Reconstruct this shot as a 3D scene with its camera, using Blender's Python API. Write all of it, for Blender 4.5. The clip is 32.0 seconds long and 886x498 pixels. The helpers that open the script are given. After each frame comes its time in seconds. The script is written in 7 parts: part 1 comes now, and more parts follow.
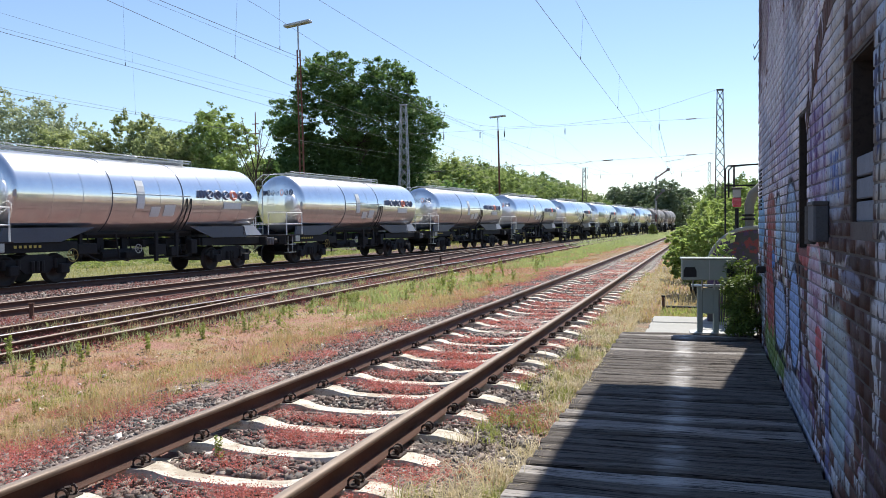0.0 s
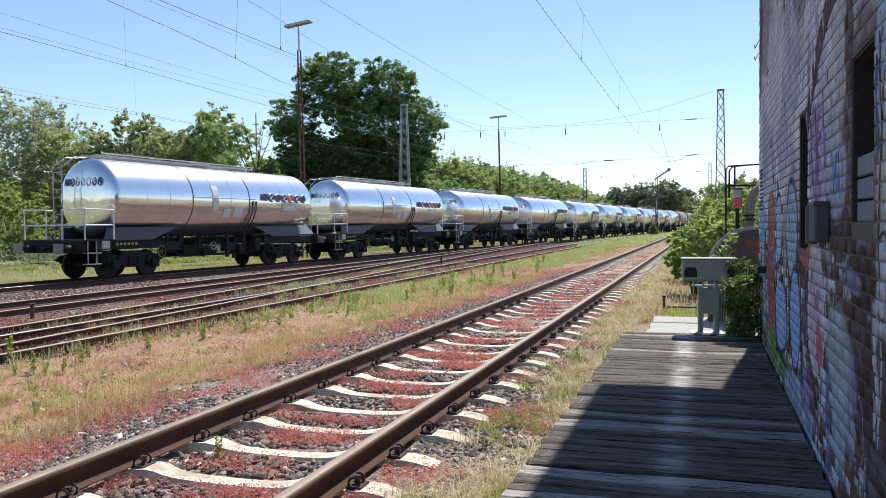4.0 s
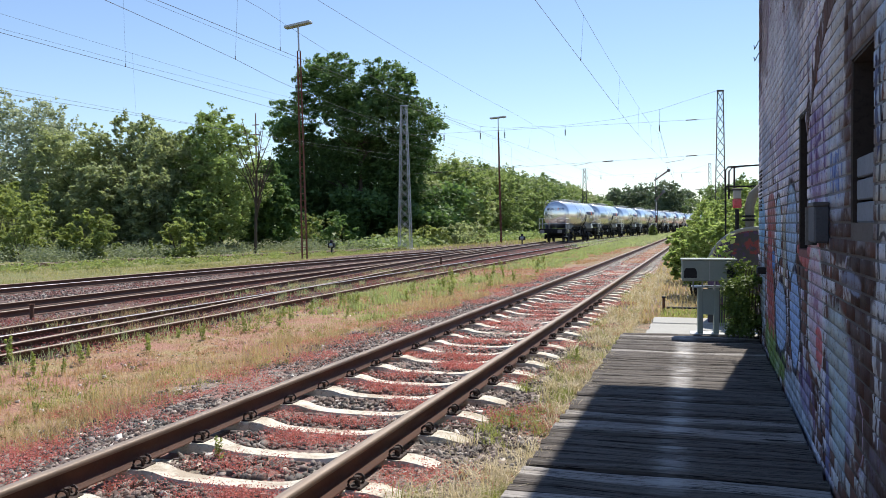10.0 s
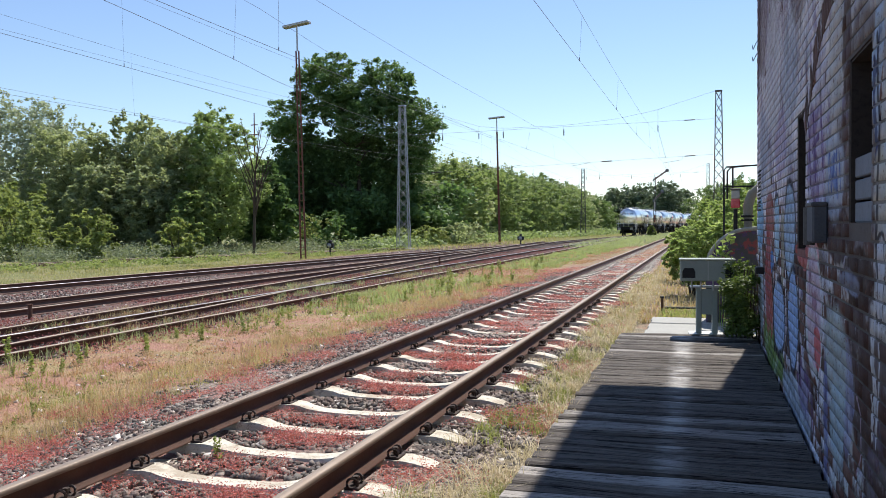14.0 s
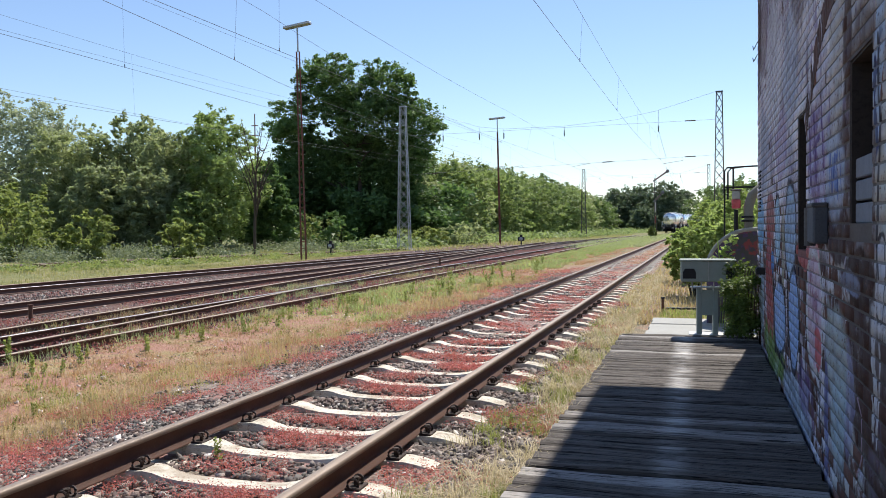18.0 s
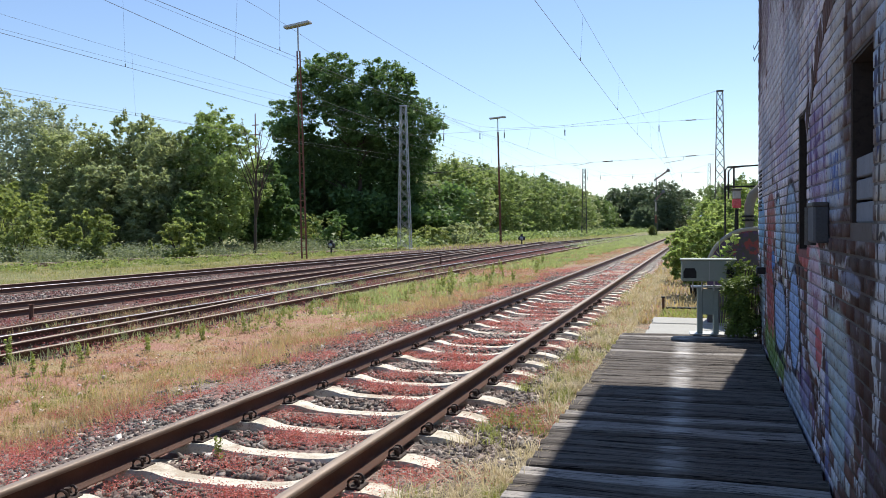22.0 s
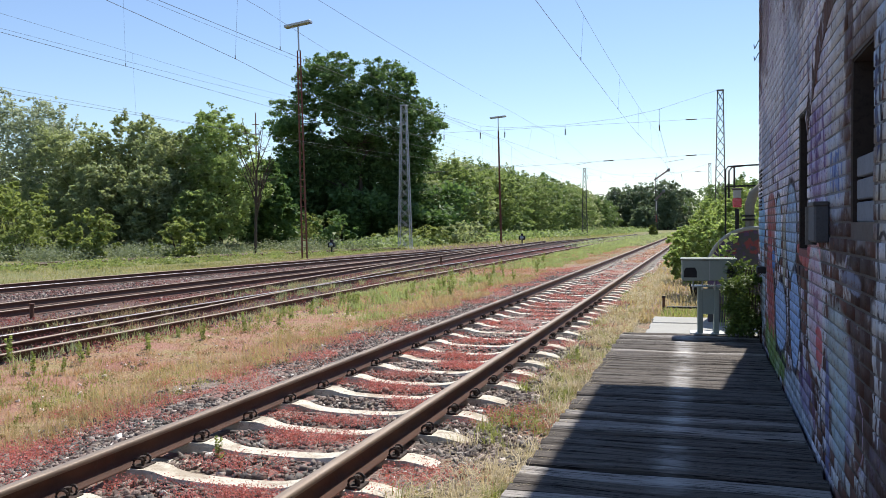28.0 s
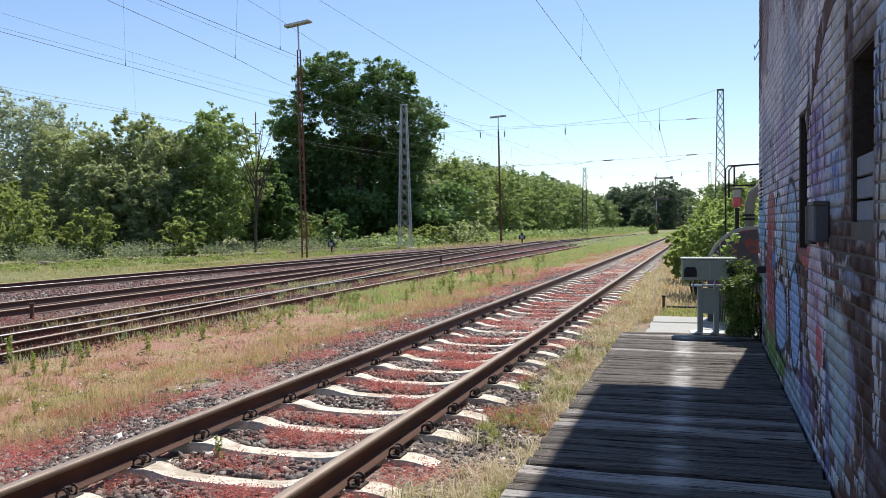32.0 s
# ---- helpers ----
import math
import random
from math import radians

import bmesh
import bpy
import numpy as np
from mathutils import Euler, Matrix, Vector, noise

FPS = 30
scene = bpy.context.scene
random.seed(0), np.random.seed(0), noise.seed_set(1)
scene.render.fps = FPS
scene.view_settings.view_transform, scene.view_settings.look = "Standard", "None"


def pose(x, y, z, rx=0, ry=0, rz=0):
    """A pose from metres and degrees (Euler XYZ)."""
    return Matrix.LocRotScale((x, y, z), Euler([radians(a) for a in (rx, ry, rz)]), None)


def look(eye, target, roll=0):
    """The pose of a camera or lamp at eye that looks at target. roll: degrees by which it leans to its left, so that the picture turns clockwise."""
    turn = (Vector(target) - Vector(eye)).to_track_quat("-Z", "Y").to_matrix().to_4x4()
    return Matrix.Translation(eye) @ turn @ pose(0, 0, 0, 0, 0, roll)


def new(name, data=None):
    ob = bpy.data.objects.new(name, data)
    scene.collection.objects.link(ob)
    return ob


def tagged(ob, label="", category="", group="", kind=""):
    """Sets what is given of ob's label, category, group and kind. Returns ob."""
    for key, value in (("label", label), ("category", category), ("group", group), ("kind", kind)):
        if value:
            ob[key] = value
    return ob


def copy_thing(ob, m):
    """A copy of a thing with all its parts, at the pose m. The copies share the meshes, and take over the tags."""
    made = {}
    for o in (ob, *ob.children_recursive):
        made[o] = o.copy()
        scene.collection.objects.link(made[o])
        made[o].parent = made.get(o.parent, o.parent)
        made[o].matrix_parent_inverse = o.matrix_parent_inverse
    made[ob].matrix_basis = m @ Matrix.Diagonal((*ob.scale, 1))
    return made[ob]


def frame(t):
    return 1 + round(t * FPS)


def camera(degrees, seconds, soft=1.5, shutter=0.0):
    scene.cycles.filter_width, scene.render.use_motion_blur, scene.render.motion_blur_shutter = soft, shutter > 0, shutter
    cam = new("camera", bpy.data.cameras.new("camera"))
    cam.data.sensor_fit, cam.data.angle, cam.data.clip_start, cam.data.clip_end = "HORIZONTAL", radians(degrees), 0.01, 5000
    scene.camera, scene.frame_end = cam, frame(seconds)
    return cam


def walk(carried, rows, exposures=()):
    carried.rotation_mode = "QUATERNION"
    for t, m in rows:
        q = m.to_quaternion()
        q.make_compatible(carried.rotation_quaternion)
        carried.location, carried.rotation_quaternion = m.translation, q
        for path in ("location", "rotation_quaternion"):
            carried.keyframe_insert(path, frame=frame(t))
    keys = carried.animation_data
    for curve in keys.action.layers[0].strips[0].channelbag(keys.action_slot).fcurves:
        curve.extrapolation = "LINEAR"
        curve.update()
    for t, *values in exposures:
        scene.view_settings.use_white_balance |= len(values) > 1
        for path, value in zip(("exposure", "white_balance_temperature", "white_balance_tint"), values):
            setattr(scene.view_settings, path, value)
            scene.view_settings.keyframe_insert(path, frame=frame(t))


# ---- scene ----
# The camera stands on the loading deck on a tripod that is nudged a little now and then.
EYE = (2.829, 0.0, 1.562)
YAW, PITCH, ROLL = 17.76, 1.62, -0.54
cam = camera(57.17, 32.0, soft=0.9)


def aim(dx, dy):
    yaw = radians(YAW) + dx / 1439.0
    pit = radians(PITCH) - dy / 1439.0
    way = Vector((-math.sin(yaw) * math.cos(pit), math.cos(yaw) * math.cos(pit), -math.sin(pit)))
    return look(EYE, Vector(EYE) + way, ROLL)


walk(cam, [
    (0, aim(1, -1.5)), (1, aim(1.5, -1.1)), (3.5, aim(1.7, -1.5)), (5.5, aim(3.4, 1.6)), (6, aim(3.4, 2.3)),
    (6.5, aim(1.9, 3.5)), (7, aim(1.9, 4)), (7.5, aim(1.5, 3.5)), (8, aim(1.9, 1.6)), (8.5, aim(1.5, 0.2)),
    (9.5, aim(1.5, 0.2)), (11.5, aim(1.5, 0)), (12, aim(0, 0)), (12.5, aim(-1.2, 0)), (13, aim(0, 0)),
    (13.5, aim(-1.3, 0)), (14, aim(-1, 0.2)), (14.5, aim(0, 0)), (16.5, aim(0, 0)), (17, aim(0, 0)),
    (17.5, aim(0, 1.4)), (19, aim(-0.2, 1.2)), (20, aim(0, 0.8)), (21.5, aim(-0.2, 1.4)), (22, aim(0.8, 0.4)),
    (22.5, aim(1.3, 0)), (23, aim(0, 0)), (23.5, aim(1.5, -0.4)), (24, aim(0.2, -0.6)), (24.5, aim(0.2, -0.6)),
    (25.5, aim(1.5, -1)), (27.5, aim(2.9, -1.3)), (28, aim(1.5, -0.6)), (28.5, aim(2.7, -0.4)), (29.5, aim(2.9, -1.2)),
    (30, aim(3.1, -1.7)), (30.5, aim(1.9, -1.7)), (31.5, aim(1.5, -1.7)), (32, aim(1.5, -1.5)),
], exposures=[(0.0, 0.49), (3.0, 0.48), (6.0, 0.46), (9.0, 0.43), (12.0, 0.41), (32.0, 0.40)])

# ---------------------------------------------------------------- light
SUN_AZ, SUN_EL = 8.1, 57.0      # degrees to the right of +y, and above the horizon
world = bpy.data.worlds.new("sky")
scene.world = world
world.use_nodes = True
wt = world.node_tree
wt.nodes.clear()
sky = wt.nodes.new("ShaderNodeTexSky")
sky.sky_type = 'NISHITA'
sky.sun_disc = False
sky.sun_elevation = radians(SUN_EL)
sky.sun_rotation = radians(SUN_AZ)
sky.air_density, sky.dust_density, sky.ozone_density = 1.0, 0.1, 0.9
bg = wt.nodes.new("ShaderNodeBackground")
bg.inputs["Strength"].default_value = 0.105
wo = wt.nodes.new("ShaderNodeOutputWorld")
tint = wt.nodes.new("ShaderNodeMix")
tint.data_type, tint.blend_type = 'RGBA', 'MULTIPLY'
tint.inputs[0].default_value = 1.0
tint.inputs[7].default_value = (0.95, 0.995, 1.11, 1.0)
wt.links.new(sky.outputs[0], tint.inputs[6])
wt.links.new(tint.outputs[2], bg.inputs[0])
wt.links.new(bg.outputs[0], wo.inputs[0])

lamp = bpy.data.lights.new("sun", 'SUN')
lamp.energy, lamp.angle, lamp.color = 5.0, radians(0.53), (1.0, 0.95, 0.87)
sun = new("sun", lamp)
sd = Vector((math.sin(radians(SUN_AZ)) * math.cos(radians(SUN_EL)), math.cos(radians(SUN_AZ)) * math.cos(radians(SUN_EL)), math.sin(radians(SUN_EL))))
sun.matrix_world = look(sd * 80, (0, 0, 0))

# ---------------------------------------------------------------- materials
class Net:
    """A small builder for one node material."""

    def __init__(self, name, rough=0.8, metal=0.0):
        self.mat = bpy.data.materials.new(name)
        self.mat.use_nodes = True
        self.t = self.mat.node_tree
        self.b = self.t.nodes["Principled BSDF"]
        self.b.inputs["Roughness"].default_value = rough
        self.b.inputs["Metallic"].default_value = metal
        self.pos = self.t.nodes.new("ShaderNodeTexCoord").outputs["Object"]
        self.wpos = self.t.nodes.new("ShaderNodeNewGeometry").outputs["Position"]

    def put(self, sock, v):
        if isinstance(v, bpy.types.NodeSocket):
            self.t.links.new(v, sock)
        else:
            sock.default_value = v

    def noise(self, scale, detail=4.0, rough=0.6, at=None, stretch=None, out="Fac"):
        n = self.t.nodes.new("ShaderNodeTexNoise")
        n.inputs["Scale"].default_value = scale
        n.inputs["Detail"].default_value = detail
        n.inputs["Roughness"].default_value = rough
        src = self.pos if at is None else at
        if stretch:
            src = self.vmath('MULTIPLY', src, stretch)
        self.put(n.inputs["Vector"], src)
        return n.outputs[out]

    def voronoi(self, scale, at=None, out="Distance", feature='F1'):
        n = self.t.nodes.new("ShaderNodeTexVoronoi")
        n.feature = feature
        n.inputs["Scale"].default_value = scale
        self.put(n.inputs["Vector"], self.pos if at is None else at)
        return n.outputs[out]

    def vmath(self, op, a, b):
        n = self.t.nodes.new("ShaderNodeVectorMath")
        n.operation = op
        self.put(n.inputs[0], a)
        self.put(n.inputs[1], b)
        return n.outputs[0]

    def math(self, op, a, b=0.5, c=0.0):
        n = self.t.nodes.new("ShaderNodeMath")
        n.operation = op
        for i, v in enumerate((a, b, c)):
            self.put(n.inputs[i], v)
        return n.outputs[0]

    def split(self, v):
        n = self.t.nodes.new("ShaderNodeSeparateXYZ")
        self.put(n.inputs[0], v)
        return n.outputs

    def ramp(self, fac, lo, hi, a=0.0, b=1.0):
        n = self.t.nodes.new("ShaderNodeMapRange")
        n.interpolation_type = 'SMOOTHSTEP'
        self.put(n.inputs[0], fac)
        for i, v in enumerate((lo, hi, a, b)):
            n.inputs[i + 1].default_value = v
        return n.outputs[0]

    def mix(self, fac, a, b):
        n = self.t.nodes.new("ShaderNodeMix")
        n.data_type = 'RGBA'
        self.put(n.inputs[0], fac)
        for i, v in ((6, a), (7, b)):
            if isinstance(v, tuple):
                v = (*v[:3], 1.0)
            self.put(n.inputs[i], v)
        return n.outputs[2]

    def rand(self):
        return self.t.nodes.new("ShaderNodeObjectInfo").outputs["Random"]

    def island(self):
        return self.t.nodes.new("ShaderNodeNewGeometry").outputs["Random Per Island"]

    def bump(self, h, strength=0.3, dist=0.01):
        n = self.t.nodes.new("ShaderNodeBump")
        n.inputs["Strength"].default_value = strength
        n.inputs["Distance"].default_value = dist
        self.put(n.inputs["Height"], h)
        self.t.links.new(n.outputs[0], self.b.inputs["Normal"])

    def done(self, colour, rough=None):
        self.put(self.b.inputs["Base Color"], (*colour, 1.0) if isinstance(colour, tuple) else colour)
        if rough is not None:
            self.put(self.b.inputs["Roughness"], rough)
        return self.mat


def plain(name, colour, rough=0.6, metal=0.0, vary=0.25, scale=6.0, world=False):
    """One colour with grain at two scales, a little dirt and fine relief."""
    n = Net(name, rough, metal)
    at = n.wpos if world else None
    dark = tuple(c * (1 - vary) for c in colour)
    lite = tuple(min(1, c * (1 + vary)) for c in colour)
    c = n.mix(n.noise(scale, 5, 0.65, at), dark, lite)
    c = n.mix(n.ramp(n.noise(scale * 9, 3, 0.6, at), 0.45, 0.75), c, tuple(x * (1 - vary * 0.8) for x in colour))
    n.bump(n.noise(scale * 14, 3, 0.6, at), 0.15, 0.004)
    return n.done(c, n.math('ADD', n.math('MULTIPLY', n.noise(scale * 3, 2, 0.5, at), 0.2), rough - 0.1))


def leafmat(name, dark, lite, trans=0.35):
    """Leaves: colour varies leaf by leaf and over the crown; some light passes through."""
    n = Net(name, 0.55)
    dark, lite = (dark[0] * 1.03, dark[1] * 0.96, dark[2]), (lite[0] * 1.03, lite[1] * 0.96, lite[2])
    c = n.mix(n.island(), dark, lite)
    c = n.mix(n.ramp(n.noise(0.9, 2, 0.5), 0.35, 0.7, 0.0, 0.6), c, tuple(0.5 * (a + b) * 1.25 for a, b in zip(dark, lite)))
    n.done(c)
    n.b.inputs["Specular IOR Level"].default_value = 0.3
    tr = n.t.nodes.new("ShaderNodeBsdfTranslucent")
    n.put(tr.inputs["Color"], n.mix(0.5, c, (lite[0] * 1.6, lite[1] * 1.7, lite[2])))
    mx = n.t.nodes.new("ShaderNodeMixShader")
    mx.inputs[0].default_value = trans
    out = n.t.nodes["Material Output"]
    n.t.links.new(n.b.outputs[0], mx.inputs[1])
    n.t.links.new(tr.outputs[0], mx.inputs[2])
    n.t.links.new(mx.outputs[0], out.inputs["Surface"])
    return n.mat


def ground_mat():
    n = Net("ground_soil", 0.95)
    w = n.wpos
    x, y, z = n.split(w)
    big = n.noise(0.35, 5, 0.6, w)
    mid = n.noise(1.7, 5, 0.65, w)
    fine = n.noise(38, 4, 0.7, w)
    sand = n.mix(mid, (0.26, 0.122, 0.088), (0.40, 0.222, 0.158))
    straw = n.mix(fine, (0.22, 0.17, 0.07), (0.38, 0.31, 0.145))
    c = n.mix(n.ramp(n.noise(0.8, 6, 0.7, w), 0.42, 0.62), sand, straw)
    # red stonecrop patches
    red = n.mix(n.noise(22, 4, 0.7, w), (0.22, 0.075, 0.065), (0.42, 0.19, 0.15))
    c = n.mix(n.ramp(n.noise(1.1, 6, 0.72, n.vmath('ADD', w, (7.0, 3.0, 0.0))), 0.52, 0.66, 0.0, 0.8), c, red)
    # ballast under and beside the near track, and across the yard
    stone = n.mix(n.voronoi(24, w, "Color"), (0.11, 0.095, 0.09), (0.31, 0.28, 0.26))
    near = n.ramp(n.math('ADD', n.math('ABSOLUTE', n.math('ADD', x, 0.35)), n.math('MULTIPLY', n.math('SUBTRACT', mid, 0.5), 1.6)), 1.55, 2.3, 1.0, 0.0)
    yard = n.math('MULTIPLY', n.ramp(n.math('ADD', x, n.math('MULTIPLY', n.math('SUBTRACT', big, 0.5), 1.4)), -5.9, -5.2, 1.0, 0.0), n.ramp(x, -19.6, -19.0))
    dirty = n.mix(n.ramp(n.math('ADD', mid, n.ramp(y, 14.0, 45.0, 0.0, 0.22)), 0.38, 0.6, 0.0, 0.85), stone, n.mix(fine, (0.22, 0.10, 0.085), (0.36, 0.19, 0.155)))
    soil = n.mix(n.ramp(mid, 0.28, 0.5, 0.3, 0.95), stone, n.mix(fine, (0.075, 0.034, 0.028), (0.18, 0.085, 0.07)))
    soil = n.mix(n.ramp(n.noise(2.6, 5, 0.7, n.vmath('ADD', w, (2.0, 5.0, 0.0))), 0.5, 0.68, 0.0, 0.7), soil, (0.055, 0.04, 0.035))
    c = n.mix(n.math('MULTIPLY', n.math('MULTIPLY', near, n.ramp(y, 16.0, 40.0, 1.0, 0.4)), n.ramp(mid, 0.3, 0.55, 0.55, 1.0)), c, dirty)
    soil = n.mix(n.ramp(n.math('ADD', x, n.math('MULTIPLY', y, 0.085)), -7.6, -6.9, 0.0, 0.7), soil, (0.055, 0.028, 0.022))
    c = n.mix(n.math('MULTIPLY', yard, n.ramp(y, 75.0, 110.0, 1.0, 0.35)), c, soil)
    # grass beyond the yard and in the strip along the tracks far off
    grass = n.mix(n.noise(3.1, 5, 0.7, w), (0.08, 0.10, 0.03), (0.26, 0.25, 0.09))
    green = grass
    grass = n.mix(n.ramp(n.noise(0.6, 5, 0.7, w), 0.45, 0.65, 0.0, 0.5), grass, (0.34, 0.24, 0.13))
    back = n.ramp(n.math('ADD', x, n.math('MULTIPLY', n.math('SUBTRACT', big, 0.5), 1.6)), -20.2, -19.1, 1.0, 0.0)
    c = n.mix(back, c, grass)
    farg = n.math('MULTIPLY', n.ramp(y, 22.0, 44.0, 0.0, 0.85), n.math('MULTIPLY', n.ramp(x, -5.4, -4.4), n.ramp(x, -1.6, -1.0, 1.0, 0.0)))
    c = n.mix(n.math('MULTIPLY', farg, n.ramp(mid, 0.3, 0.6)), c, grass)
    past = n.math('MULTIPLY', n.ramp(y, 72.0, 105.0, 0.0, 0.9), n.ramp(n.math('ABSOLUTE', x), 1.3, 2.0))
    c = n.mix(n.math('MULTIPLY', past, n.ramp(mid, 0.22, 0.45)), c, green)
    # dry verge between the near track and the deck
    verge = n.math('MULTIPLY', n.ramp(x, 0.9, 1.3), n.ramp(n.noise(2.3, 5, 0.7, w), 0.3, 0.55))
    c = n.mix(verge, c, n.mix(fine, (0.13, 0.11, 0.08), (0.34, 0.29, 0.195)))
    n.bump(n.math('ADD', n.voronoi(26, w), n.math('MULTIPLY', fine, 0.8)), 0.8, 0.03)
    return n.done(c)


def steel_mat(name, head=False):
    n = Net(name, 0.55, 0.0)
    if head == 2:
        n.b.inputs["Metallic"].default_value = 0.6
        c = n.mix(n.noise(3, 5, 0.6, n.wpos, (9.0, 0.4, 1.0)), (0.20, 0.17, 0.155), (0.50, 0.47, 0.45))
        return n.done(c, n.math('ADD', 0.26, n.math('MULTIPLY', n.noise(5, 3, 0.6, n.wpos), 0.2)))
    if head:
        n.b.inputs["Metallic"].default_value = 0.3
        c = n.mix(n.noise(3, 5, 0.6, n.wpos, (12.0, 0.6, 1.0)), (0.15, 0.105, 0.078), (0.40, 0.325, 0.26))
        return n.done(c, n.math('ADD', 0.5, n.math('MULTIPLY', n.noise(5, 3, 0.6, n.wpos), 0.22)))
    c = n.mix(n.noise(7, 6, 0.7, n.wpos), (0.055, 0.025, 0.016), (0.15, 0.065, 0.04))
    c = n.mix(n.ramp(n.noise(60, 3, 0.6, n.wpos), 0.5, 0.7), c, (0.10, 0.055, 0.04))
    n.bump(n.noise(90, 3, 0.6, n.wpos), 0.25, 0.004)
    return n.done(c, 0.75)


def tank_mat():
    """Polished stainless cladding: a clear, faintly dented mirror under a thin smeared film that scatters the sun."""
    n = Net("polished_cladding", 0.06, 1.0)
    c = n.mix(n.noise(1.2, 4, 0.6), (0.78, 0.79, 0.81), (0.92, 0.92, 0.92))
    c = n.mix(n.ramp(n.noise(3.5, 5, 0.7, None, (1.0, 0.25, 1.0)), 0.58, 0.8, 0.0, 0.35), c, (0.62, 0.60, 0.56))
    n.bump(n.noise(1.1, 2, 0.5, None, (1.0, 0.6, 1.0)), 0.05, 0.05)
    n.done(c, n.math('ADD', 0.03, n.math('MULTIPLY', n.noise(4, 4, 0.6), 0.05)))
    film = n.t.nodes.new("ShaderNodeBsdfPrincipled")
    film.inputs["Metallic"].default_value = 1.0
    film.inputs["Roughness"].default_value = 0.37
    n.put(film.inputs["Base Color"], c)
    mx = n.t.nodes.new("ShaderNodeMixShader")
    n.put(mx.inputs[0], n.math('ADD', 0.33, n.math('MULTIPLY', n.noise(2.5, 4, 0.65), 0.12)))
    n.t.links.new(n.b.outputs[0], mx.inputs[1])
    n.t.links.new(film.outputs[0], mx.inputs[2])
    n.t.links.new(mx.outputs[0], n.t.nodes["Material Output"].inputs["Surface"])
    return n.mat


def plank_mat():
    """Old grey planks: long dark cracks, ridge glints as pale streaks, and a smooth strip along the deck with sheen
    coloured in.
    """
    n = Net("weathered_plank", 0.6)
    w = n.wpos
    x, y, z = n.split(w)
    g = n.noise(38, 6, 0.8, w, (0.04, 1.0, 1.0))
    fine = n.noise(80, 5, 0.8, w, (0.035, 1.0, 1.0))
    r = n.rand()
    old = n.mix(g, (0.016, 0.013, 0.011), (0.205, 0.178, 0.158))
    pale = n.mix(g, (0.15, 0.132, 0.12), (0.70, 0.66, 0.62))
    c = n.mix(n.math('ADD', n.ramp(r, 0.70, 0.98, 0.0, 0.85), 0.05), old, pale)
    c = n.mix(n.ramp(fine, 0.52, 0.58, 0.0, 0.92), c, (0.006, 0.005, 0.004))
    # pale streaks along the grain stand in for glints on the ridges
    c = n.mix(n.ramp(n.noise(34, 5, 0.75, w, (0.04, 1.0, 1.0)), 0.60, 0.70, 0.0, 0.45), c, (0.26, 0.24, 0.225))
    c = n.mix(n.ramp(n.noise(1.7, 5, 0.7, w), 0.52, 0.75, 0.0, 0.5), c, (0.018, 0.014, 0.012))
    # strip along the deck: smoother wear, with the sky's sheen mixed into its colour
    mid = n.math('SUBTRACT', n.math('SUBTRACT', x, 2.665), n.math('MULTIPLY', y, -0.0065))
    worn_sheen = n.math('MULTIPLY', n.ramp(n.math('ABSOLUTE', n.math('ADD', mid, n.math('MULTIPLY', n.math('SUBTRACT', n.noise(7, 3, 0.6, w), 0.5), 0.16))), 0.01, 0.17, 1.0, 0.0), n.ramp(n.math('ADD', n.noise(9, 4, 0.7, w, (0.4, 1.0, 1.0)), n.math('MULTIPLY', r, 0.35)), 0.46, 0.8, 0.1, 1.0))
    c = n.mix(n.math('MULTIPLY', worn_sheen, 0.30), c, (0.40, 0.38, 0.36))
    n.bump(n.math('ADD', fine, n.math('MULTIPLY', g, 0.8)), 0.55, 0.006)
    n.put(n.b.inputs["Specular IOR Level"], n.math('ADD', 0.06, n.math('MULTIPLY', worn_sheen, 0.5)))
    return n.done(c, n.math('SUBTRACT', n.math('ADD', 0.58, n.math('MULTIPLY', g, 0.2)), n.math('MULTIPLY', worn_sheen, 0.22)))


def sleeper_mat():
    n = Net("pale_concrete", 0.9)
    c = n.mix(n.noise(9, 5, 0.65, n.wpos), (0.50, 0.46, 0.38), (0.74, 0.70, 0.60))
    c = n.mix(n.ramp(n.noise(3, 5, 0.7, n.wpos), 0.46, 0.62, 0.0, 0.7), c, (0.34, 0.27, 0.20))
    c = n.mix(n.ramp(n.noise(14, 6, 0.75, n.wpos), 0.54, 0.64, 0.0, 0.6), c, (0.24, 0.17, 0.12))
    c = n.mix(n.ramp(n.noise(45, 4, 0.7, n.wpos), 0.58, 0.66, 0.0, 0.6), c, (0.16, 0.10, 0.075))
    n.bump(n.math('ADD', n.noise(120, 3, 0.7, n.wpos), n.noise(18, 4, 0.7, n.wpos)), 0.5, 0.008)
    return n.done(c)


def tie_mat():
    n = Net("tarred_timber", 0.85)
    c = n.mix(n.noise(16, 5, 0.65, n.wpos, (0.2, 1.0, 1.0)), (0.03, 0.022, 0.018), (0.11, 0.075, 0.06))
    n.bump(n.noise(50, 4, 0.7, n.wpos, (0.1, 1.0, 1.0)), 0.4, 0.01)
    return n.done(c)


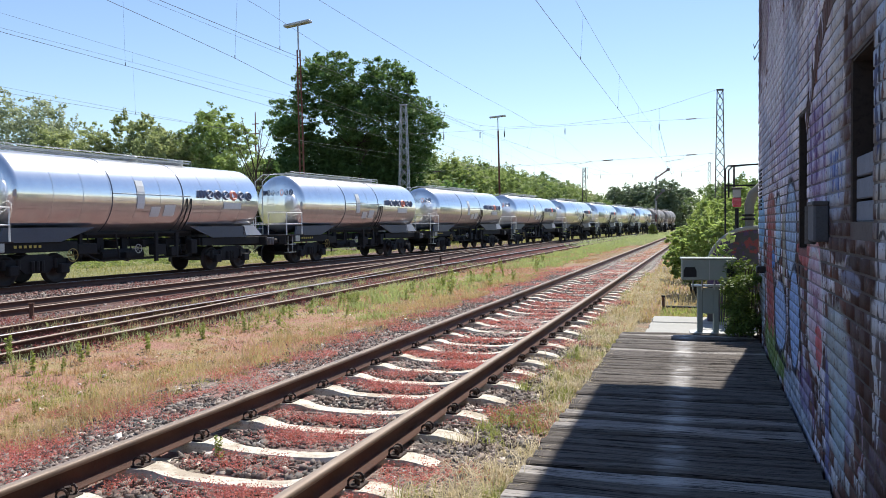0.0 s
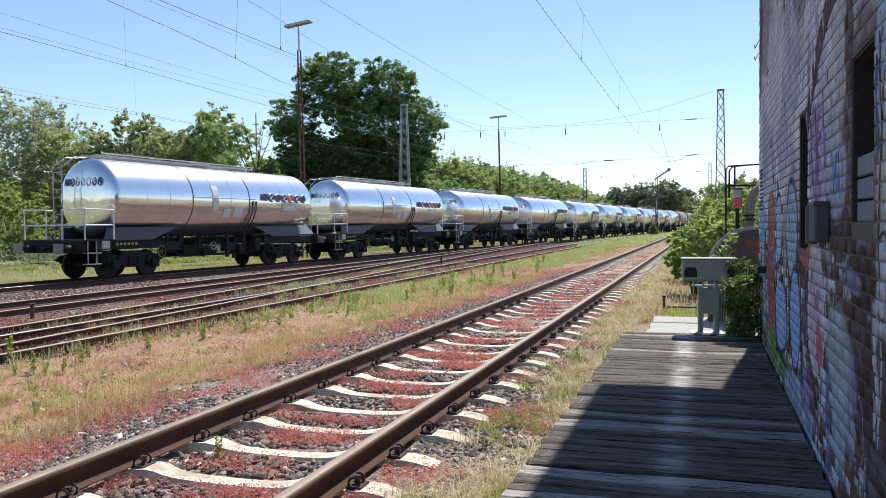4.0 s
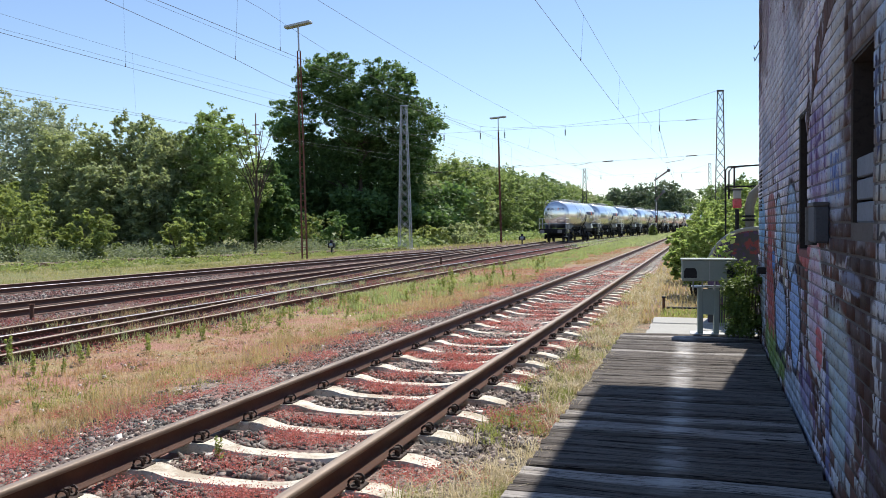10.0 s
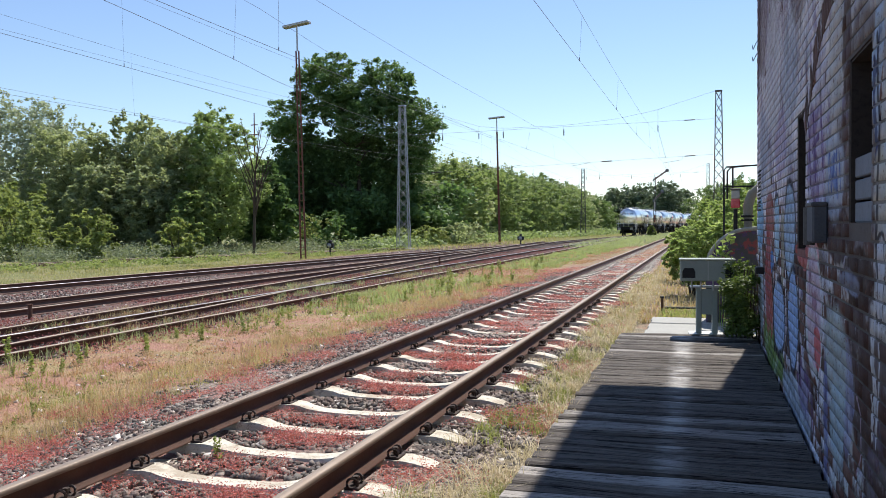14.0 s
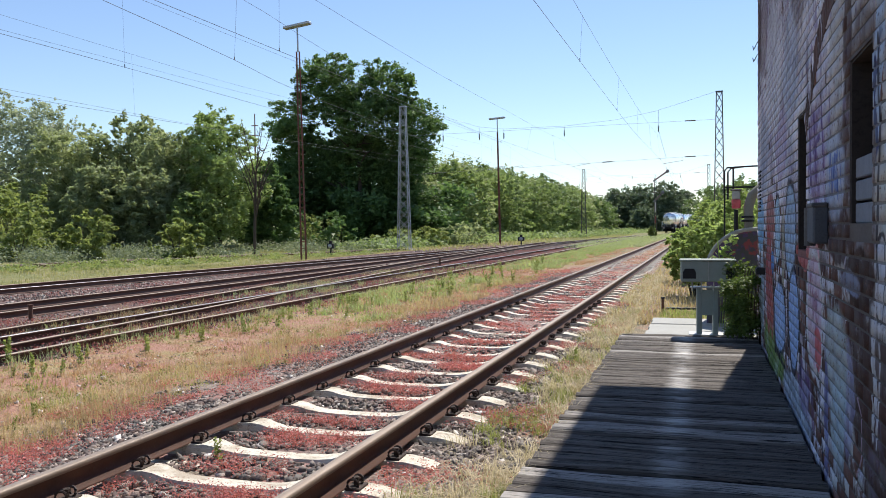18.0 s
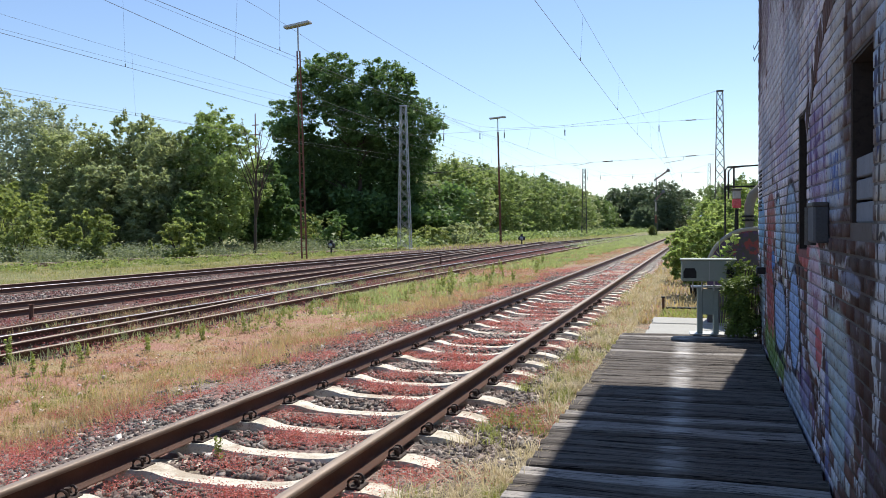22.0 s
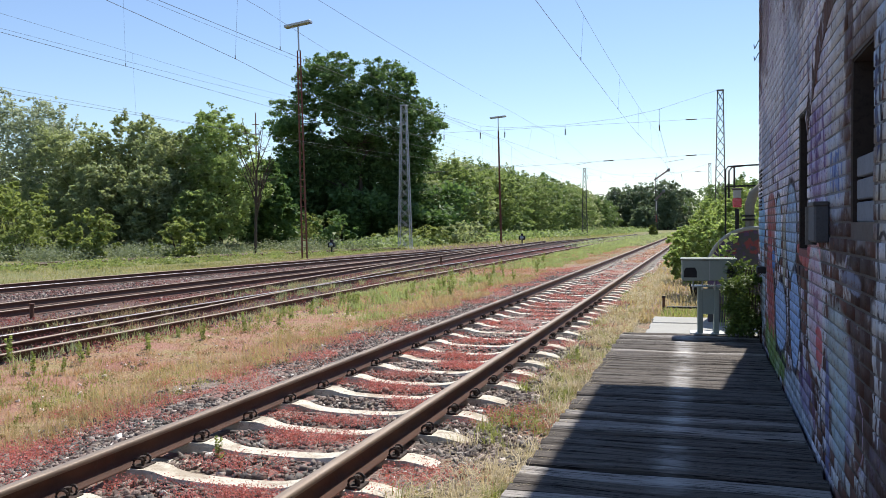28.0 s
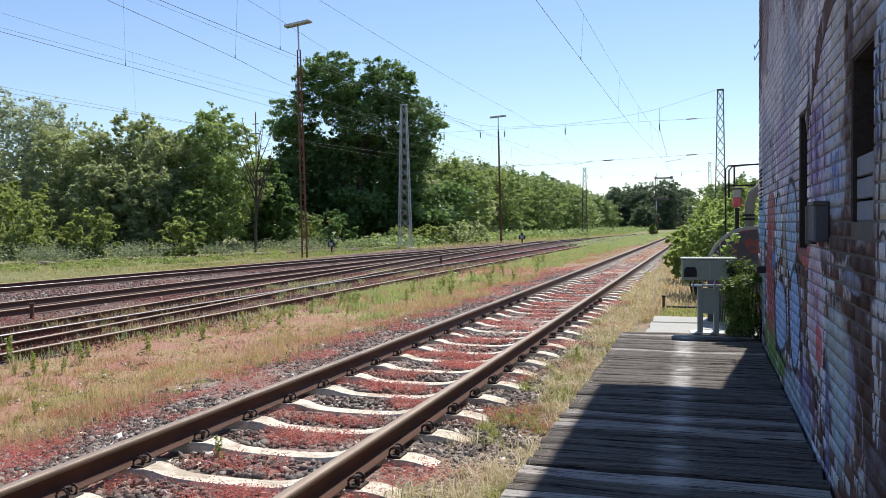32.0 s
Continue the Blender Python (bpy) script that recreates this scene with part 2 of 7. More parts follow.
M = dict(
    ground=ground_mat(), rail=steel_mat("rusty_rail"), railhead=steel_mat("worn_railhead", True), shinyhead=steel_mat("polished_railhead", 2),
    sleeper=sleeper_mat(), tie=tie_mat(), plank=plank_mat(), tank=tank_mat(),
    rust=plain("rusty_iron", (0.13, 0.06, 0.035), 0.8, 0.0, 0.4, 9),
    dark=plain("black_underframe", (0.010, 0.010, 0.011), 0.85, 0.0, 0.4, 5),
    bluegrey=plain("blue_grey_paint", (0.055, 0.064, 0.095), 0.45, 0.0, 0.2, 3),
    wheel=plain("wheel_steel", (0.035, 0.028, 0.026), 0.7, 0.3, 0.4, 8),
    galv=plain("galvanised_steel", (0.42, 0.43, 0.43), 0.45, 0.7, 0.2, 8),
    whitepaint=plain("white_paint", (0.75, 0.75, 0.73), 0.5, 0.0, 0.1, 6),
    greypaint=plain("grey_green_paint", (0.27, 0.31, 0.28), 0.55, 0.0, 0.12, 7),
    mastdark=plain("mast_dark", (0.09, 0.085, 0.085), 0.65, 0.2, 0.3, 4),
    wire=plain("copper_wire", (0.20, 0.21, 0.20), 0.55, 0.2, 0.2, 3),
    brown=plain("rust_red_pole", (0.16, 0.055, 0.035), 0.7, 0.0, 0.35, 3),
    porcelain=plain("brown_porcelain", (0.06, 0.035, 0.03), 0.3, 0.0, 0.2, 9),
    concrete=plain("slab_concrete", (0.36, 0.355, 0.33), 0.9, 0.0, 0.18, 3),
    letter=plain("slate_letter", (0.17, 0.20, 0.28), 0.5, 0.0, 0.08, 6),
    letter_o=plain("coral_letter", (0.85, 0.33, 0.25), 0.5, 0.0, 0.05, 6),
    dullyellow=plain("dull_yellow_paint", (0.26, 0.20, 0.05), 0.6, 0.0, 0.3, 9),
    yellow=plain("yellow_paint", (0.50, 0.37, 0.06), 0.5, 0.0, 0.15, 6),
    bufferplate=plain("worn_buffer_steel", (0.22, 0.22, 0.23), 0.5, 0.4, 0.3, 6),
    ironclip=plain("rusty_black_iron", (0.045, 0.028, 0.022), 0.75, 0.1, 0.4, 9),
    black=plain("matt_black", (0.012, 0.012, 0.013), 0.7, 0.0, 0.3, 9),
    bark=plain("bark", (0.075, 0.055, 0.04), 0.95, 0.0, 0.4, 5),
    oak=leafmat("oak_leaf", (0.055, 0.115, 0.040), (0.165, 0.275, 0.095), 0.36),
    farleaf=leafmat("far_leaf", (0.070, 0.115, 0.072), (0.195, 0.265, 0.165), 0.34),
    band=leafmat("row_leaf", (0.10, 0.16, 0.06), (0.32, 0.41, 0.17), 0.42),
    midleaf=leafmat("row_leaf_dark", (0.065, 0.12, 0.045), (0.20, 0.29, 0.11), 0.38),
    birch=leafmat("light_leaf", (0.12, 0.19, 0.065), (0.34, 0.44, 0.18), 0.45),
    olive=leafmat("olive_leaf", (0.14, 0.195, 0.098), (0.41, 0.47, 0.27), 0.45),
    bramble=leafmat("bramble_leaf", (0.11, 0.15, 0.085), (0.25, 0.30, 0.18), 0.35),
    willow=leafmat("grey_leaf", (0.16, 0.215, 0.145), (0.42, 0.48, 0.36), 0.36),
    ivy=leafmat("bush_leaf", (0.14, 0.22, 0.07), (0.38, 0.49, 0.20), 0.60),
    bush=leafmat("corner_bush_leaf", (0.11, 0.18, 0.058), (0.37, 0.47, 0.18), 0.55),
    shrub=leafmat("shrub_leaf", (0.11, 0.17, 0.05), (0.32, 0.38, 0.135), 0.42),
    ivydark=leafmat("ivy_leaf", (0.035, 0.07, 0.016), (0.15, 0.22, 0.05), 0.3),
    grass=leafmat("grass_blade", (0.13, 0.17, 0.04), (0.34, 0.38, 0.12), 0.4),
    thingrass=leafmat("thin_grass", (0.28, 0.22, 0.11), (0.54, 0.45, 0.26), 0.35),
    fresh=leafmat("fresh_grass", (0.18, 0.24, 0.085), (0.38, 0.46, 0.21), 0.45),
    vergegrass=leafmat("verge_grass", (0.14, 0.17, 0.06), (0.38, 0.37, 0.17), 0.4),
    seedling=leafmat("seedling_leaf", (0.15, 0.10, 0.05), (0.27, 0.28, 0.10), 0.3),
    straw=leafmat("straw_blade", (0.30, 0.26, 0.16), (0.66, 0.60, 0.42), 0.3),
    ruststraw=leafmat("reddish_straw", (0.32, 0.19, 0.115), (0.52, 0.37, 0.22), 0.3),
    sedum=leafmat("red_stonecrop", (0.29, 0.08, 0.078), (0.60, 0.225, 0.205), 0.35),
    fadedsedum=leafmat("faded_stonecrop", (0.30, 0.125, 0.11), (0.56, 0.32, 0.27), 0.35),
    darksedum=leafmat("dark_stonecrop", (0.13, 0.035, 0.035), (0.34, 0.115, 0.11), 0.3),
    weed=leafmat("weed_leaf", (0.14, 0.20, 0.05), (0.35, 0.41, 0.14), 0.45),
)


# ---------------------------------------------------------------- mesh helpers
def finish(ob, mats, parent=None, label="", smooth=False):
    for m in (mats if isinstance(mats, (list, tuple)) else [mats]):
        ob.data.materials.append(m)
    if parent is not None:
        ob.parent = parent
    if label:
        ob["label"] = label
    if smooth:
        ob.data.shade_smooth()
    return ob


def part(name, bm, mats, parent=None, label="", smooth=False):
    me = bpy.data.meshes.new(name)
    bm.to_mesh(me)
    bm.free()
    return finish(new(name, me), mats, parent, label, smooth)


def shared(name, me, parent, m=None):
    """Another object on a mesh that is already built."""
    ob = new(name, me)
    ob.parent = parent
    if m is not None:
        ob.matrix_basis = m
    return ob


def from_np(name, v, f, mats, parent=None, label="", smooth=False):
    """A mesh from an array of corners and an array of faces with equal corner counts."""
    v, f = np.asarray(v, np.float32), np.asarray(f, np.int32)
    me = bpy.data.meshes.new(name)
    me.vertices.add(len(v))
    me.vertices.foreach_set("co", v.ravel())
    me.loops.add(f.size)
    me.loops.foreach_set("vertex_index", f.ravel())
    me.polygons.add(len(f))
    k = f.shape[1]
    me.polygons.foreach_set("loop_start", np.arange(0, f.size, k, dtype=np.int32))
    me.update(calc_edges=True)
    me.validate()
    return finish(new(name, me), mats, parent, label, smooth)


def empty(name, m=None):
    ob = new(name)
    ob.empty_display_size = 0.2
    if m is not None:
        ob.matrix_basis = m
    return ob


def box(bm, lo, hi, bev=0.0, m=None):
    lo, hi = Vector(lo), Vector(hi)
    r = bmesh.ops.create_cube(bm, size=1.0, matrix=Matrix.Translation((lo + hi) / 2) @ Matrix.Diagonal((*(hi - lo), 1)))
    vs = r["verts"]
    if bev > 0:
        es = list({e for v in vs for e in v.link_edges})
        out = bmesh.ops.bevel(bm, geom=es, offset=bev, segments=1, affect='EDGES', clamp_overlap=True)
        vs = list({v for f in out["faces"] for v in f.verts} | {v for v in vs if v.is_valid})
    if m is not None:
        bmesh.ops.transform(bm, matrix=m, verts=vs)
    return vs


def rod(bm, a, b, r1, r2=None, seg=8, caps=True):
    a, b = Vector(a), Vector(b)
    d = b - a
    m = Matrix.Translation((a + b) / 2) @ d.to_track_quat('Z', 'Y').to_matrix().to_4x4()
    return bmesh.ops.create_cone(bm, cap_ends=caps, cap_tris=False, segments=seg, radius1=r1, radius2=r1 if r2 is None else r2, depth=d.length, matrix=m)["verts"]


def tube(bm, pts, r, seg=6):
    """A bent round bar through the points."""
    pts = [Vector(p) for p in pts]
    rings = []
    for i, p in enumerate(pts):
        d = (pts[min(i + 1, len(pts) - 1)] - pts[max(i - 1, 0)]).normalized()
        q = d.to_track_quat('Z', 'Y').to_matrix()
        rings.append([bm.verts.new(p + q @ Vector((r * math.cos(2 * math.pi * k / seg), r * math.sin(2 * math.pi * k / seg), 0))) for k in range(seg)])
    for a, b in zip(rings, rings[1:]):
        for k in range(seg):
            bm.faces.new((a[k], a[(k + 1) % seg], b[(k + 1) % seg], b[k]))
    bm.faces.new(rings[0][::-1])
    bm.faces.new(rings[-1])


def lathe(bm, prof, seg=24, axis='Y', at=(0, 0, 0), smooth=True):
    """Turns a profile of (along, radius) about an axis."""
    at = Vector(at)
    rings = []
    for s, r in prof:
        ring = []
        for k in range(seg):
            a = 2 * math.pi * k / seg
            c, sn = r * math.cos(a), r * math.sin(a)
            p = {'Y': (c, s, sn), 'X': (s, c, sn), 'Z': (c, sn, s)}[axis]
            ring.append(bm.verts.new(at + Vector(p)))
        rings.append(ring)
    for a, b in zip(rings, rings[1:]):
        for k in range(seg):
            f = bm.faces.new((a[k], b[k], b[(k + 1) % seg], a[(k + 1) % seg]))
            f.smooth = smooth
    bm.faces.new(rings[0])
    bm.faces.new(rings[-1][::-1])
    bmesh.ops.recalc_face_normals(bm, faces=bm.faces[:])


# ---------------------------------------------------------------- ground
GX = [-4000, -90, -40, -26, -20.5, -19, -16, -13.5, -10.2, -8.8, -8.0, -5.4, -4.7, -3.2, -1.9, -1.4, 1.35, 1.7, 4, 30, 4000]
GZ = [-0.6, -0.5, -0.35, -0.32, -0.36, -0.31, -0.31, -0.29, -0.265, -0.185, -0.155, -0.145, -0.118, -0.13, -0.07, -0.035, -0.035, -0.07, -0.1, -0.2, -0.5]


def gz(x, y=0.0):
    return float(np.interp(x, GX, GZ))


def build_ground():
    xs = np.concatenate([[-4000, -1500, -600, -250, -120, -80, -60, -50, -42, -36, -31, -28], np.arange(-26, -20, 0.6), np.arange(-20, 4.01, 0.2),
                         [5, 7, 10, 15, 25, 45, 90, 200, 500, 1500, 4000]])
    ys = np.concatenate([[-1500, -400, -120, -50, -20, -8, -3, 0], np.arange(1, 30, 0.2), np.arange(30, 90, 0.7), np.arange(90, 220, 5), [240, 280, 340, 420, 550, 800, 1200, 2000, 4000]])
    X, Y = np.meshgrid(xs, ys, indexing='ij')
    Z = np.interp(X, GX, GZ)
    rng = np.random.default_rng(4)
    soft = (X > -26) & (X < 5) & (Y > 0) & (Y < 90)
    Z = Z + np.where(soft, rng.normal(0, 0.008, X.shape) + 0.02 * np.sin(X * 1.7 + 0.6 * Y) * np.sin(Y * 1.1), 0)
    v = np.stack([X, Y, Z], -1).reshape(-1, 3)
    n, k = len(xs), len(ys)
    i, j = np.meshgrid(np.arange(n - 1), np.arange(k - 1), indexing='ij')
    a = (i * k + j).ravel()
    f = np.stack([a, a + k, a + k + 1, a + 1], -1)
    ob = from_np("ground", v, f, M["ground"], smooth=True)
    tagged(ob, "sandy yard ground with gravel, red stonecrop and dry grass", "ground", kind="structure")


build_ground()

# ---------------------------------------------------------------- tracks
PROFILE = [(-0.065, 0.0), (-0.065, 0.012), (-0.012, 0.03), (-0.009, 0.115), (-0.034, 0.125), (-0.036, 0.152), (-0.024, 0.16),
           (0.024, 0.16), (0.036, 0.152), (0.034, 0.125), (0.009, 0.115), (0.012, 0.03), (0.065, 0.012), (0.065, 0.0)]


def ease(y, a, b):
    t = min(1.0, max(0.0, (y - a) / (b - a)))
    return t * t * (3 - 2 * t)


def rail(path, parent, off, head="railhead", worn_sheen=(4, 8)):
    """One rail swept along path, a list of (x, y, z of the rail's foot); off: metres to the right of the path; worn: the bare faces of its head."""
    v, f, idx = [], [], []
    n = len(PROFILE)
    for i, (x, y, z) in enumerate(path):
        a, b = path[max(i - 1, 0)], path[min(i + 1, len(path) - 1)]
        d = Vector((b[0] - a[0], b[1] - a[1], 0)).normalized()
        r = Vector((d.y, -d.x, 0))
        for px, pz in PROFILE:
            q = Vector((x, y, z + pz)) + r * (off + px)
            v.append(q)
    for i in range(len(path) - 1):
        for k in range(n - 1):
            f.append((i * n + k, (i + 1) * n + k, (i + 1) * n + k + 1, i * n + k + 1))
            idx.append(1 if worn_sheen[0] <= k <= worn_sheen[1] else 0)
    ob = from_np("rail", v, f, [M["rail"], M[head]], parent)
    ob.data.polygons.foreach_set("material_index", idx)
    return ob


def concrete_sleeper():
    bm = bmesh.new()
    half = ((0.0, -0.034), (0.16, -0.033), (0.32, -0.027), (0.43, -0.010), (0.50, 0.012), (0.57, 0.020), (0.64, 0.014), (0.87, 0.010), (0.95, 0.014), (1.03, 0.004), (1.11, -0.014), (1.17, -0.03), (1.20, -0.06))
    xs = [-x for x, t in reversed(half[1:])] + [x for x, t in half]
    top = [t for x, t in reversed(half[1:])] + [t for x, t in half]
    rings = []
    for x, t in zip(xs, top):
        w = 0.07 + 0.024 * ease(abs(x), 0.3, 0.6) - 0.03 * ease(abs(x), 1.08, 1.2)
        rings.append([bm.verts.new(p) for p in ((x, -0.14, -0.16), (x, -w - 0.012, t - 0.02), (x, -w, t), (x, w, t), (x, w + 0.012, t - 0.02), (x, 0.14, -0.16))])
    for a, b in zip(rings, rings[1:]):
        for k in range(5):
            bm.faces.new((a[k], a[k + 1], b[k + 1], b[k]))
    bm.faces.new(rings[0])
    bm.faces.new(rings[-1][::-1])
    bmesh.ops.recalc_face_normals(bm, faces=bm.faces[:])
    me = bpy.data.meshes.new("sleeper")
    bm.to_mesh(me)
    bm.free()
    me.materials.append(M["sleeper"])
    return me


def timber_sleeper():
    bm = bmesh.new()
    box(bm, (-1.3, -0.125, -0.14), (1.3, 0.125, 0.0), 0.012)
    me = bpy.data.meshes.new("timber_sleeper")
    bm.to_mesh(me)
    bm.free()
    me.materials.append(M["tie"])
    return me


def clip_mesh():
    """A screwed rail clip: two upright spring loops, a bolt and a narrow plate."""
    bm = bmesh.new()
    box(bm, (-0.01, -0.07, 0.0), (0.085, 0.07, 0.018), 0.004)
    for s in (-1, 1):
        pts = [(0.035 + 0.032 * math.cos(a), s * (0.036 + 0.006 * a), 0.038 + 0.028 * math.sin(a)) for a in np.linspace(-1.2, 4.6, 11)]
        tube(bm, pts, 0.0085, 5)
    rod(bm, (0.035, 0, 0.01), (0.035, 0, 0.070), 0.012, seg=6)
    rod(bm, (0.035, 0, 0.05), (0.035, 0, 0.068), 0.022, seg=6)
    me = bpy.data.meshes.new("rail_clip")
    bm.to_mesh(me)
    bm.free()
    me.materials.append(M["ironclip"])
    return me


SLEEPER, TIMBER, CLIP = concrete_sleeper(), timber_sleeper(), clip_mesh()


def track(name, label, path, zfoot, mesh, ys, clip_to=0.0, half=0.7525, head=("railhead", "railhead"), worn_sheen=(5, 7)):
    """Rails, sleepers and clips along path(y) -> x; zfoot(y): height of the rails' foot."""
    t = empty(name)
    tagged(t, label, "railway track", kind="structure")
    y0, y1 = ys
    yy = list(np.arange(y0, min(y1, 60), 1.0)) + list(np.arange(max(y0, 60), y1 + 0.1, 5.0))
    pts = [(path(y), y, zfoot(y)) for y in yy]
    for s in (-1, 1):
        rail(pts, t, s * half, head[0 if s < 0 else 1], worn_sheen)
    y, i = 4.39 + 0.657 * math.ceil((y0 - 4.39) / 0.657), 0
    far = []
    while y < y1:
        x = path(y)
        turn = math.atan2(path(y + 0.5) - path(y - 0.5), 1.0)
        m = Matrix.Translation((x, y, zfoot(y) - 0.012 - 0.012 * ease(y, 30.0, 70.0))) @ Euler((0, 0, -turn + 0.006 * math.sin(i * 5.3))).to_matrix().to_4x4()
        if y < y1 and i < 210:
            shared("sleeper", mesh, t, m)
        if y < clip_to:
            for s in (-1, 1):
                for q in (-1, 1):
                    shared("rail_clip", CLIP, t, m @ pose(s * half + q * 0.078, 0, 0.010, 0, 0, 0 if q > 0 else 180))
        y += 0.657
        i += 1
    return t


near_track = track("near_track", "rusty single track on pale concrete sleepers overgrown with red stonecrop", lambda y: 0.0, lambda y: 0.02, SLEEPER, (-3.0, 130.0), 16.5, worn_sheen=(4, 8))
extra = shared("sleeper", SLEEPER, near_track, pose(0.02, 4.68, -0.055, 0, 0, 1.2))


def x_train(y):
    """The middle of the track that the train takes."""
    return float(np.interp(y, XT[0], XT[1]))


_raw = ([-80, 8, 18, 25, 40, 61, 80, 99, 123, 149, 166, 210, 400], [-17.65, -17.70, -17.33, -16.79, -15.17, -12.97, -11.0, -9.55, -7.6, -5.2, -3.7, 0.2, 17.0])
_ys = np.arange(-80, 400, 2.0)
_xs = np.interp(_ys, *_raw)
for _ in range(12):
    _xs[1:-1] = 0.25 * _xs[:-2] + 0.5 * _xs[1:-1] + 0.25 * _xs[2:]
XT = (_ys, _xs)


def x_cross(y):
    return float(np.interp(y, (-40, 2, 8, 14, 20, 26, 33, 40, 48, 60, 75, 90), (-6.9, -6.95, -7.12, -7.5, -8.05, -8.6, -9.2, -9.7, -10.2, -10.8, -11.3, -11.6)))


track("train_track", "rusty track on dark timber sleepers in grey gravel", x_train, lambda y: -0.28, TIMBER, (-6.0, 190.0), head=("railhead", "shinyhead"))
track("yard_track_middle", "rusty yard track on dark timber sleepers", lambda y: -11.6, lambda y: -0.26, TIMBER, (2.0, 74.0))
track("yard_track_right", "rusty yard track on timber sleepers with grass between the rails", lambda y: -6.45, lambda y: -0.18, TIMBER, (2.0, 132.0), head=("shinyhead", "railhead"))
track("crossover_track", "diverging rusty turnout track on timber sleepers", x_cross, lambda y: -0.183, TIMBER, (2.0, 84.0))

# ---------------------------------------------------------------- loading deck
WALL_X, DECK_Z, CORNER_Y = 3.535, 0.05, 11.9


def build_deck():
    rng = random.Random(5)
    deck = empty("loading_deck")
    tagged(deck, "weathered grey timber loading deck beside the track", "deck", kind="structure")
    # black sheet below the planks stands for the shade in their gaps
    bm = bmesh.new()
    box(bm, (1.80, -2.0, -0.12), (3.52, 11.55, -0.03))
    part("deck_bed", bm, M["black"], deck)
    bm = bmesh.new()
    box(bm, (1.752, -2.0, -0.14), (1.79, 11.55, -0.004), 0.006)
    part("edge_beam", bm, M["plank"], deck, "dark timber edge beam")
    y = -1.9
    while y < 11.5:
        w = rng.choice((0.075, 0.09, 0.105, 0.12, 0.14, 0.165)) + rng.uniform(-0.008, 0.008)
        bm = bmesh.new()
        lift = rng.uniform(-0.022, 0.006)
        x0, x1 = 1.735 + rng.uniform(0.0, 0.02), 3.515 + rng.uniform(-0.02, 0.01)
        n = 7
        tip = rng.uniform(-0.008, 0.008)
        rows = []
        for k in range(n):
            x = x0 + (x1 - x0) * k / (n - 1)
            sag = 0.006 * math.sin(k * 1.3 + y * 7) + lift
            e = rng.uniform(-0.005, 0.005)
            rows.append([bm.verts.new(p) for p in ((x, y + e, 0.0), (x, y + e, DECK_Z - 0.016 + sag), (x, y + 0.022 + e, DECK_Z - 0.002 + sag),
                                                   (x, y + w - 0.01 + e, DECK_Z + sag + tip), (x, y + w + e, DECK_Z - 0.008 + sag + tip), (x, y + w + e, 0.0))])
        for a, b in zip(rows, rows[1:]):
            for k in range(5):
                bm.faces.new((a[k], b[k], b[k + 1], a[k + 1]))
        bm.faces.new(rows[0][::-1])
        bm.faces.new(rows[-1])
        bmesh.ops.recalc_face_normals(bm, faces=bm.faces[:])
        part("plank", bm, M["plank"], deck)
        y += w + rng.choice((0.006, 0.010, 0.014, 0.022, 0.034, 0.05))
    slab = empty("slab")
    tagged(slab, "pale concrete paving slabs at the end of the deck", "slab", kind="structure")
    for k in range(5):
        bm = bmesh.new()
        y = 11.62 + 0.43 * k
        box(bm, (2.04 + 0.02 * (k % 2), y, -0.3), (3.6, y + 0.415, 0.045 - 0.006 * (k % 3)), 0.012)
        part("paving_slab", bm, M["concrete"], slab)


build_deck()


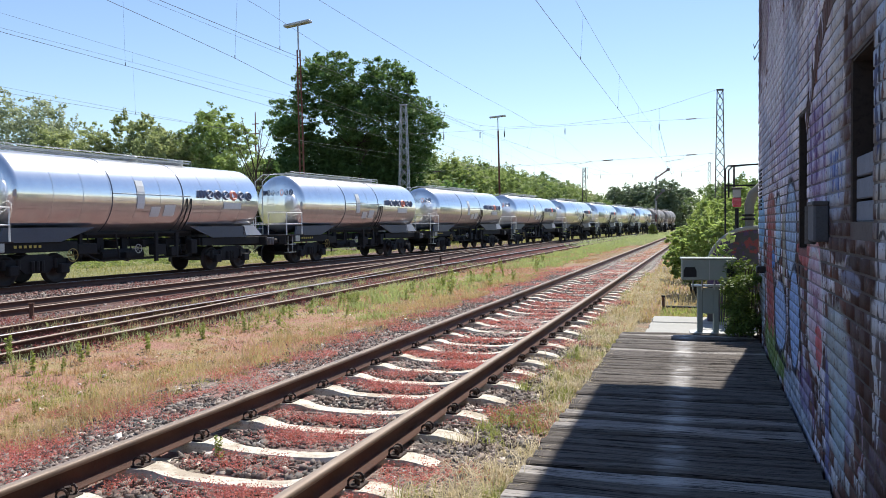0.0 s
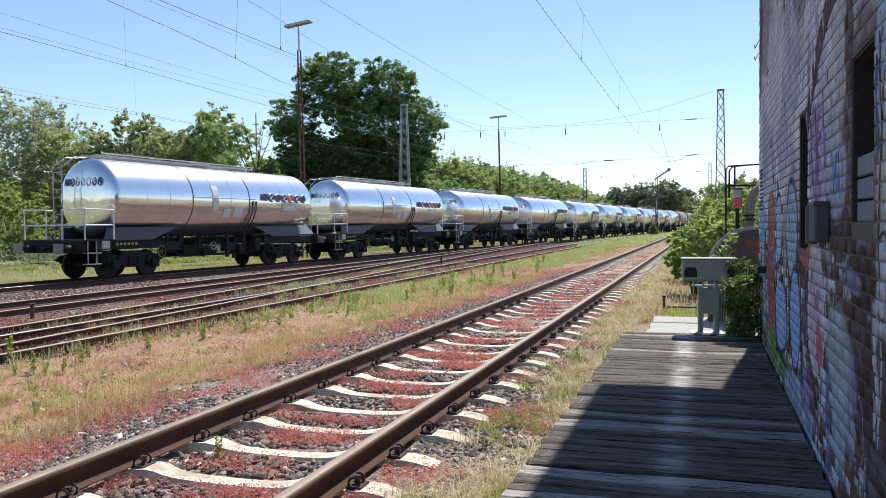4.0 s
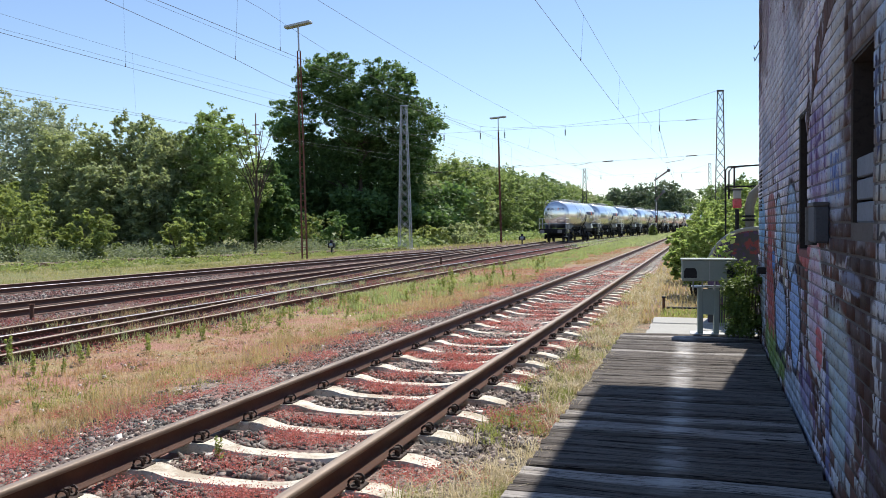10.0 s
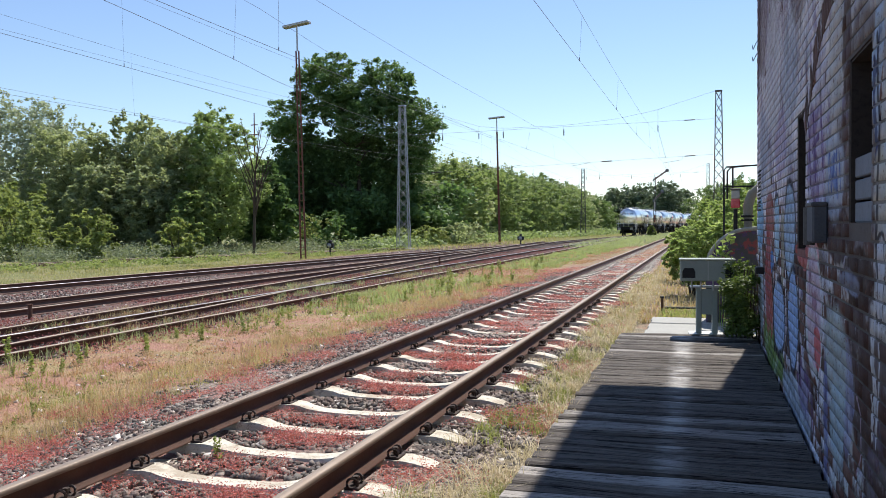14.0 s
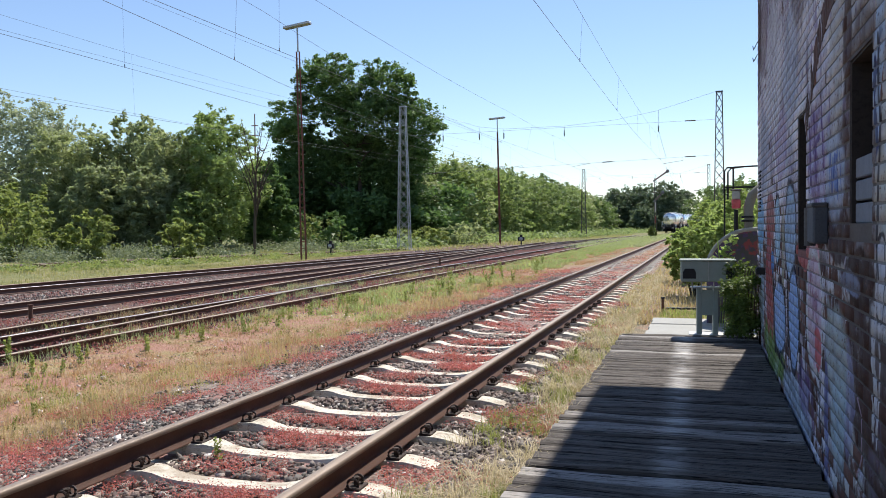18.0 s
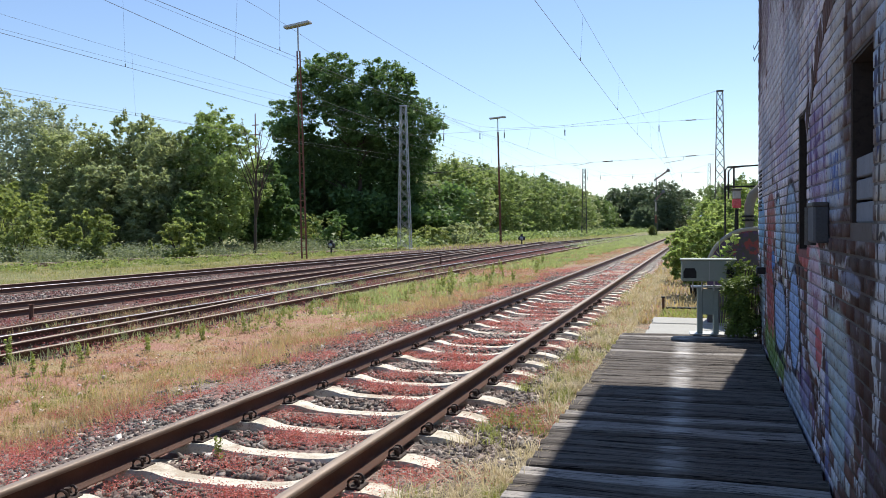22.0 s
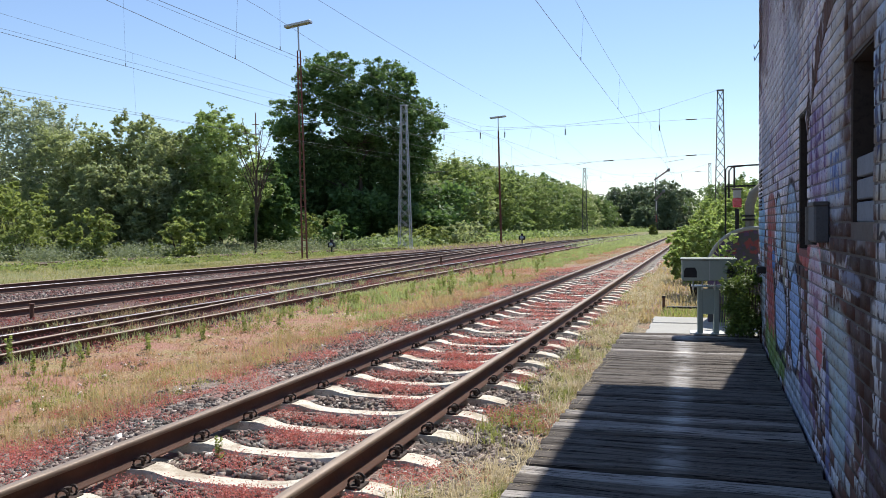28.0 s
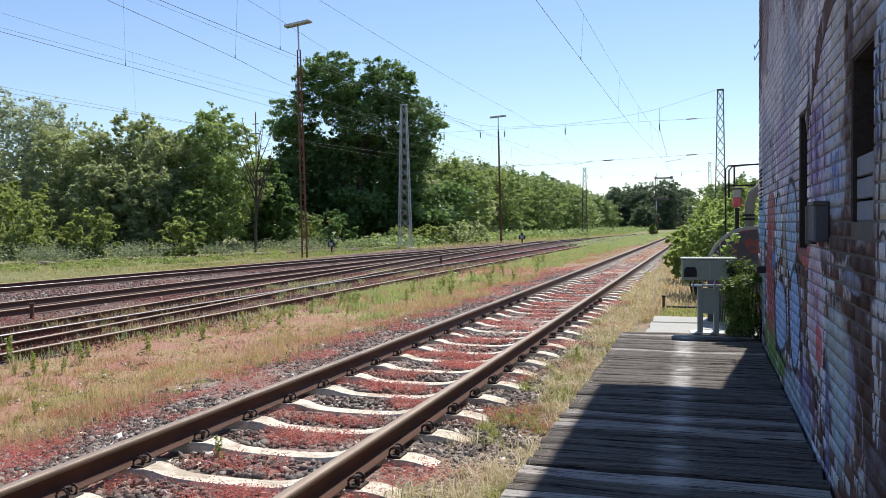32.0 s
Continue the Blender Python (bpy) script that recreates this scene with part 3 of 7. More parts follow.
# ---------------------------------------------------------------- brick building
def brick_mat(name, dark, lite, cover_at, paint=1.0):
    n = Net(name, 0.8)
    w = n.wpos
    x, y, z = n.split(w)
    warp = n.noise(2.2, 4, 0.6, w)
    isl = n.island()
    obr = n.rand()
    base = n.mix(n.math('FRACT', n.math('ADD', isl, obr)), dark, lite)
    base = n.mix(n.ramp(n.noise(5, 5, 0.7, w), 0.5, 0.75, 0.0, 0.7), base, (0.05, 0.035, 0.03))
    chip = n.ramp(n.noise(26, 5, 0.75, w), 0.56, 0.63)
    grey = n.mix(n.ramp(n.noise(1.6, 5, 0.7, w), 0.35, 0.65), (0.46, 0.42, 0.52), (0.86, 0.82, 0.86))
    grey = n.mix(n.ramp(y, 5.6, 4.8, 0.0, 0.75), grey, n.mix(n.noise(4, 4, 0.7, w), (0.36, 0.35, 0.34), (0.58, 0.56, 0.53)))
    grey = n.mix(n.ramp(n.noise(3.1, 5, 0.7, n.vmath('ADD', w, (3.0, 9.0, 4.0))), 0.52, 0.66, 0.0, 0.55), grey, (0.40, 0.50, 0.62))
    grey = n.mix(n.ramp(n.noise(2.3, 5, 0.75, n.vmath('ADD', w, (8.0, 2.0, 1.0))), 0.55, 0.64, 0.0, 0.7), grey, (0.25, 0.18, 0.36))
    grey = n.mix(n.ramp(n.noise(3.7, 5, 0.75, n.vmath('ADD', w, (1.0, 6.0, 9.0))), 0.58, 0.64, 0.0, 0.75), grey, (0.78, 0.77, 0.80))
    grey = n.mix(n.ramp(n.noise(7, 4, 0.7, w, (1.0, 1.0, 0.35)), 0.52, 0.72, 0.0, 0.7), grey, (0.15, 0.115, 0.16))
    one = n.math('MULTIPLY', n.math('SUBTRACT', n.math('FRACT', n.math('MULTIPLY', n.math('ADD', isl, obr), 7.3)), 0.5), 0.30)
    drip = n.math('MULTIPLY', n.math('SUBTRACT', n.noise(9, 4, 0.7, w, (1.0, 1.0, 0.12)), 0.5), 0.5)
    cover = n.ramp(n.math('ADD', n.math('ADD', n.math('ADD', n.noise(2.6, 6, 0.75, w), one), drip), n.ramp(z, 1.0, 2.2, -0.15, 0.10)), cover_at, cover_at + 0.12)
    c = n.mix(cover, base, grey)

    def blob(cy, cz, ry, rz, col, soft=0.25, wob=0.9, amount=0.9, edge=None):
        nonlocal c
        dy = n.math('DIVIDE', n.math('SUBTRACT', n.math('ADD', y, n.math('MULTIPLY', n.math('SUBTRACT', warp, 0.5), wob)), cy), ry)
        dz = n.math('DIVIDE', n.math('SUBTRACT', n.math('ADD', z, n.math('MULTIPLY', n.math('SUBTRACT', warp, 0.5), wob * 0.6)), cz), rz)
        d = n.math('ADD', n.math('MULTIPLY', dy, dy), n.math('MULTIPLY', dz, dz))
        k = n.math('MULTIPLY', n.ramp(d, 1.0 - soft, 1.0 + soft, amount * paint, 0.0), n.ramp(n.noise(9, 4, 0.7, w), 0.3, 0.45, 0.6, 1.0))
        c = n.mix(k, c, col)
        if edge:
            rim = n.math('MULTIPLY', n.ramp(d, 0.82, 0.98), n.ramp(d, 1.12, 1.3, 0.85 * paint, 0.0))
            c = n.mix(rim, c, edge)

    def stroke(y0, z0, y1, z1, wide, col):
        nonlocal c
        ly, lz = y1 - y0, z1 - z0
        wy = n.math('SUBTRACT', n.math('ADD', y, n.math('MULTIPLY', n.math('SUBTRACT', warp, 0.5), 0.12)), y0)
        wz = n.math('SUBTRACT', n.math('ADD', z, n.math('MULTIPLY', n.math('SUBTRACT', warp, 0.5), 0.08)), z0)
        t = n.math('DIVIDE', n.math('ADD', n.math('MULTIPLY', wy, ly), n.math('MULTIPLY', wz, lz)), ly * ly + lz * lz)
        t = n.math('MINIMUM', n.math('MAXIMUM', t, 0.0), 1.0)
        dy, dz = n.math('SUBTRACT', wy, n.math('MULTIPLY', t, ly)), n.math('SUBTRACT', wz, n.math('MULTIPLY', t, lz))
        d = n.math('SQRT', n.math('ADD', n.math('MULTIPLY', dy, dy), n.math('MULTIPLY', dz, dz)))
        c = n.mix(n.ramp(d, wide * 0.7, wide * 1.3, 0.85, 0.0), c, col)

    for args in GRAFFITI:
        blob(*args)
    if paint == 1.0:
        for args in STROKES:
            stroke(*args)
    # flaked spots where the brick shows through every coat, and soot
    c = n.mix(n.math('MULTIPLY', chip, 0.75), c, base)
    c = n.mix(n.ramp(n.noise(1.1, 5, 0.7, n.vmath('ADD', w, (4.0, 1.0, 6.0))), 0.5, 0.72, 0.0, 0.32), c, (0.07, 0.06, 0.065))
    n.bump(n.math('ADD', n.noise(45, 4, 0.7, w), n.math('MULTIPLY', chip, -0.5)), 0.5, 0.008)
    n.b.inputs["Specular IOR Level"].default_value = 0.1
    return n.done(c, 0.8)


# paint patches: middle along the wall and height, half sizes, colour, softness, wobble, cover
BLOCK = plain("grey_block", (0.19, 0.205, 0.24), 0.85, 0.0, 0.25, 6)
INK, WHITE = (0.022, 0.02, 0.03), (0.62, 0.60, 0.62)
GRAFFITI = (
    (4.29, 1.93, 0.52, 0.68, (0.10, 0.062, 0.052), 0.2, 0.3, 0.7),
    (11.75, 4.4, 0.55, 1.3, (0.085, 0.055, 0.06), 0.35, 0.6, 0.85), (4.66, 2.55, 0.12, 0.36, (0.09, 0.055, 0.045), 0.2, 0.3, 0.85), (4.80, 2.02, 0.14, 0.15, (0.10, 0.06, 0.05), 0.25, 0.6, 0.8),
    (5.02, 2.45, 0.26, 0.46, (0.52, 0.50, 0.50), 0.3, 0.4, 0.7),
    # bare and sooty brick first, then pale grounds, then the coloured shapes
    (4.97, 1.50, 0.45, 0.16, (0.075, 0.042, 0.036), 0.15, 0.3, 0.92), (4.26, 0.90, 0.34, 0.42, (0.075, 0.040, 0.033), 0.2, 0.4, 0.92),
    (3.80, 0.50, 0.35, 0.55, (0.085, 0.048, 0.04), 0.2, 0.5, 0.8), (4.30, 1.30, 0.40, 0.14, (0.06, 0.036, 0.03), 0.2, 0.3, 0.9),
    (6.30, 1.28, 1.0, 0.16, (0.07, 0.045, 0.04), 0.3, 0.5, 0.7),
    (4.57, 1.27, 0.28, 0.06, (0.24, 0.25, 0.33), 0.3, 0.3, 0.8),
    (7.6, 2.9, 0.6, 0.5, (0.50, 0.56, 0.68), 0.4, 0.9, 0.6), (9.4, 3.2, 0.9, 0.7, (0.66, 0.66, 0.72), 0.4, 1.2, 0.6), (10.6, 2.4, 0.7, 0.5, (0.30, 0.34, 0.46), 0.4, 1.0, 0.6), (8.4, 2.3, 0.6, 0.35, (0.34, 0.24, 0.44), 0.4, 1.0, 0.55), (6.9, 3.6, 0.5, 0.5, (0.12, 0.075, 0.07), 0.4, 1.0, 0.6), (10.9, 3.9, 0.8, 0.5, (0.16, 0.10, 0.10), 0.4, 1.0, 0.6),
    (5.90, 2.02, 0.44, 0.34, (0.23, 0.15, 0.32), 0.3, 0.6, 0.8), (5.72, 2.0, 0.12, 0.30, (0.50, 0.47, 0.60), 0.25, 0.9, 0.75), (6.12, 1.9, 0.10, 0.24, (0.50, 0.47, 0.62), 0.25, 0.9, 0.75),
    (5.05, 1.80, 0.36, 0.26, (0.42, 0.46, 0.56), 0.3, 0.5, 0.8), (4.98, 1.85, 0.05, 0.14, (0.16, 0.24, 0.50), 0.3, 1.2, 0.8), (5.15, 1.78, 0.04, 0.13, (0.16, 0.24, 0.50), 0.3, 1.2, 0.8),
    (3.85, 2.24, 0.11, 0.34, (0.42, 0.50, 0.62), 0.2, 0.3, 0.9), (3.86, 1.95, 0.035, 0.45, (0.05, 0.06, 0.14), 0.3, 0.5, 0.9), (3.80, 1.68, 0.12, 0.20, (0.50, 0.47, 0.42), 0.25, 0.3, 0.85),
    (3.80, 1.33, 0.10, 0.20, (0.55, 0.55, 0.60), 0.2, 0.4, 0.85, INK), (3.90, 0.98, 0.035, 0.34, WHITE, 0.3, 0.4, 0.8), (3.98, 0.72, 0.03, 0.10, WHITE, 0.3, 0.4, 0.8),
    (4.94, 0.80, 0.42, 0.27, (0.44, 0.49, 0.50), 0.35, 0.7, 0.8), (4.86, 0.46, 0.30, 0.28, (0.42, 0.50, 0.55), 0.35, 0.7, 0.85), (4.55, 0.62, 0.10, 0.32, (0.32, 0.30, 0.46), 0.3, 0.5, 0.6), (5.35, 0.35, 0.10, 0.42, (0.17, 0.18, 0.36), 0.3, 0.5, 0.75),
    (9.26, 0.24, 1.30, 0.24, (0.16, 0.27, 0.07), 0.35, 0.4, 0.8), (7.1, 0.12, 1.0, 0.20, (0.36, 0.43, 0.52), 0.35, 0.5, 0.75), (6.46, 0.34, 0.42, 0.20, (0.17, 0.11, 0.26), 0.4, 0.8, 0.7),
    (9.72, 1.62, 0.55, 0.30, (0.34, 0.11, 0.09), 0.2, 0.3, 0.85), (9.86, 0.95, 0.42, 0.62, (0.36, 0.09, 0.09), 0.2, 0.3, 0.88), (9.4, 0.62, 0.16, 0.30, (0.42, 0.12, 0.10), 0.2, 0.3, 0.8),
    (11.2, 1.55, 0.58, 0.36, (0.20, 0.40, 0.60), 0.2, 0.4, 0.85), (11.0, 0.7, 0.4, 0.5, (0.36, 0.46, 0.52), 0.3, 0.4, 0.7),
    (8.75, 1.50, 0.27, 0.34, (0.40, 0.58, 0.72), 0.12, 0.3, 0.9, INK), (7.50, 1.48, 0.46, 0.42, (0.38, 0.52, 0.70), 0.12, 0.3, 0.9, INK), (8.15, 1.3, 0.16, 0.42, (0.40, 0.38, 0.30), 0.2, 0.3, 0.8),
    (8.55, 0.66, 0.66, 0.36, (0.33, 0.46, 0.72), 0.10, 0.3, 0.95, INK), (7.22, 0.76, 0.36, 0.42, (0.34, 0.47, 0.74), 0.10, 0.3, 0.95, INK),
    (9.35, 1.16, 0.20, 0.12, (0.10, 0.24, 0.56), 0.15, 0.3, 0.9), (8.85, 1.02, 0.12, 0.08, (0.60, 0.58, 0.60), 0.2, 0.3, 0.8),
    (6.40, 1.33, 0.62, 0.10, (0.52, 0.15, 0.14), 0.15, 0.3, 0.9), (5.95, 1.36, 0.26, 0.09, (0.66, 0.36, 0.40), 0.15, 0.3, 0.9),
    (5.95, 0.97, 0.40, 0.40, (0.60, 0.46, 0.54), 0.10, 0.3, 0.93, WHITE), (5.86, 1.02, 0.05, 0.16, (0.30, 0.14, 0.22), 0.3, 1.2, 0.7), (6.06, 1.1, 0.05, 0.12, (0.30, 0.14, 0.22), 0.3, 1.2, 0.7), (5.74, 0.76, 0.17, 0.14, (0.60, 0.13, 0.13), 0.12, 0.3, 0.92),
)
# sprayed lines: from, to (along the wall and height), half width, colour
BLUE, PLUM, PINK = (0.10, 0.14, 0.36), (0.13, 0.08, 0.22), (0.42, 0.30, 0.36)
STROKES = (
    (3.88, 2.36, 3.80, 1.98, 0.020, INK), (3.80, 1.98, 3.88, 1.48, 0.022, INK), (3.88, 1.48, 3.83, 1.24, 0.018, INK),
    (3.83, 1.30, 3.79, 0.95, 0.011, WHITE), (3.79, 0.95, 3.87, 0.60, 0.012, WHITE), (3.95, 0.95, 3.90, 0.74, 0.010, WHITE),
    (5.74, 0.62, 5.63, 0.30, 0.020, INK), (5.63, 0.30, 5.45, 0.06, 0.018, INK),
    (4.34, 0.73, 4.22, 0.66, 0.010, PINK), (4.22, 0.66, 4.20, 0.46, 0.010, PINK), (4.20, 0.46, 4.31, 0.34, 0.010, PINK),
    (5.22, 1.96, 5.13, 1.72, 0.016, BLUE), (5.13, 1.72, 5.05, 1.94, 0.016, BLUE), (4.98, 1.94, 4.93, 1.70, 0.014, BLUE), (4.88, 1.94, 4.82, 1.74, 0.012, BLUE),
    (6.22, 2.24, 6.10, 1.82, 0.035, PLUM), (5.96, 2.28, 5.85, 1.86, 0.030, PLUM), (6.02, 2.05, 5.70, 2.12, 0.022, PLUM), (5.60, 2.30, 5.52, 1.90, 0.020, PLUM),
    (6.34, 1.12, 6.26, 0.70, 0.028, WHITE), (6.26, 0.70, 5.72, 0.52, 0.022, WHITE), (5.72, 0.52, 5.42, 0.92, 0.020, WHITE), (5.42, 0.92, 5.52, 1.24, 0.018, WHITE),
    (9.3, 1.05, 9.0, 0.30, 0.06, INK), (9.0, 0.30, 7.9, 0.24, 0.030, INK), (7.75, 1.10, 7.62, 0.42, 0.05, INK), (6.86, 1.22, 6.72, 0.36, 0.04, INK),
)
WINDOWS = ((6.39, 6.95, 1.36, 2.38), (3.98, 4.58, 1.56, 2.38))


def build_wall():
    # back: end of an unseen extension behind the camera, added to block sky light
    top, y0, back = 6.5, -2.5, -16.0
    wall = empty("wall_track_side")
    tagged(wall, "old brick wall with flaking white paint and graffiti", "brick wall", kind="structure")
    mort = brick_mat("painted_mortar", (0.075, 0.068, 0.066), (0.16, 0.148, 0.14), 0.70, 0.35)
    shell = plain("sooty_render", (0.12, 0.11, 0.11), 0.95, 0.0, 0.25, 5, True)
    # the core of the wall, pieced round its openings
    bm = bmesh.new()
    ycuts = [back, 3.98, 4.58, 6.39, 6.95, CORNER_Y]
    for a, b in zip(ycuts, ycuts[1:]):
        win = [w for w in WINDOWS if abs(w[0] - a) < 1e-6]
        spans = [(-0.25, top)] if not win else [(-0.25, win[0][2]), (win[0][3], top)]
        for z0, z1 in spans:
            box(bm, (WALL_X + 0.0045, a, z0), (WALL_X + 0.36, b, z1))
    part("wall_core", bm, mort, wall)
    mat = brick_mat("painted_brick", (0.085, 0.045, 0.036), (0.20, 0.10, 0.078), 0.33)
    rng = random.Random(8)
    h, L = 0.0833, 0.252
    gap = 0.010
    me = None
    v, f = [], []
    row, z = 0, DECK_Z - 0.15
    while z < 4.75:
        y = y0 + (0 if row % 2 else -L / 2)
        while y < CORNER_Y:
            a, b = max(y, y0), min(y + L - gap, CORNER_Y)
            y += L
            segs = [(a, b)]
            for w in WINDOWS:
                if z + h > w[2] and z < w[3]:
                    out = []
                    for p, q in segs:
                        if q <= w[0] or p >= w[1]:
                            out.append((p, q))
                        else:
                            out += [s for s in ((p, w[0]), (w[1], q)) if s[1] - s[0] > 0.03]
                    segs = out
            for p, q in segs:
                if q - p < 0.04:
                    continue
                d = rng.uniform(-0.0015, 0.0015)
                e = 0.0015
                x0 = WALL_X - d
                zb, zt = z + rng.uniform(0, 0.003), z + h - gap + rng.uniform(-0.003, 0)
                k = len(v)
                pts = [(x0, p + e, zb + e), (x0, q - e, zb + e), (x0, q - e, zt - e), (x0, p + e, zt - e),
                       (WALL_X + 0.01, p, zb), (WALL_X + 0.01, q, zb), (WALL_X + 0.01, q, zt), (WALL_X + 0.01, p, zt)]
                fs = [(0, 3, 2, 1), (0, 1, 5, 4), (1, 2, 6, 5), (2, 3, 7, 6), (3, 0, 4, 7)]
                if 3.4 < p < 6.1 and -0.02 < z < 2.0:
                    ob = from_np("brick", pts, fs, mat, wall)
                else:
                    v += pts
                    f += [tuple(i + k for i in t) for t in fs]
        z += h
        row += 1
    ob = from_np("brickwork", v, f, mat, wall)
    ob["kind"] = "stuff"
    # brown brick made darker, to hold the shade inside the openings
    shade_brick = plain('shade_dark_brick', (0.035, 0.026, 0.022), 0.9, 0.0, 0.5, 5, True)
    # windows: reveals and boards painted dark as shade, one half filled with grey blocks
    for i, (a, b, z0, z1) in enumerate(WINDOWS):
        win = empty("window_%d" % (i + 1))
        tagged(win, "bricked-up window opening, inside coloured dark as shade" if i == 0 else "window opening half filled with grey blocks", "window", kind="structure")
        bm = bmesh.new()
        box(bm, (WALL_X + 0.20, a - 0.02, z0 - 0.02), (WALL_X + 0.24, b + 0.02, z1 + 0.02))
        part("backing_board", bm, shade_brick, win)
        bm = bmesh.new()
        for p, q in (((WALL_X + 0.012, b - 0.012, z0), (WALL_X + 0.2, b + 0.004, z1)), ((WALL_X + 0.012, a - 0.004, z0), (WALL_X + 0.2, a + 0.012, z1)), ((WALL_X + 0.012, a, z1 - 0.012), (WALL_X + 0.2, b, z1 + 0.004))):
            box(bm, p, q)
        part("reveal", bm, shade_brick, win, "brown reveal, darkened as shade")
        if i == 1:
            zz = z0
            while zz < 1.82:
                bm = bmesh.new()
                box(bm, (WALL_X + 0.03, a + 0.012, zz), (WALL_X + 0.18, b - 0.012, zz + 0.10), 0.006)
                part("block", bm, BLOCK, win)
                zz += 0.113
    # body and roof reach back out of view to darken the shaded deck
    bm = bmesh.new()
    box(bm, (WALL_X + 0.36, back, -0.25), (WALL_X + 6, CORNER_Y - 0.002, 6.45))
    tagged(part("building_body", bm, shell), "plain body of the old brick building, lengthened out of view to block sky light", "building", kind="structure")
    bm = bmesh.new()
    box(bm, (2.48, back, 6.5), (WALL_X + 6.2, CORNER_Y + 0.15, 6.62), 0.01)
    tagged(part("roof", bm, M["tie"]), "overhanging dark timber roof of the brick building, lengthened out of view to block sky light", "roof", kind="structure")


build_wall()

# ---------------------------------------------------------------- the tank train
# Wagon space: y runs along the wagon from just behind the rear pivot, z = 0 at the rail's top.
TANK_L, TANK_R, TANK_Z = 11.95, 1.33, 2.73
TANK_0 = -0.22      # where the tank begins
PITCH_Y = 15.05
PIVOT = (0.9, 10.1)


def lettering(word_w, parent, place, rot, tall=1.35, round_mark=4):
    """Company lettering as plain rounded shapes of its size and colour, one of them a coral ring."""
    n = 7
    step = word_w / n
    hgt = step * tall
    for i in range(n):
        bm = bmesh.new()
        x, r = i * step + step * 0.45, step * 0.34
        wd = step * 0.36
        if i == round_mark:
            tube(bm, [(x + r * math.cos(a), 0.0, hgt * 0.5 + 0.42 * hgt * math.sin(a)) for a in np.linspace(0, 2 * math.pi, 15)], step * 0.12, 4)
        else:
            # a plain ring crossed by a slanting bar; the first shape is a wavy stroke
            th = step * 0.105
            if i == 0:
                tube(bm, [(x + wd * 1.3 * q, 0, hgt * (0.5 + 0.4 * math.sin(q * 7.5))) for q in np.linspace(-1, 1, 15)], th, 4)
            else:
                tube(bm, [(x + r * math.cos(a), 0.0, hgt * 0.5 + 0.40 * hgt * math.sin(a)) for a in np.linspace(0, 2 * math.pi, 15)], th, 4)
                s = 1 if i % 2 else -1
                rod(bm, (x - 0.75 * r, 0, hgt * (0.5 - 0.25 * s)), (x + 0.75 * r, 0, hgt * (0.5 + 0.25 * s)), th, seg=4)
        bmesh.ops.transform(bm, matrix=Matrix.Translation(place) @ rot, verts=bm.verts[:])
        yield part("lettering", bm, M["letter_o"] if i == round_mark else M["letter"], parent, "coral ring in the lettering" if i == round_mark else "dark slate lettering shape")


def bend_to_tank(ob, lift=0.006):
    """Lays a flat thing drawn beside the tank onto its round side."""
    for v in ob.data.vertices:
        dz = (v.co.z - TANK_Z) / TANK_R
        dz = max(-0.98, min(0.98, dz))
        r = TANK_R + lift + (v.co.x - TANK_R)
        ang = math.asin(dz)
        v.co.x = r * math.cos(ang)
        v.co.z = TANK_Z + r * math.sin(ang)


def wheelset(parent, y):
    bm = bmesh.new()
    for s in (-1, 1):
        prof = [(s * 0.70, 0.10), (s * 0.69, 0.40), (s * 0.685, 0.485), (s * 0.715, 0.487), (s * 0.725, 0.462), (s * 0.815, 0.452), (s * 0.82, 0.39), (s * 0.775, 0.37), (s * 0.765, 0.14), (s * 0.80, 0.11)]
        lathe(bm, prof, 20, 'X')
    rod(bm, (-1.0, 0, 0), (1.0, 0, 0), 0.08, seg=10)
    ob = part("wheelset", bm, M["wheel"], parent)
    ob.location = (0, y, 0.46)
    return ob


def bogie(parent, y):
    bm = bmesh.new()
    for s in (-1, 1):
        x = s * 1.0
        # pressed side frame, deep in the middle, with axle-box horns
        prof = [(-1.45, 0.62), (-1.2, 0.78), (-0.55, 0.80), (-0.35, 0.92), (0.35, 0.92), (0.55, 0.80), (1.2, 0.78), (1.45, 0.62),
                (1.2, 0.52), (0.62, 0.55), (0.4, 0.36), (-0.4, 0.36), (-0.62, 0.55), (-1.2, 0.52)]
        a = [bm.verts.new((x - 0.04, y + p, q)) for p, q in prof]
        b = [bm.verts.new((x + 0.04, y + p, q)) for p, q in prof]
        bm.faces.new(a)
        bm.faces.new(b[::-1])
        for k in range(len(prof)):
            bm.faces.new((a[k], b[k], b[(k + 1) % len(prof)], a[(k + 1) % len(prof)]))
        for dy in (-0.9, 0.9):
            box(bm, (x - 0.02, y + dy - 0.17, 0.32), (x + s * 0.2 + 0.02, y + dy + 0.17, 0.62), 0.03)
            for q in (-0.25, 0.25):
                rod(bm, (x + s * 0.05, y + dy + q, 0.5), (x + s * 0.05, y + dy + q, 0.78), 0.07, seg=8)
        for q in (-0.18, 0, 0.18):
            rod(bm, (x + s * 0.06, y + q, 0.42), (x + s * 0.06, y + q, 0.72), 0.075, seg=8)
    box(bm, (-1.0, y - 0.25, 0.55), (1.0, y + 0.25, 0.9), 0.03)
    bmesh.ops.recalc_face_normals(bm, faces=bm.faces[:])
    b = part("bogie_frame", bm, M["dark"], parent, "black cast bogie frame")
    return [wheelset(b, y - 0.9), wheelset(b, y + 0.9)]


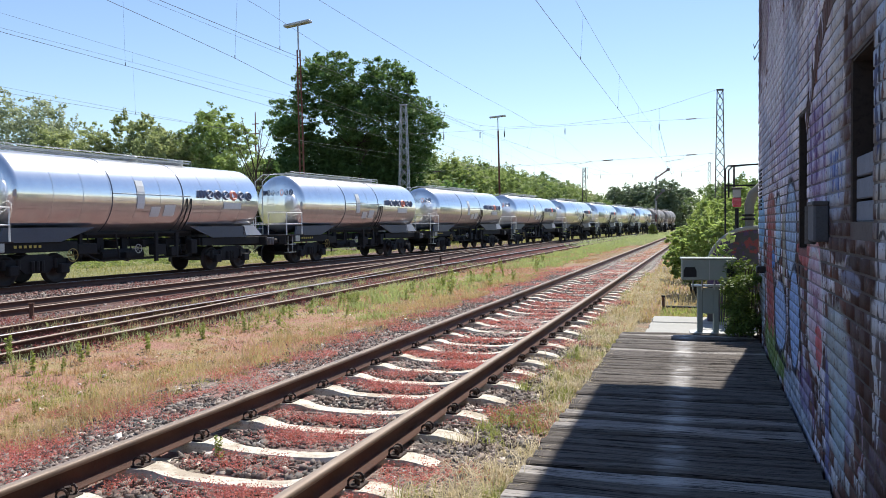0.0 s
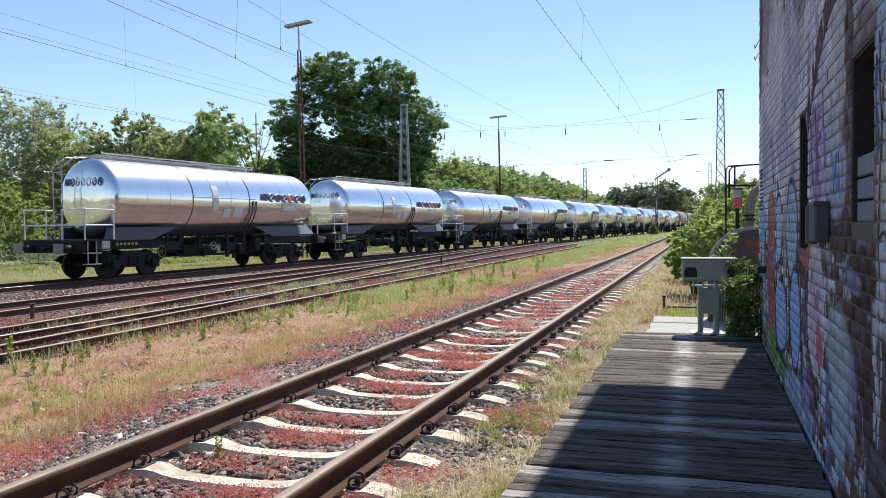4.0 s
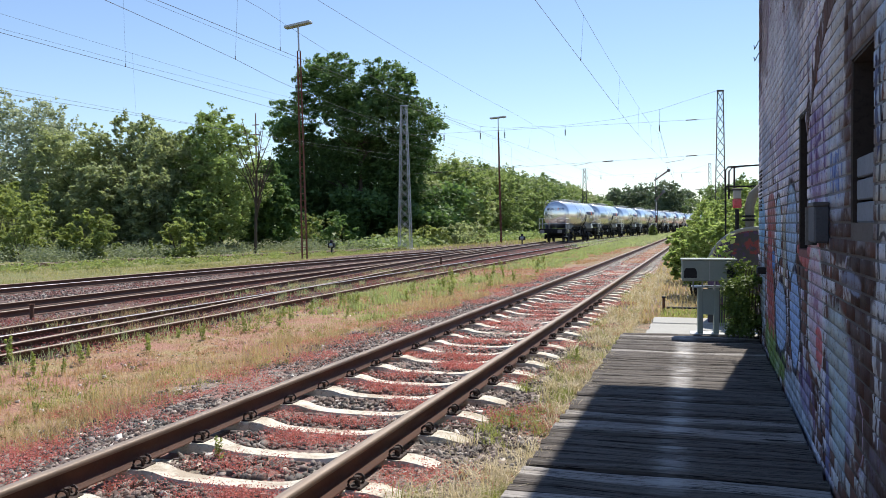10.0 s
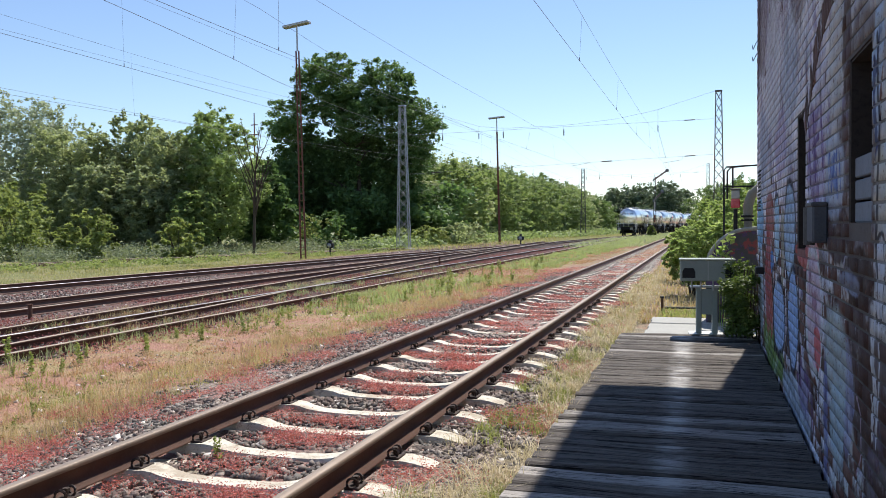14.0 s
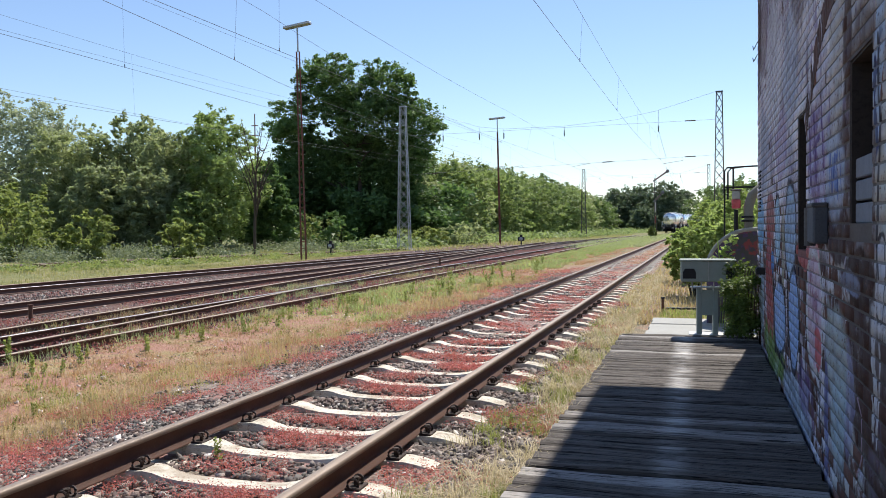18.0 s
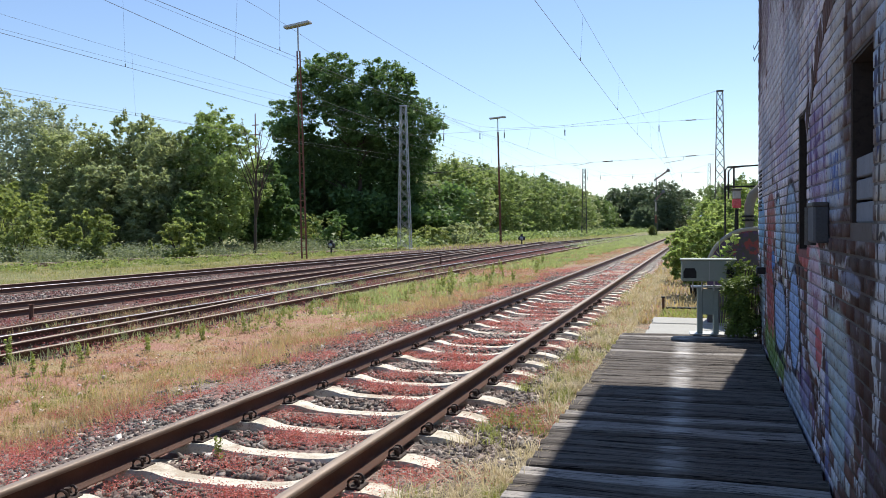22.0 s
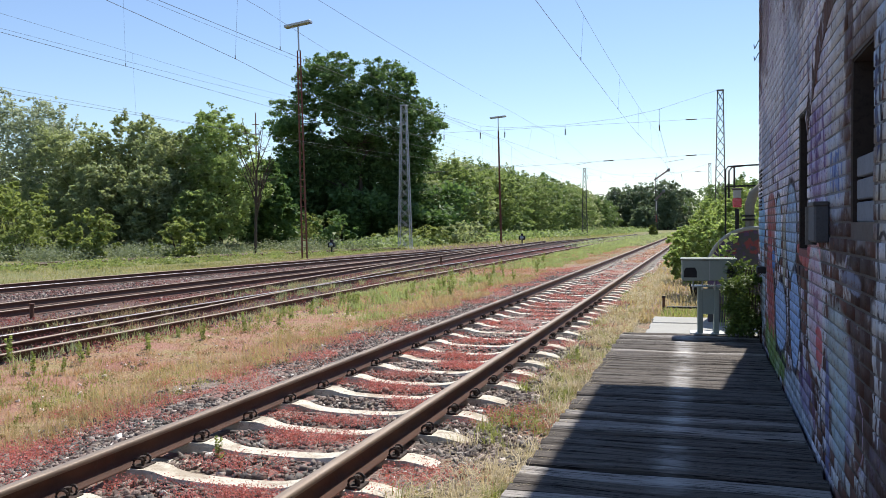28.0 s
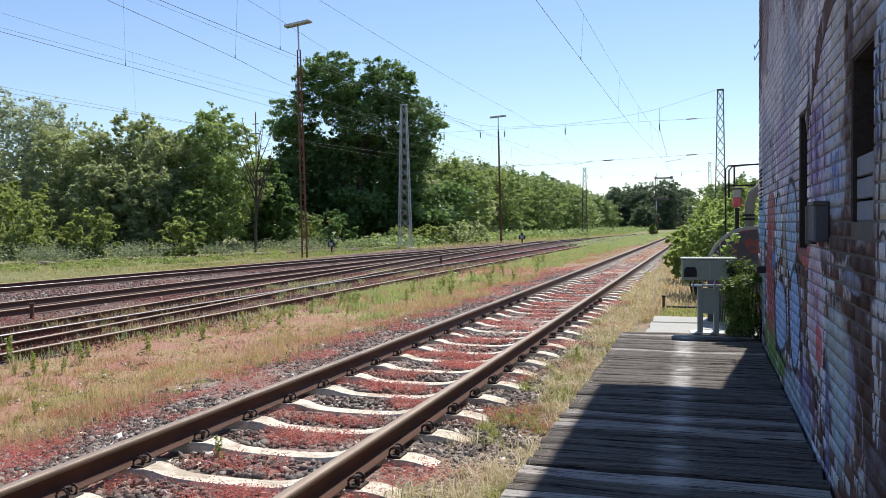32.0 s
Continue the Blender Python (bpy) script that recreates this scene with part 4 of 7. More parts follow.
def buffers(parent, yb, s):
    for x in (-0.875, 0.875):
        bm = bmesh.new()
        lathe(bm, [(0, 0.11), (s * 0.32, 0.10), (s * 0.33, 0.075), (s * 0.56, 0.075)] if s > 0 else [(-0.56, 0.075), (-0.33, 0.075), (-0.32, 0.10), (0, 0.11)], 14, 'Y', (x, yb, 1.06))
        b = part("buffer", bm, M["wheel"], parent, "dark spring buffer")
        bm = bmesh.new()
        box(bm, (x - 0.22, yb + s * 0.56 - 0.02, 0.90), (x + 0.22, yb + s * 0.56 + 0.02, 1.22), 0.02)
        part("buffer_plate", bm, M["bufferplate"], b, "pale worn buffer plate")


def tank_wagon(name, mat_tank, label, letters=True):
    w = empty(name)
    tagged(w, label, "tank wagon", group="tank wagons of the passing train")
    R, L, Z = TANK_R, TANK_L, TANK_Z
    bm = bmesh.new()
    prof = [(-0.02, 0.001), (0.0, 0.38), (0.03, 0.82), (0.09, 1.10), (0.16, 1.22), (0.24, R - 0.025), (0.34, R)]
    full = [(TANK_0 + y, r) for y, r in prof] + [(L - y, r) for y, r in reversed(prof)]
    lathe(bm, full, 56, 'Y', (0, 0, Z))
    tank = part("tank", bm, mat_tank, w, "mirror-polished steel tank" if letters else "")
    # cladding joints: thin flat bands round the tank
    for k, y in enumerate(np.linspace(1.3, L - 1.5, 9)):
        bm = bmesh.new()
        wd = 0.007
        lathe(bm, [(-wd, R - 0.001), (-wd, R + 0.003), (wd, R + 0.003), (wd, R - 0.001)], 56, 'Y', (0, y, Z))
        part("cladding_joint", bm, M["galv"], tank)
    for y in (3.65, 7.05):
        bm = bmesh.new()
        lathe(bm, [(-0.018, R), (-0.018, R + 0.01), (0.018, R + 0.01), (0.018, R)], 56, 'Y', (0, y, Z))
        part("tank_strap", bm, M["bluegrey"], tank, "dark strap round the tank")
    # saddles and underframe
    for y, s in ((0.4, 1), (10.45, -1)):
        for x in (-1.05, 0.97):
            bm = bmesh.new()
            p = [(y - s * 0.75, 1.28), (y - s * 0.6, 1.72), (y + s * 1.6, 1.72), (y + s * 2.75, 1.72), (y + s * 1.4, 1.28)]
            a = [bm.verts.new((x, q, z)) for q, z in p]
            b = [bm.verts.new((x + 0.08, q, z)) for q, z in p]
            bm.faces.new(a)
            bm.faces.new(b[::-1])
            for k in range(5):
                bm.faces.new((a[k], b[k], b[(k + 1) % 5], a[(k + 1) % 5]))
            bmesh.ops.recalc_face_normals(bm, faces=bm.faces[:])
            part("saddle", bm, M["bluegrey"], w, "blue-grey painted tank saddle")
    def beam(name, lo, hi, bev=0.01):
        bm = bmesh.new()
        box(bm, lo, hi, bev)
        return part(name, bm, M["dark"], frame_part)
    bm = bmesh.new()
    box(bm, (-0.36, -1.4, 1.06), (0.36, 12.2, 1.3), 0.01)
    frame_part = part("underframe", bm, M["dark"], w, "dark steel underframe")
    for x in (-0.98, 0.86):
        beam("side_sill", (x, -1.42, 0.98), (x + 0.12, 2.5, 1.28))
        beam("side_sill", (x, 8.5, 0.98), (x + 0.12, 12.22, 1.28))
    beam("headstock", (-1.3, -1.5, 0.9), (1.3, -1.39, 1.28), 0.015)
    beam("headstock", (-1.3, 12.19, 0.9), (1.3, 12.3, 1.28), 0.015)
    for y in (2.4, 4.2, 6.6, 8.4):
        beam("cross_member", (-0.9, y, 1.0), (0.9, y + 0.1, 1.25))
    bm = bmesh.new()
    box(bm, (-0.7, 2.9, 1.36), (0.7, 8.3, 1.66), 0.12)
    part("heating_trough", bm, M["dark"], w)
    buffers(w, -1.5, -1)
    buffers(w, 12.3, 1)
    sets = bogie(w, PIVOT[0]) + bogie(w, PIVOT[1])
    # brake gear between the bogies
    bm = bmesh.new()
    rod(bm, (0.6, 3.7, 0.78), (0.6, 5.6, 0.78), 0.2, seg=14)
    part("air_reservoir", bm, M["dark"], w)
    bm = bmesh.new()
    rod(bm, (-0.5, 3.9, 0.75), (-0.5, 5.2, 0.75), 0.18, seg=14)
    part("air_reservoir", bm, M["dark"], w)
    for q, (a, b) in enumerate(((( 0.7, 5.9, 0.72), (1.0, 6.5, 1.1)), ((0.75, 6.7, 0.66), (1.05, 7.1, 1.0)), ((0.8, 7.75, 0.7), (1.08, 8.1, 1.24)), ((0.7, 2.5, 0.85), (1.0, 3.3, 1.2)))):
        bm = bmesh.new()
        box(bm, a, b, 0.03)
        part("brake_gear_box", bm, M["dark"], w)
    # levers, pipes and brackets hanging under the tank
    pr = random.Random(17)
    for k in range(16):
        y = 2.6 + 0.36 * k + pr.uniform(-0.1, 0.1)
        x = pr.uniform(0.3, 1.05)
        bm = bmesh.new()
        if k % 3 == 0:
            box(bm, (x - 0.05, y, pr.uniform(0.5, 0.8)), (x + 0.05, y + pr.uniform(0.06, 0.3), 1.5), 0.01)
        elif k % 3 == 1:
            z = pr.uniform(0.55, 1.0)
            tube(bm, [(x, y, 1.5), (x + 0.05, y + 0.1, z + 0.1), (x + 0.02, y + 0.5, z), (x, y + 0.6, z + 0.3)], 0.025, 6)
        else:
            z = pr.uniform(0.6, 1.0)
            box(bm, (x - 0.12, y, z), (x + 0.12, y + pr.uniform(0.15, 0.4), z + pr.uniform(0.1, 0.3)), 0.02)
        part("brake_gear", bm, M["dark"], w)
    bm = bmesh.new()
    tube(bm, [(0.95, 2.6, 0.95), (0.95, 3.4, 0.62), (0.95, 7.6, 0.62), (0.95, 8.2, 0.95)], 0.028, 6)
    tube(bm, [(-0.2, 2.0, 0.6), (-0.2, 9.0, 0.6)], 0.03, 6)
    part("brake_rod", bm, M["dark"], w)
    for y, mt in ((2.1, M["dullyellow"]), (4.9, M["galv"])):
        bm = bmesh.new()
        c = Vector((1.2, y, 0.86 if mt is M["dullyellow"] else 0.98))
        r = 0.2 if mt is M["dullyellow"] else 0.15
        ring = [c + Vector((0, r * math.cos(a), r * math.sin(a))) for a in np.linspace(0, 2 * math.pi, 17)]
        tube(bm, ring, 0.014, 5)
        for k in range(5):
            a = 2 * math.pi * k / 5
            rod(bm, c, c + Vector((0, r * math.cos(a), r * math.sin(a))), 0.008, seg=5)
        rod(bm, c - Vector((0.25, 0, 0)), c, 0.025, seg=6)
        part("hand_wheel", bm, mt, w, "brake hand wheel")
    # striped panel, data plates
    for k in range(6):
        bm = bmesh.new()
        box(bm, (1.075, 0.1 + k * 0.17, 1.12), (1.085, 0.19 + k * 0.17, 1.2))
        part("hazard_stripe", bm, M["yellow"], w)
    for y0, y1, z0, z1 in ((5.45, 5.9, 2.08, 2.42), (6.1, 6.65, 2.1, 2.5), (9.4, 10.5, 2.40, 2.66), (4.75, 5.1, 2.35, 3.3)):
        bm = bmesh.new()
        nseg = 5
        for i in range(nseg):
            za, zb = z0 + (z1 - z0) * i / nseg, z0 + (z1 - z0) * (i + 1) / nseg
            box(bm, (R, y0, za), (R + 0.006, y1, zb))
        bmesh.ops.remove_doubles(bm, verts=bm.verts[:], dist=1e-4)
        ob = part("data_plate", bm, M["whitepaint"], tank, "white data plate")
        bend_to_tank(ob, 0.01)
    for dy in (0.0, 0.22):
        bm = bmesh.new()
        tube(bm, [(R + 0.02, 7.25 + dy, 2.75), (R + 0.02, 7.22 + dy, 2.4), (1.24, 7.16 + dy, 2.0), (1.0, 7.1 + dy, 1.6)], 0.026, 6)
        part("hose", bm, M["black"], w)
    bm = bmesh.new()
    tube(bm, [(R + 0.02, 3.65, 2.83), (R + 0.02, 7.45, 2.83)], 0.016, 5)
    part("side_rail", bm, M["galv"], w)
    if letters:
        for ob in lettering(3.4, tank, (R, 7.85, 2.76), Matrix.Rotation(math.pi / 2, 4, 'Z'), 0.72):
            bend_to_tank(ob, 0.012)
        for ob in lettering(1.7, tank, (-0.85, TANK_0 + 0.005, 3.10), Matrix.Rotation(radians(-6), 4, 'X'), 1.25):
            ob.data.shade_smooth()
    # walkway along the top
    bm = bmesh.new()
    for x in (-0.32, 0.32):
        box(bm, (x - 0.02, 0.0, Z + R + 0.06), (x + 0.02, 8.6, Z + R + 0.12))
    y = 0.1
    while y < 8.6:
        box(bm, (-0.32, y, Z + R + 0.085), (0.32, y + 0.05, Z + R + 0.105))
        y += 0.16
    part("walkway", bm, M["galv"], w, "galvanised grating walkway")
    bm = bmesh.new()
    tube(bm, [(0.5, 0.1, Z + R + 0.05), (0.5, 0.1, Z + R + 0.16), (0.5, 8.5, Z + R + 0.16), (0.5, 8.5, Z + R - 0.04)], 0.018, 5)
    part("top_rail", bm, M["galv"], w)
    for y in (5.8, 8.2):
        bm = bmesh.new()
        rod(bm, (0, y, Z + R - 0.05), (0, y, Z + R + 0.2), 0.28, seg=16)
        part("dome", bm, M["galv"], w)
    # end platform with railing, ladder and step
    bm = bmesh.new()
    box(bm, (-1.35, -1.5, 1.28), (1.35, -0.12, 1.33), 0.008)
    platform = part("platform", bm, M["wheel"], w, "grating end platform")
    for pts in ([(-1.33, -1.43, 1.33), (-1.33, -1.43, 2.3), (-0.35, -1.43, 2.3), (-0.35, -1.43, 1.33)], [(0.35, -1.43, 1.33), (0.35, -1.43, 2.3), (1.33, -1.43, 2.3), (1.33, -1.43, 1.33)],
                [(1.34, -1.43, 2.3), (1.34, -0.25, 2.3), (1.34, -0.25, 1.33)], [(-1.34, -1.43, 2.3), (-1.34, -0.25, 2.3), (-1.34, -0.25, 1.33)],
                [(-1.33, -1.43, 1.8), (1.33, -1.43, 1.8)], [(1.34, -1.43, 1.8), (1.34, -0.25, 1.8)]):
        bm = bmesh.new()
        tube(bm, pts, 0.03, 6)
        part("railing", bm, M["whitepaint"], platform, "pale end railing")
    bm = bmesh.new()
    for x in (-0.95, -0.55):
        tube(bm, [(x, -0.6, 1.33), (x, -0.6, 3.75), (x + 0.1, -0.15, 4.1), (x + 0.1, 0.35, 4.12)], 0.022, 6)
    for k in range(9):
        rod(bm, (-0.95, -0.6, 1.6 + 0.28 * k), (-0.55, -0.6, 1.6 + 0.28 * k), 0.014, seg=5)
    part("ladder", bm, M["galv"], w, "galvanised end ladder")
    for x in (-1.3, 1.3):
        bm = bmesh.new()
        for y in (-1.3, -0.95):
            rod(bm, (x, y, 0.55), (x, y, 1.28), 0.018, seg=5)
        for z in (0.55, 0.9):
            box(bm, (x - 0.12, -1.4, z - 0.015), (x + 0.12, -0.85, z + 0.015))
        part("step", bm, M["galv"], w, "step irons")
    # sloping end sheet at the other end
    bm = bmesh.new()
    p = [(11.0, 1.75), (11.7, 1.75), (12.28, 1.34), (11.0, 1.34)]
    bm.free()
    for x in (-1.05, 1.0):
        bm = bmesh.new()
        a = [bm.verts.new((x, q, z)) for q, z in p]
        b = [bm.verts.new((x + 0.05, q, z)) for q, z in p]
        bm.faces.new(a)
        bm.faces.new(b[::-1])
        for k in range(4):
            bm.faces.new((a[k], b[k], b[(k + 1) % 4], a[(k + 1) % 4]))
        bmesh.ops.recalc_face_normals(bm, faces=bm.faces[:])
        part("end_gusset", bm, M["whitepaint"], w)
    bm = bmesh.new()
    box(bm, (1.0, -0.75, 1.02), (1.34, -0.4, 1.32), 0.02)
    part("control_box", bm, M["galv"], w)
    for ya, yb in ((-1.5, -1.95), (12.3, 12.75)):
        bm = bmesh.new()
        tube(bm, [(0, ya, 1.04), (0, yb, 1.04)], 0.06, 8)
        part("coupling", bm, M["dark"], w)
    return w


def wagon_pose(y_rear):
    """Both bogies stay on the track's middle line."""
    a, b = y_rear + PIVOT[0], y_rear + PIVOT[1]
    pa, pb = Vector((x_train(a), a, 0)), Vector((x_train(b), b, 0))
    d = (pb - pa).normalized()
    turn = math.degrees(math.atan2(-d.x, d.y))
    o = pa - d * PIVOT[0]
    return pose(o.x, o.y, -0.12, 0, 0, turn)


def rear_of_train(t):
    u = min(t, 20.0)
    return -11.55 + 8.2 * t + 0.1 * u * u + 4.0 * (t - u) - 0.66 * ease(t, 1.2, 6.5)


WAGONS = []


def build_train():
    first = tank_wagon("tank_wagon", M["tank"], "mirror-polished steel tank wagon with dark blue-grey underframe")
    WAGONS.append(first)
    for k in range(1, 10):
        WAGONS.append(copy_thing(first, pose(0, 0, 0)))
    grey = plain("dusty_tank_paint", (0.26, 0.23, 0.21), 0.5, 0.1, 0.25, 1.5)
    other = tank_wagon("tank_wagon", grey, "dusty grey-brown tank wagon near the head of the train", False)
    WAGONS.append(other)
    WAGONS.append(copy_thing(other, pose(0, 0, 0)))
    for k, w in enumerate(WAGONS):
        w.matrix_basis = wagon_pose(rear_of_train(0) + k * PITCH_Y)


build_train()

# ---------------------------------------------------------------- trees and shrubs
def leaf_quads(centres, size, rng, flat=0.35, corners=3):
    """One small folded leaf spray at each centre: corners and faces."""
    n = len(centres)
    a = rng.normal(size=(n, 3))
    a[:, 2] *= flat
    a /= np.linalg.norm(a, axis=1, keepdims=True)
    b = np.cross(a, rng.normal(size=(n, 3)) * 0.8 + [0.0, -0.25, 0.9])
    b /= np.linalg.norm(b, axis=1, keepdims=True) + 1e-9
    s = size * rng.uniform(0.6, 1.35, (n, 1))
    a, b = a * s, b * s * 0.62
    if corners == 3:
        a, b = a * 1.12, b * 1.12
        v = np.stack([centres - a, centres + a * 0.4 + b, centres + a * 0.6 - b], 1).reshape(-1, 3)
        return v, np.arange(3 * n).reshape(n, 3)
    v = np.stack([centres - a, centres - b * 0.9 + a * 0.1, centres + a, centres + b + a * 0.1], 1).reshape(-1, 3)
    return v, np.arange(4 * n).reshape(n, 4)


def clump_points(clumps, total, rng, hollow=0.55):
    """Points spread over the outer part of ellipsoids (x, y, z, rx, ry, rz)."""
    c = np.array(clumps, float)
    wgt = (c[:, 3] * c[:, 4] + c[:, 4] * c[:, 5]) + 1e-3
    pick = rng.choice(len(c), total, p=wgt / wgt.sum())
    d = rng.normal(size=(total, 3))
    d /= np.linalg.norm(d, axis=1, keepdims=True)
    r = (hollow + (1 - hollow) * rng.uniform(0, 1, (total, 1)) ** 0.6) * rng.normal(1.0, 0.2, (total, 1))
    return c[pick, :3] + d * r * c[pick, 3:]


def tufts(cl, pr, n=8):
    """Breaks each lobe into small tufts over its outer side, so that light and gaps fall between them."""
    out = []
    for x, y, z, a, b, c in cl:
        for k in range(n):
            d = Vector((pr.gauss(0, 1), pr.gauss(0, 1), pr.gauss(0.2, 0.9))).normalized()
            s = pr.uniform(0.26, 0.55)
            out.append((x + d.x * a * 0.85, y + d.y * b * 0.85, z + d.z * c * 0.9, a * s, b * s, c * s * 1.1))
    return out


def limbs(bm, rng, base, top, r0, n, spread, up=0.5):
    base, top = Vector(base), Vector(top)
    pts = [base.lerp(top, t) + Vector((rng.uniform(-1, 1), rng.uniform(-1, 1), 0)) * 0.05 * (top - base).length * t for t in (0, 0.3, 0.6, 1.0)]
    for i in range(3):
        rod(bm, pts[i], pts[i + 1], r0 * (1 - 0.28 * i), r0 * (1 - 0.28 * (i + 1)), 8)
    ends = []
    for k in range(n):
        t = rng.uniform(0.3, 0.98)
        p = base.lerp(top, t)
        a = rng.uniform(0, 2 * math.pi)
        d = Vector((math.cos(a), math.sin(a), rng.uniform(up * 0.4, up * 1.8))).normalized() * spread * rng.uniform(0.6, 1.0)
        mid = p + d * 0.5 + Vector((0, 0, rng.uniform(-0.1, 0.1) * spread))
        r = r0 * 0.42 * (1 - 0.5 * t)
        rod(bm, p, mid, r, r * 0.6, 6)
        rod(bm, mid, p + d, r * 0.6, r * 0.2, 5)
        ends.append(p + d)
        for q in range(2):
            d2 = Vector((rng.uniform(-1, 1), rng.uniform(-1, 1), rng.uniform(0, 1))).normalized() * spread * 0.4
            rod(bm, mid, mid + d2, r * 0.4, r * 0.1, 5)
            ends.append(mid + d2)
    return ends


def tree(name, label, at, H, W, mat, leaves, size, seed, low=0.12, lobes=26, hollow=0.5, trunk=True, flat=0.35, kind="", turn=None, form=None):
    """A broadleaf tree: tapered trunk with limbs, and a crown of leaf sprays round uneven lobes."""
    rng, pr = np.random.default_rng(seed), random.Random(seed)
    t = empty(name, pose(at[0], at[1], gz(at[0]) - 0.03, 0, 0, (seed * 47) % 360 if turn is None else turn))
    tagged(t, label, "tree" if trunk else "shrub", kind=kind)
    ends = []
    if trunk:
        bm = bmesh.new()
        ends = limbs(bm, pr, (0, 0, 0), (0, 0, H * 0.72), max(0.09, H * 0.019), 9, W * 0.62)
        part("trunk", bm, M["bark"], t)
    else:
        for k in range(6):
            bm = bmesh.new()
            a = pr.uniform(0, 6.28)
            rod(bm, (0.1 * math.cos(a), 0.1 * math.sin(a), 0), (W * 0.5 * math.cos(a), W * 0.5 * math.sin(a), H * 0.7), 0.025, 0.008, 5)
            part("stem", bm, M["bark"], t)
    cl, inner = [], []
    ph = [pr.uniform(0, 6.28) for k in range(4)]

    def reach(a, u):
        """How far the crown reaches at angle a and share u of its height."""
        env = math.sin(math.pi * min(1, 0.15 + 0.79 * u)) ** 0.62
        return W * env * (1.0 + 0.14 * math.sin(3 * a + ph[0] + 3 * u) + 0.10 * math.sin(5 * a + ph[1] - 4 * u) + 0.08 * math.sin(9 * u + ph[2]))
    n = lobes * 3 if form is None else 0
    for k in range(n):
        u = (k + pr.random()) / n
        a = 2.39996 * k + pr.uniform(-0.4, 0.4)
        rr = reach(a, u) * pr.uniform(0.74, 1.0)
        s = W * pr.uniform(0.10, 0.20)
        cl.append((rr * math.cos(a), rr * math.sin(a), H * (low + (0.95 - low) * u), s, s, s * pr.uniform(0.45, 0.8)))
        if k % 3 == 0:
            inner.append((0.45 * rr * math.cos(a), 0.45 * rr * math.sin(a), H * (low + (0.86 - low) * u), s * 1.9, s * 1.9, s * 1.7))
    # upright shoots and loose sprigs break the outline
    for k in range(n // 5):
        a, u = pr.uniform(0, 6.28), 1.0 - 0.75 * pr.random() ** 1.6
        rr = reach(a, u) * pr.uniform(0.55, 1.08)
        s = W * pr.uniform(0.035, 0.07)
        cl.append((rr * math.cos(a), rr * math.sin(a), H * (low + (1.0 - low) * u), s, s, s * pr.uniform(1.2, 3.0)))
    for x, z, w, h, dep, q in (form or ()):
        back = 1.5 if z < 11 else 0.0
        for k in range(q):
            d = Vector((pr.gauss(0, 1), pr.gauss(0, 1), pr.gauss(0, 1))).normalized() * pr.uniform(0.35, 1.0) ** 0.4
            s = pr.uniform(0.4, 1.15)
            cl.append((x + d.x * w, back + d.y * dep, z + d.z * h, s, s, s * pr.uniform(0.5, 0.85)))
            if k % 2 or z < 11:
                inner.append((x + pr.uniform(-0.6, 0.6) * w, back + pr.uniform(-0.5, 0.5) * dep, z + pr.uniform(-0.6, 0.6) * h, 1.5, 1.5, 1.3))
    for e in ends:
        if e.z < H * 0.9 and form is None:
            s = W * pr.uniform(0.08, 0.14)
            cl.append((e.x, e.y, e.z, s, s, s * 0.8))
    k = int(leaves * (0.3 if form is None else 0.33))
    p = np.concatenate([clump_points(tufts(cl, pr, 5), leaves - k, rng, hollow), clump_points(inner, k, rng, 0.1)])
    p[:, 2] = np.maximum(p[:, 2], 0.12)
    v, f = leaf_quads(p, size, rng, flat)
    from_np("crown", v, f, mat, t)
    return t


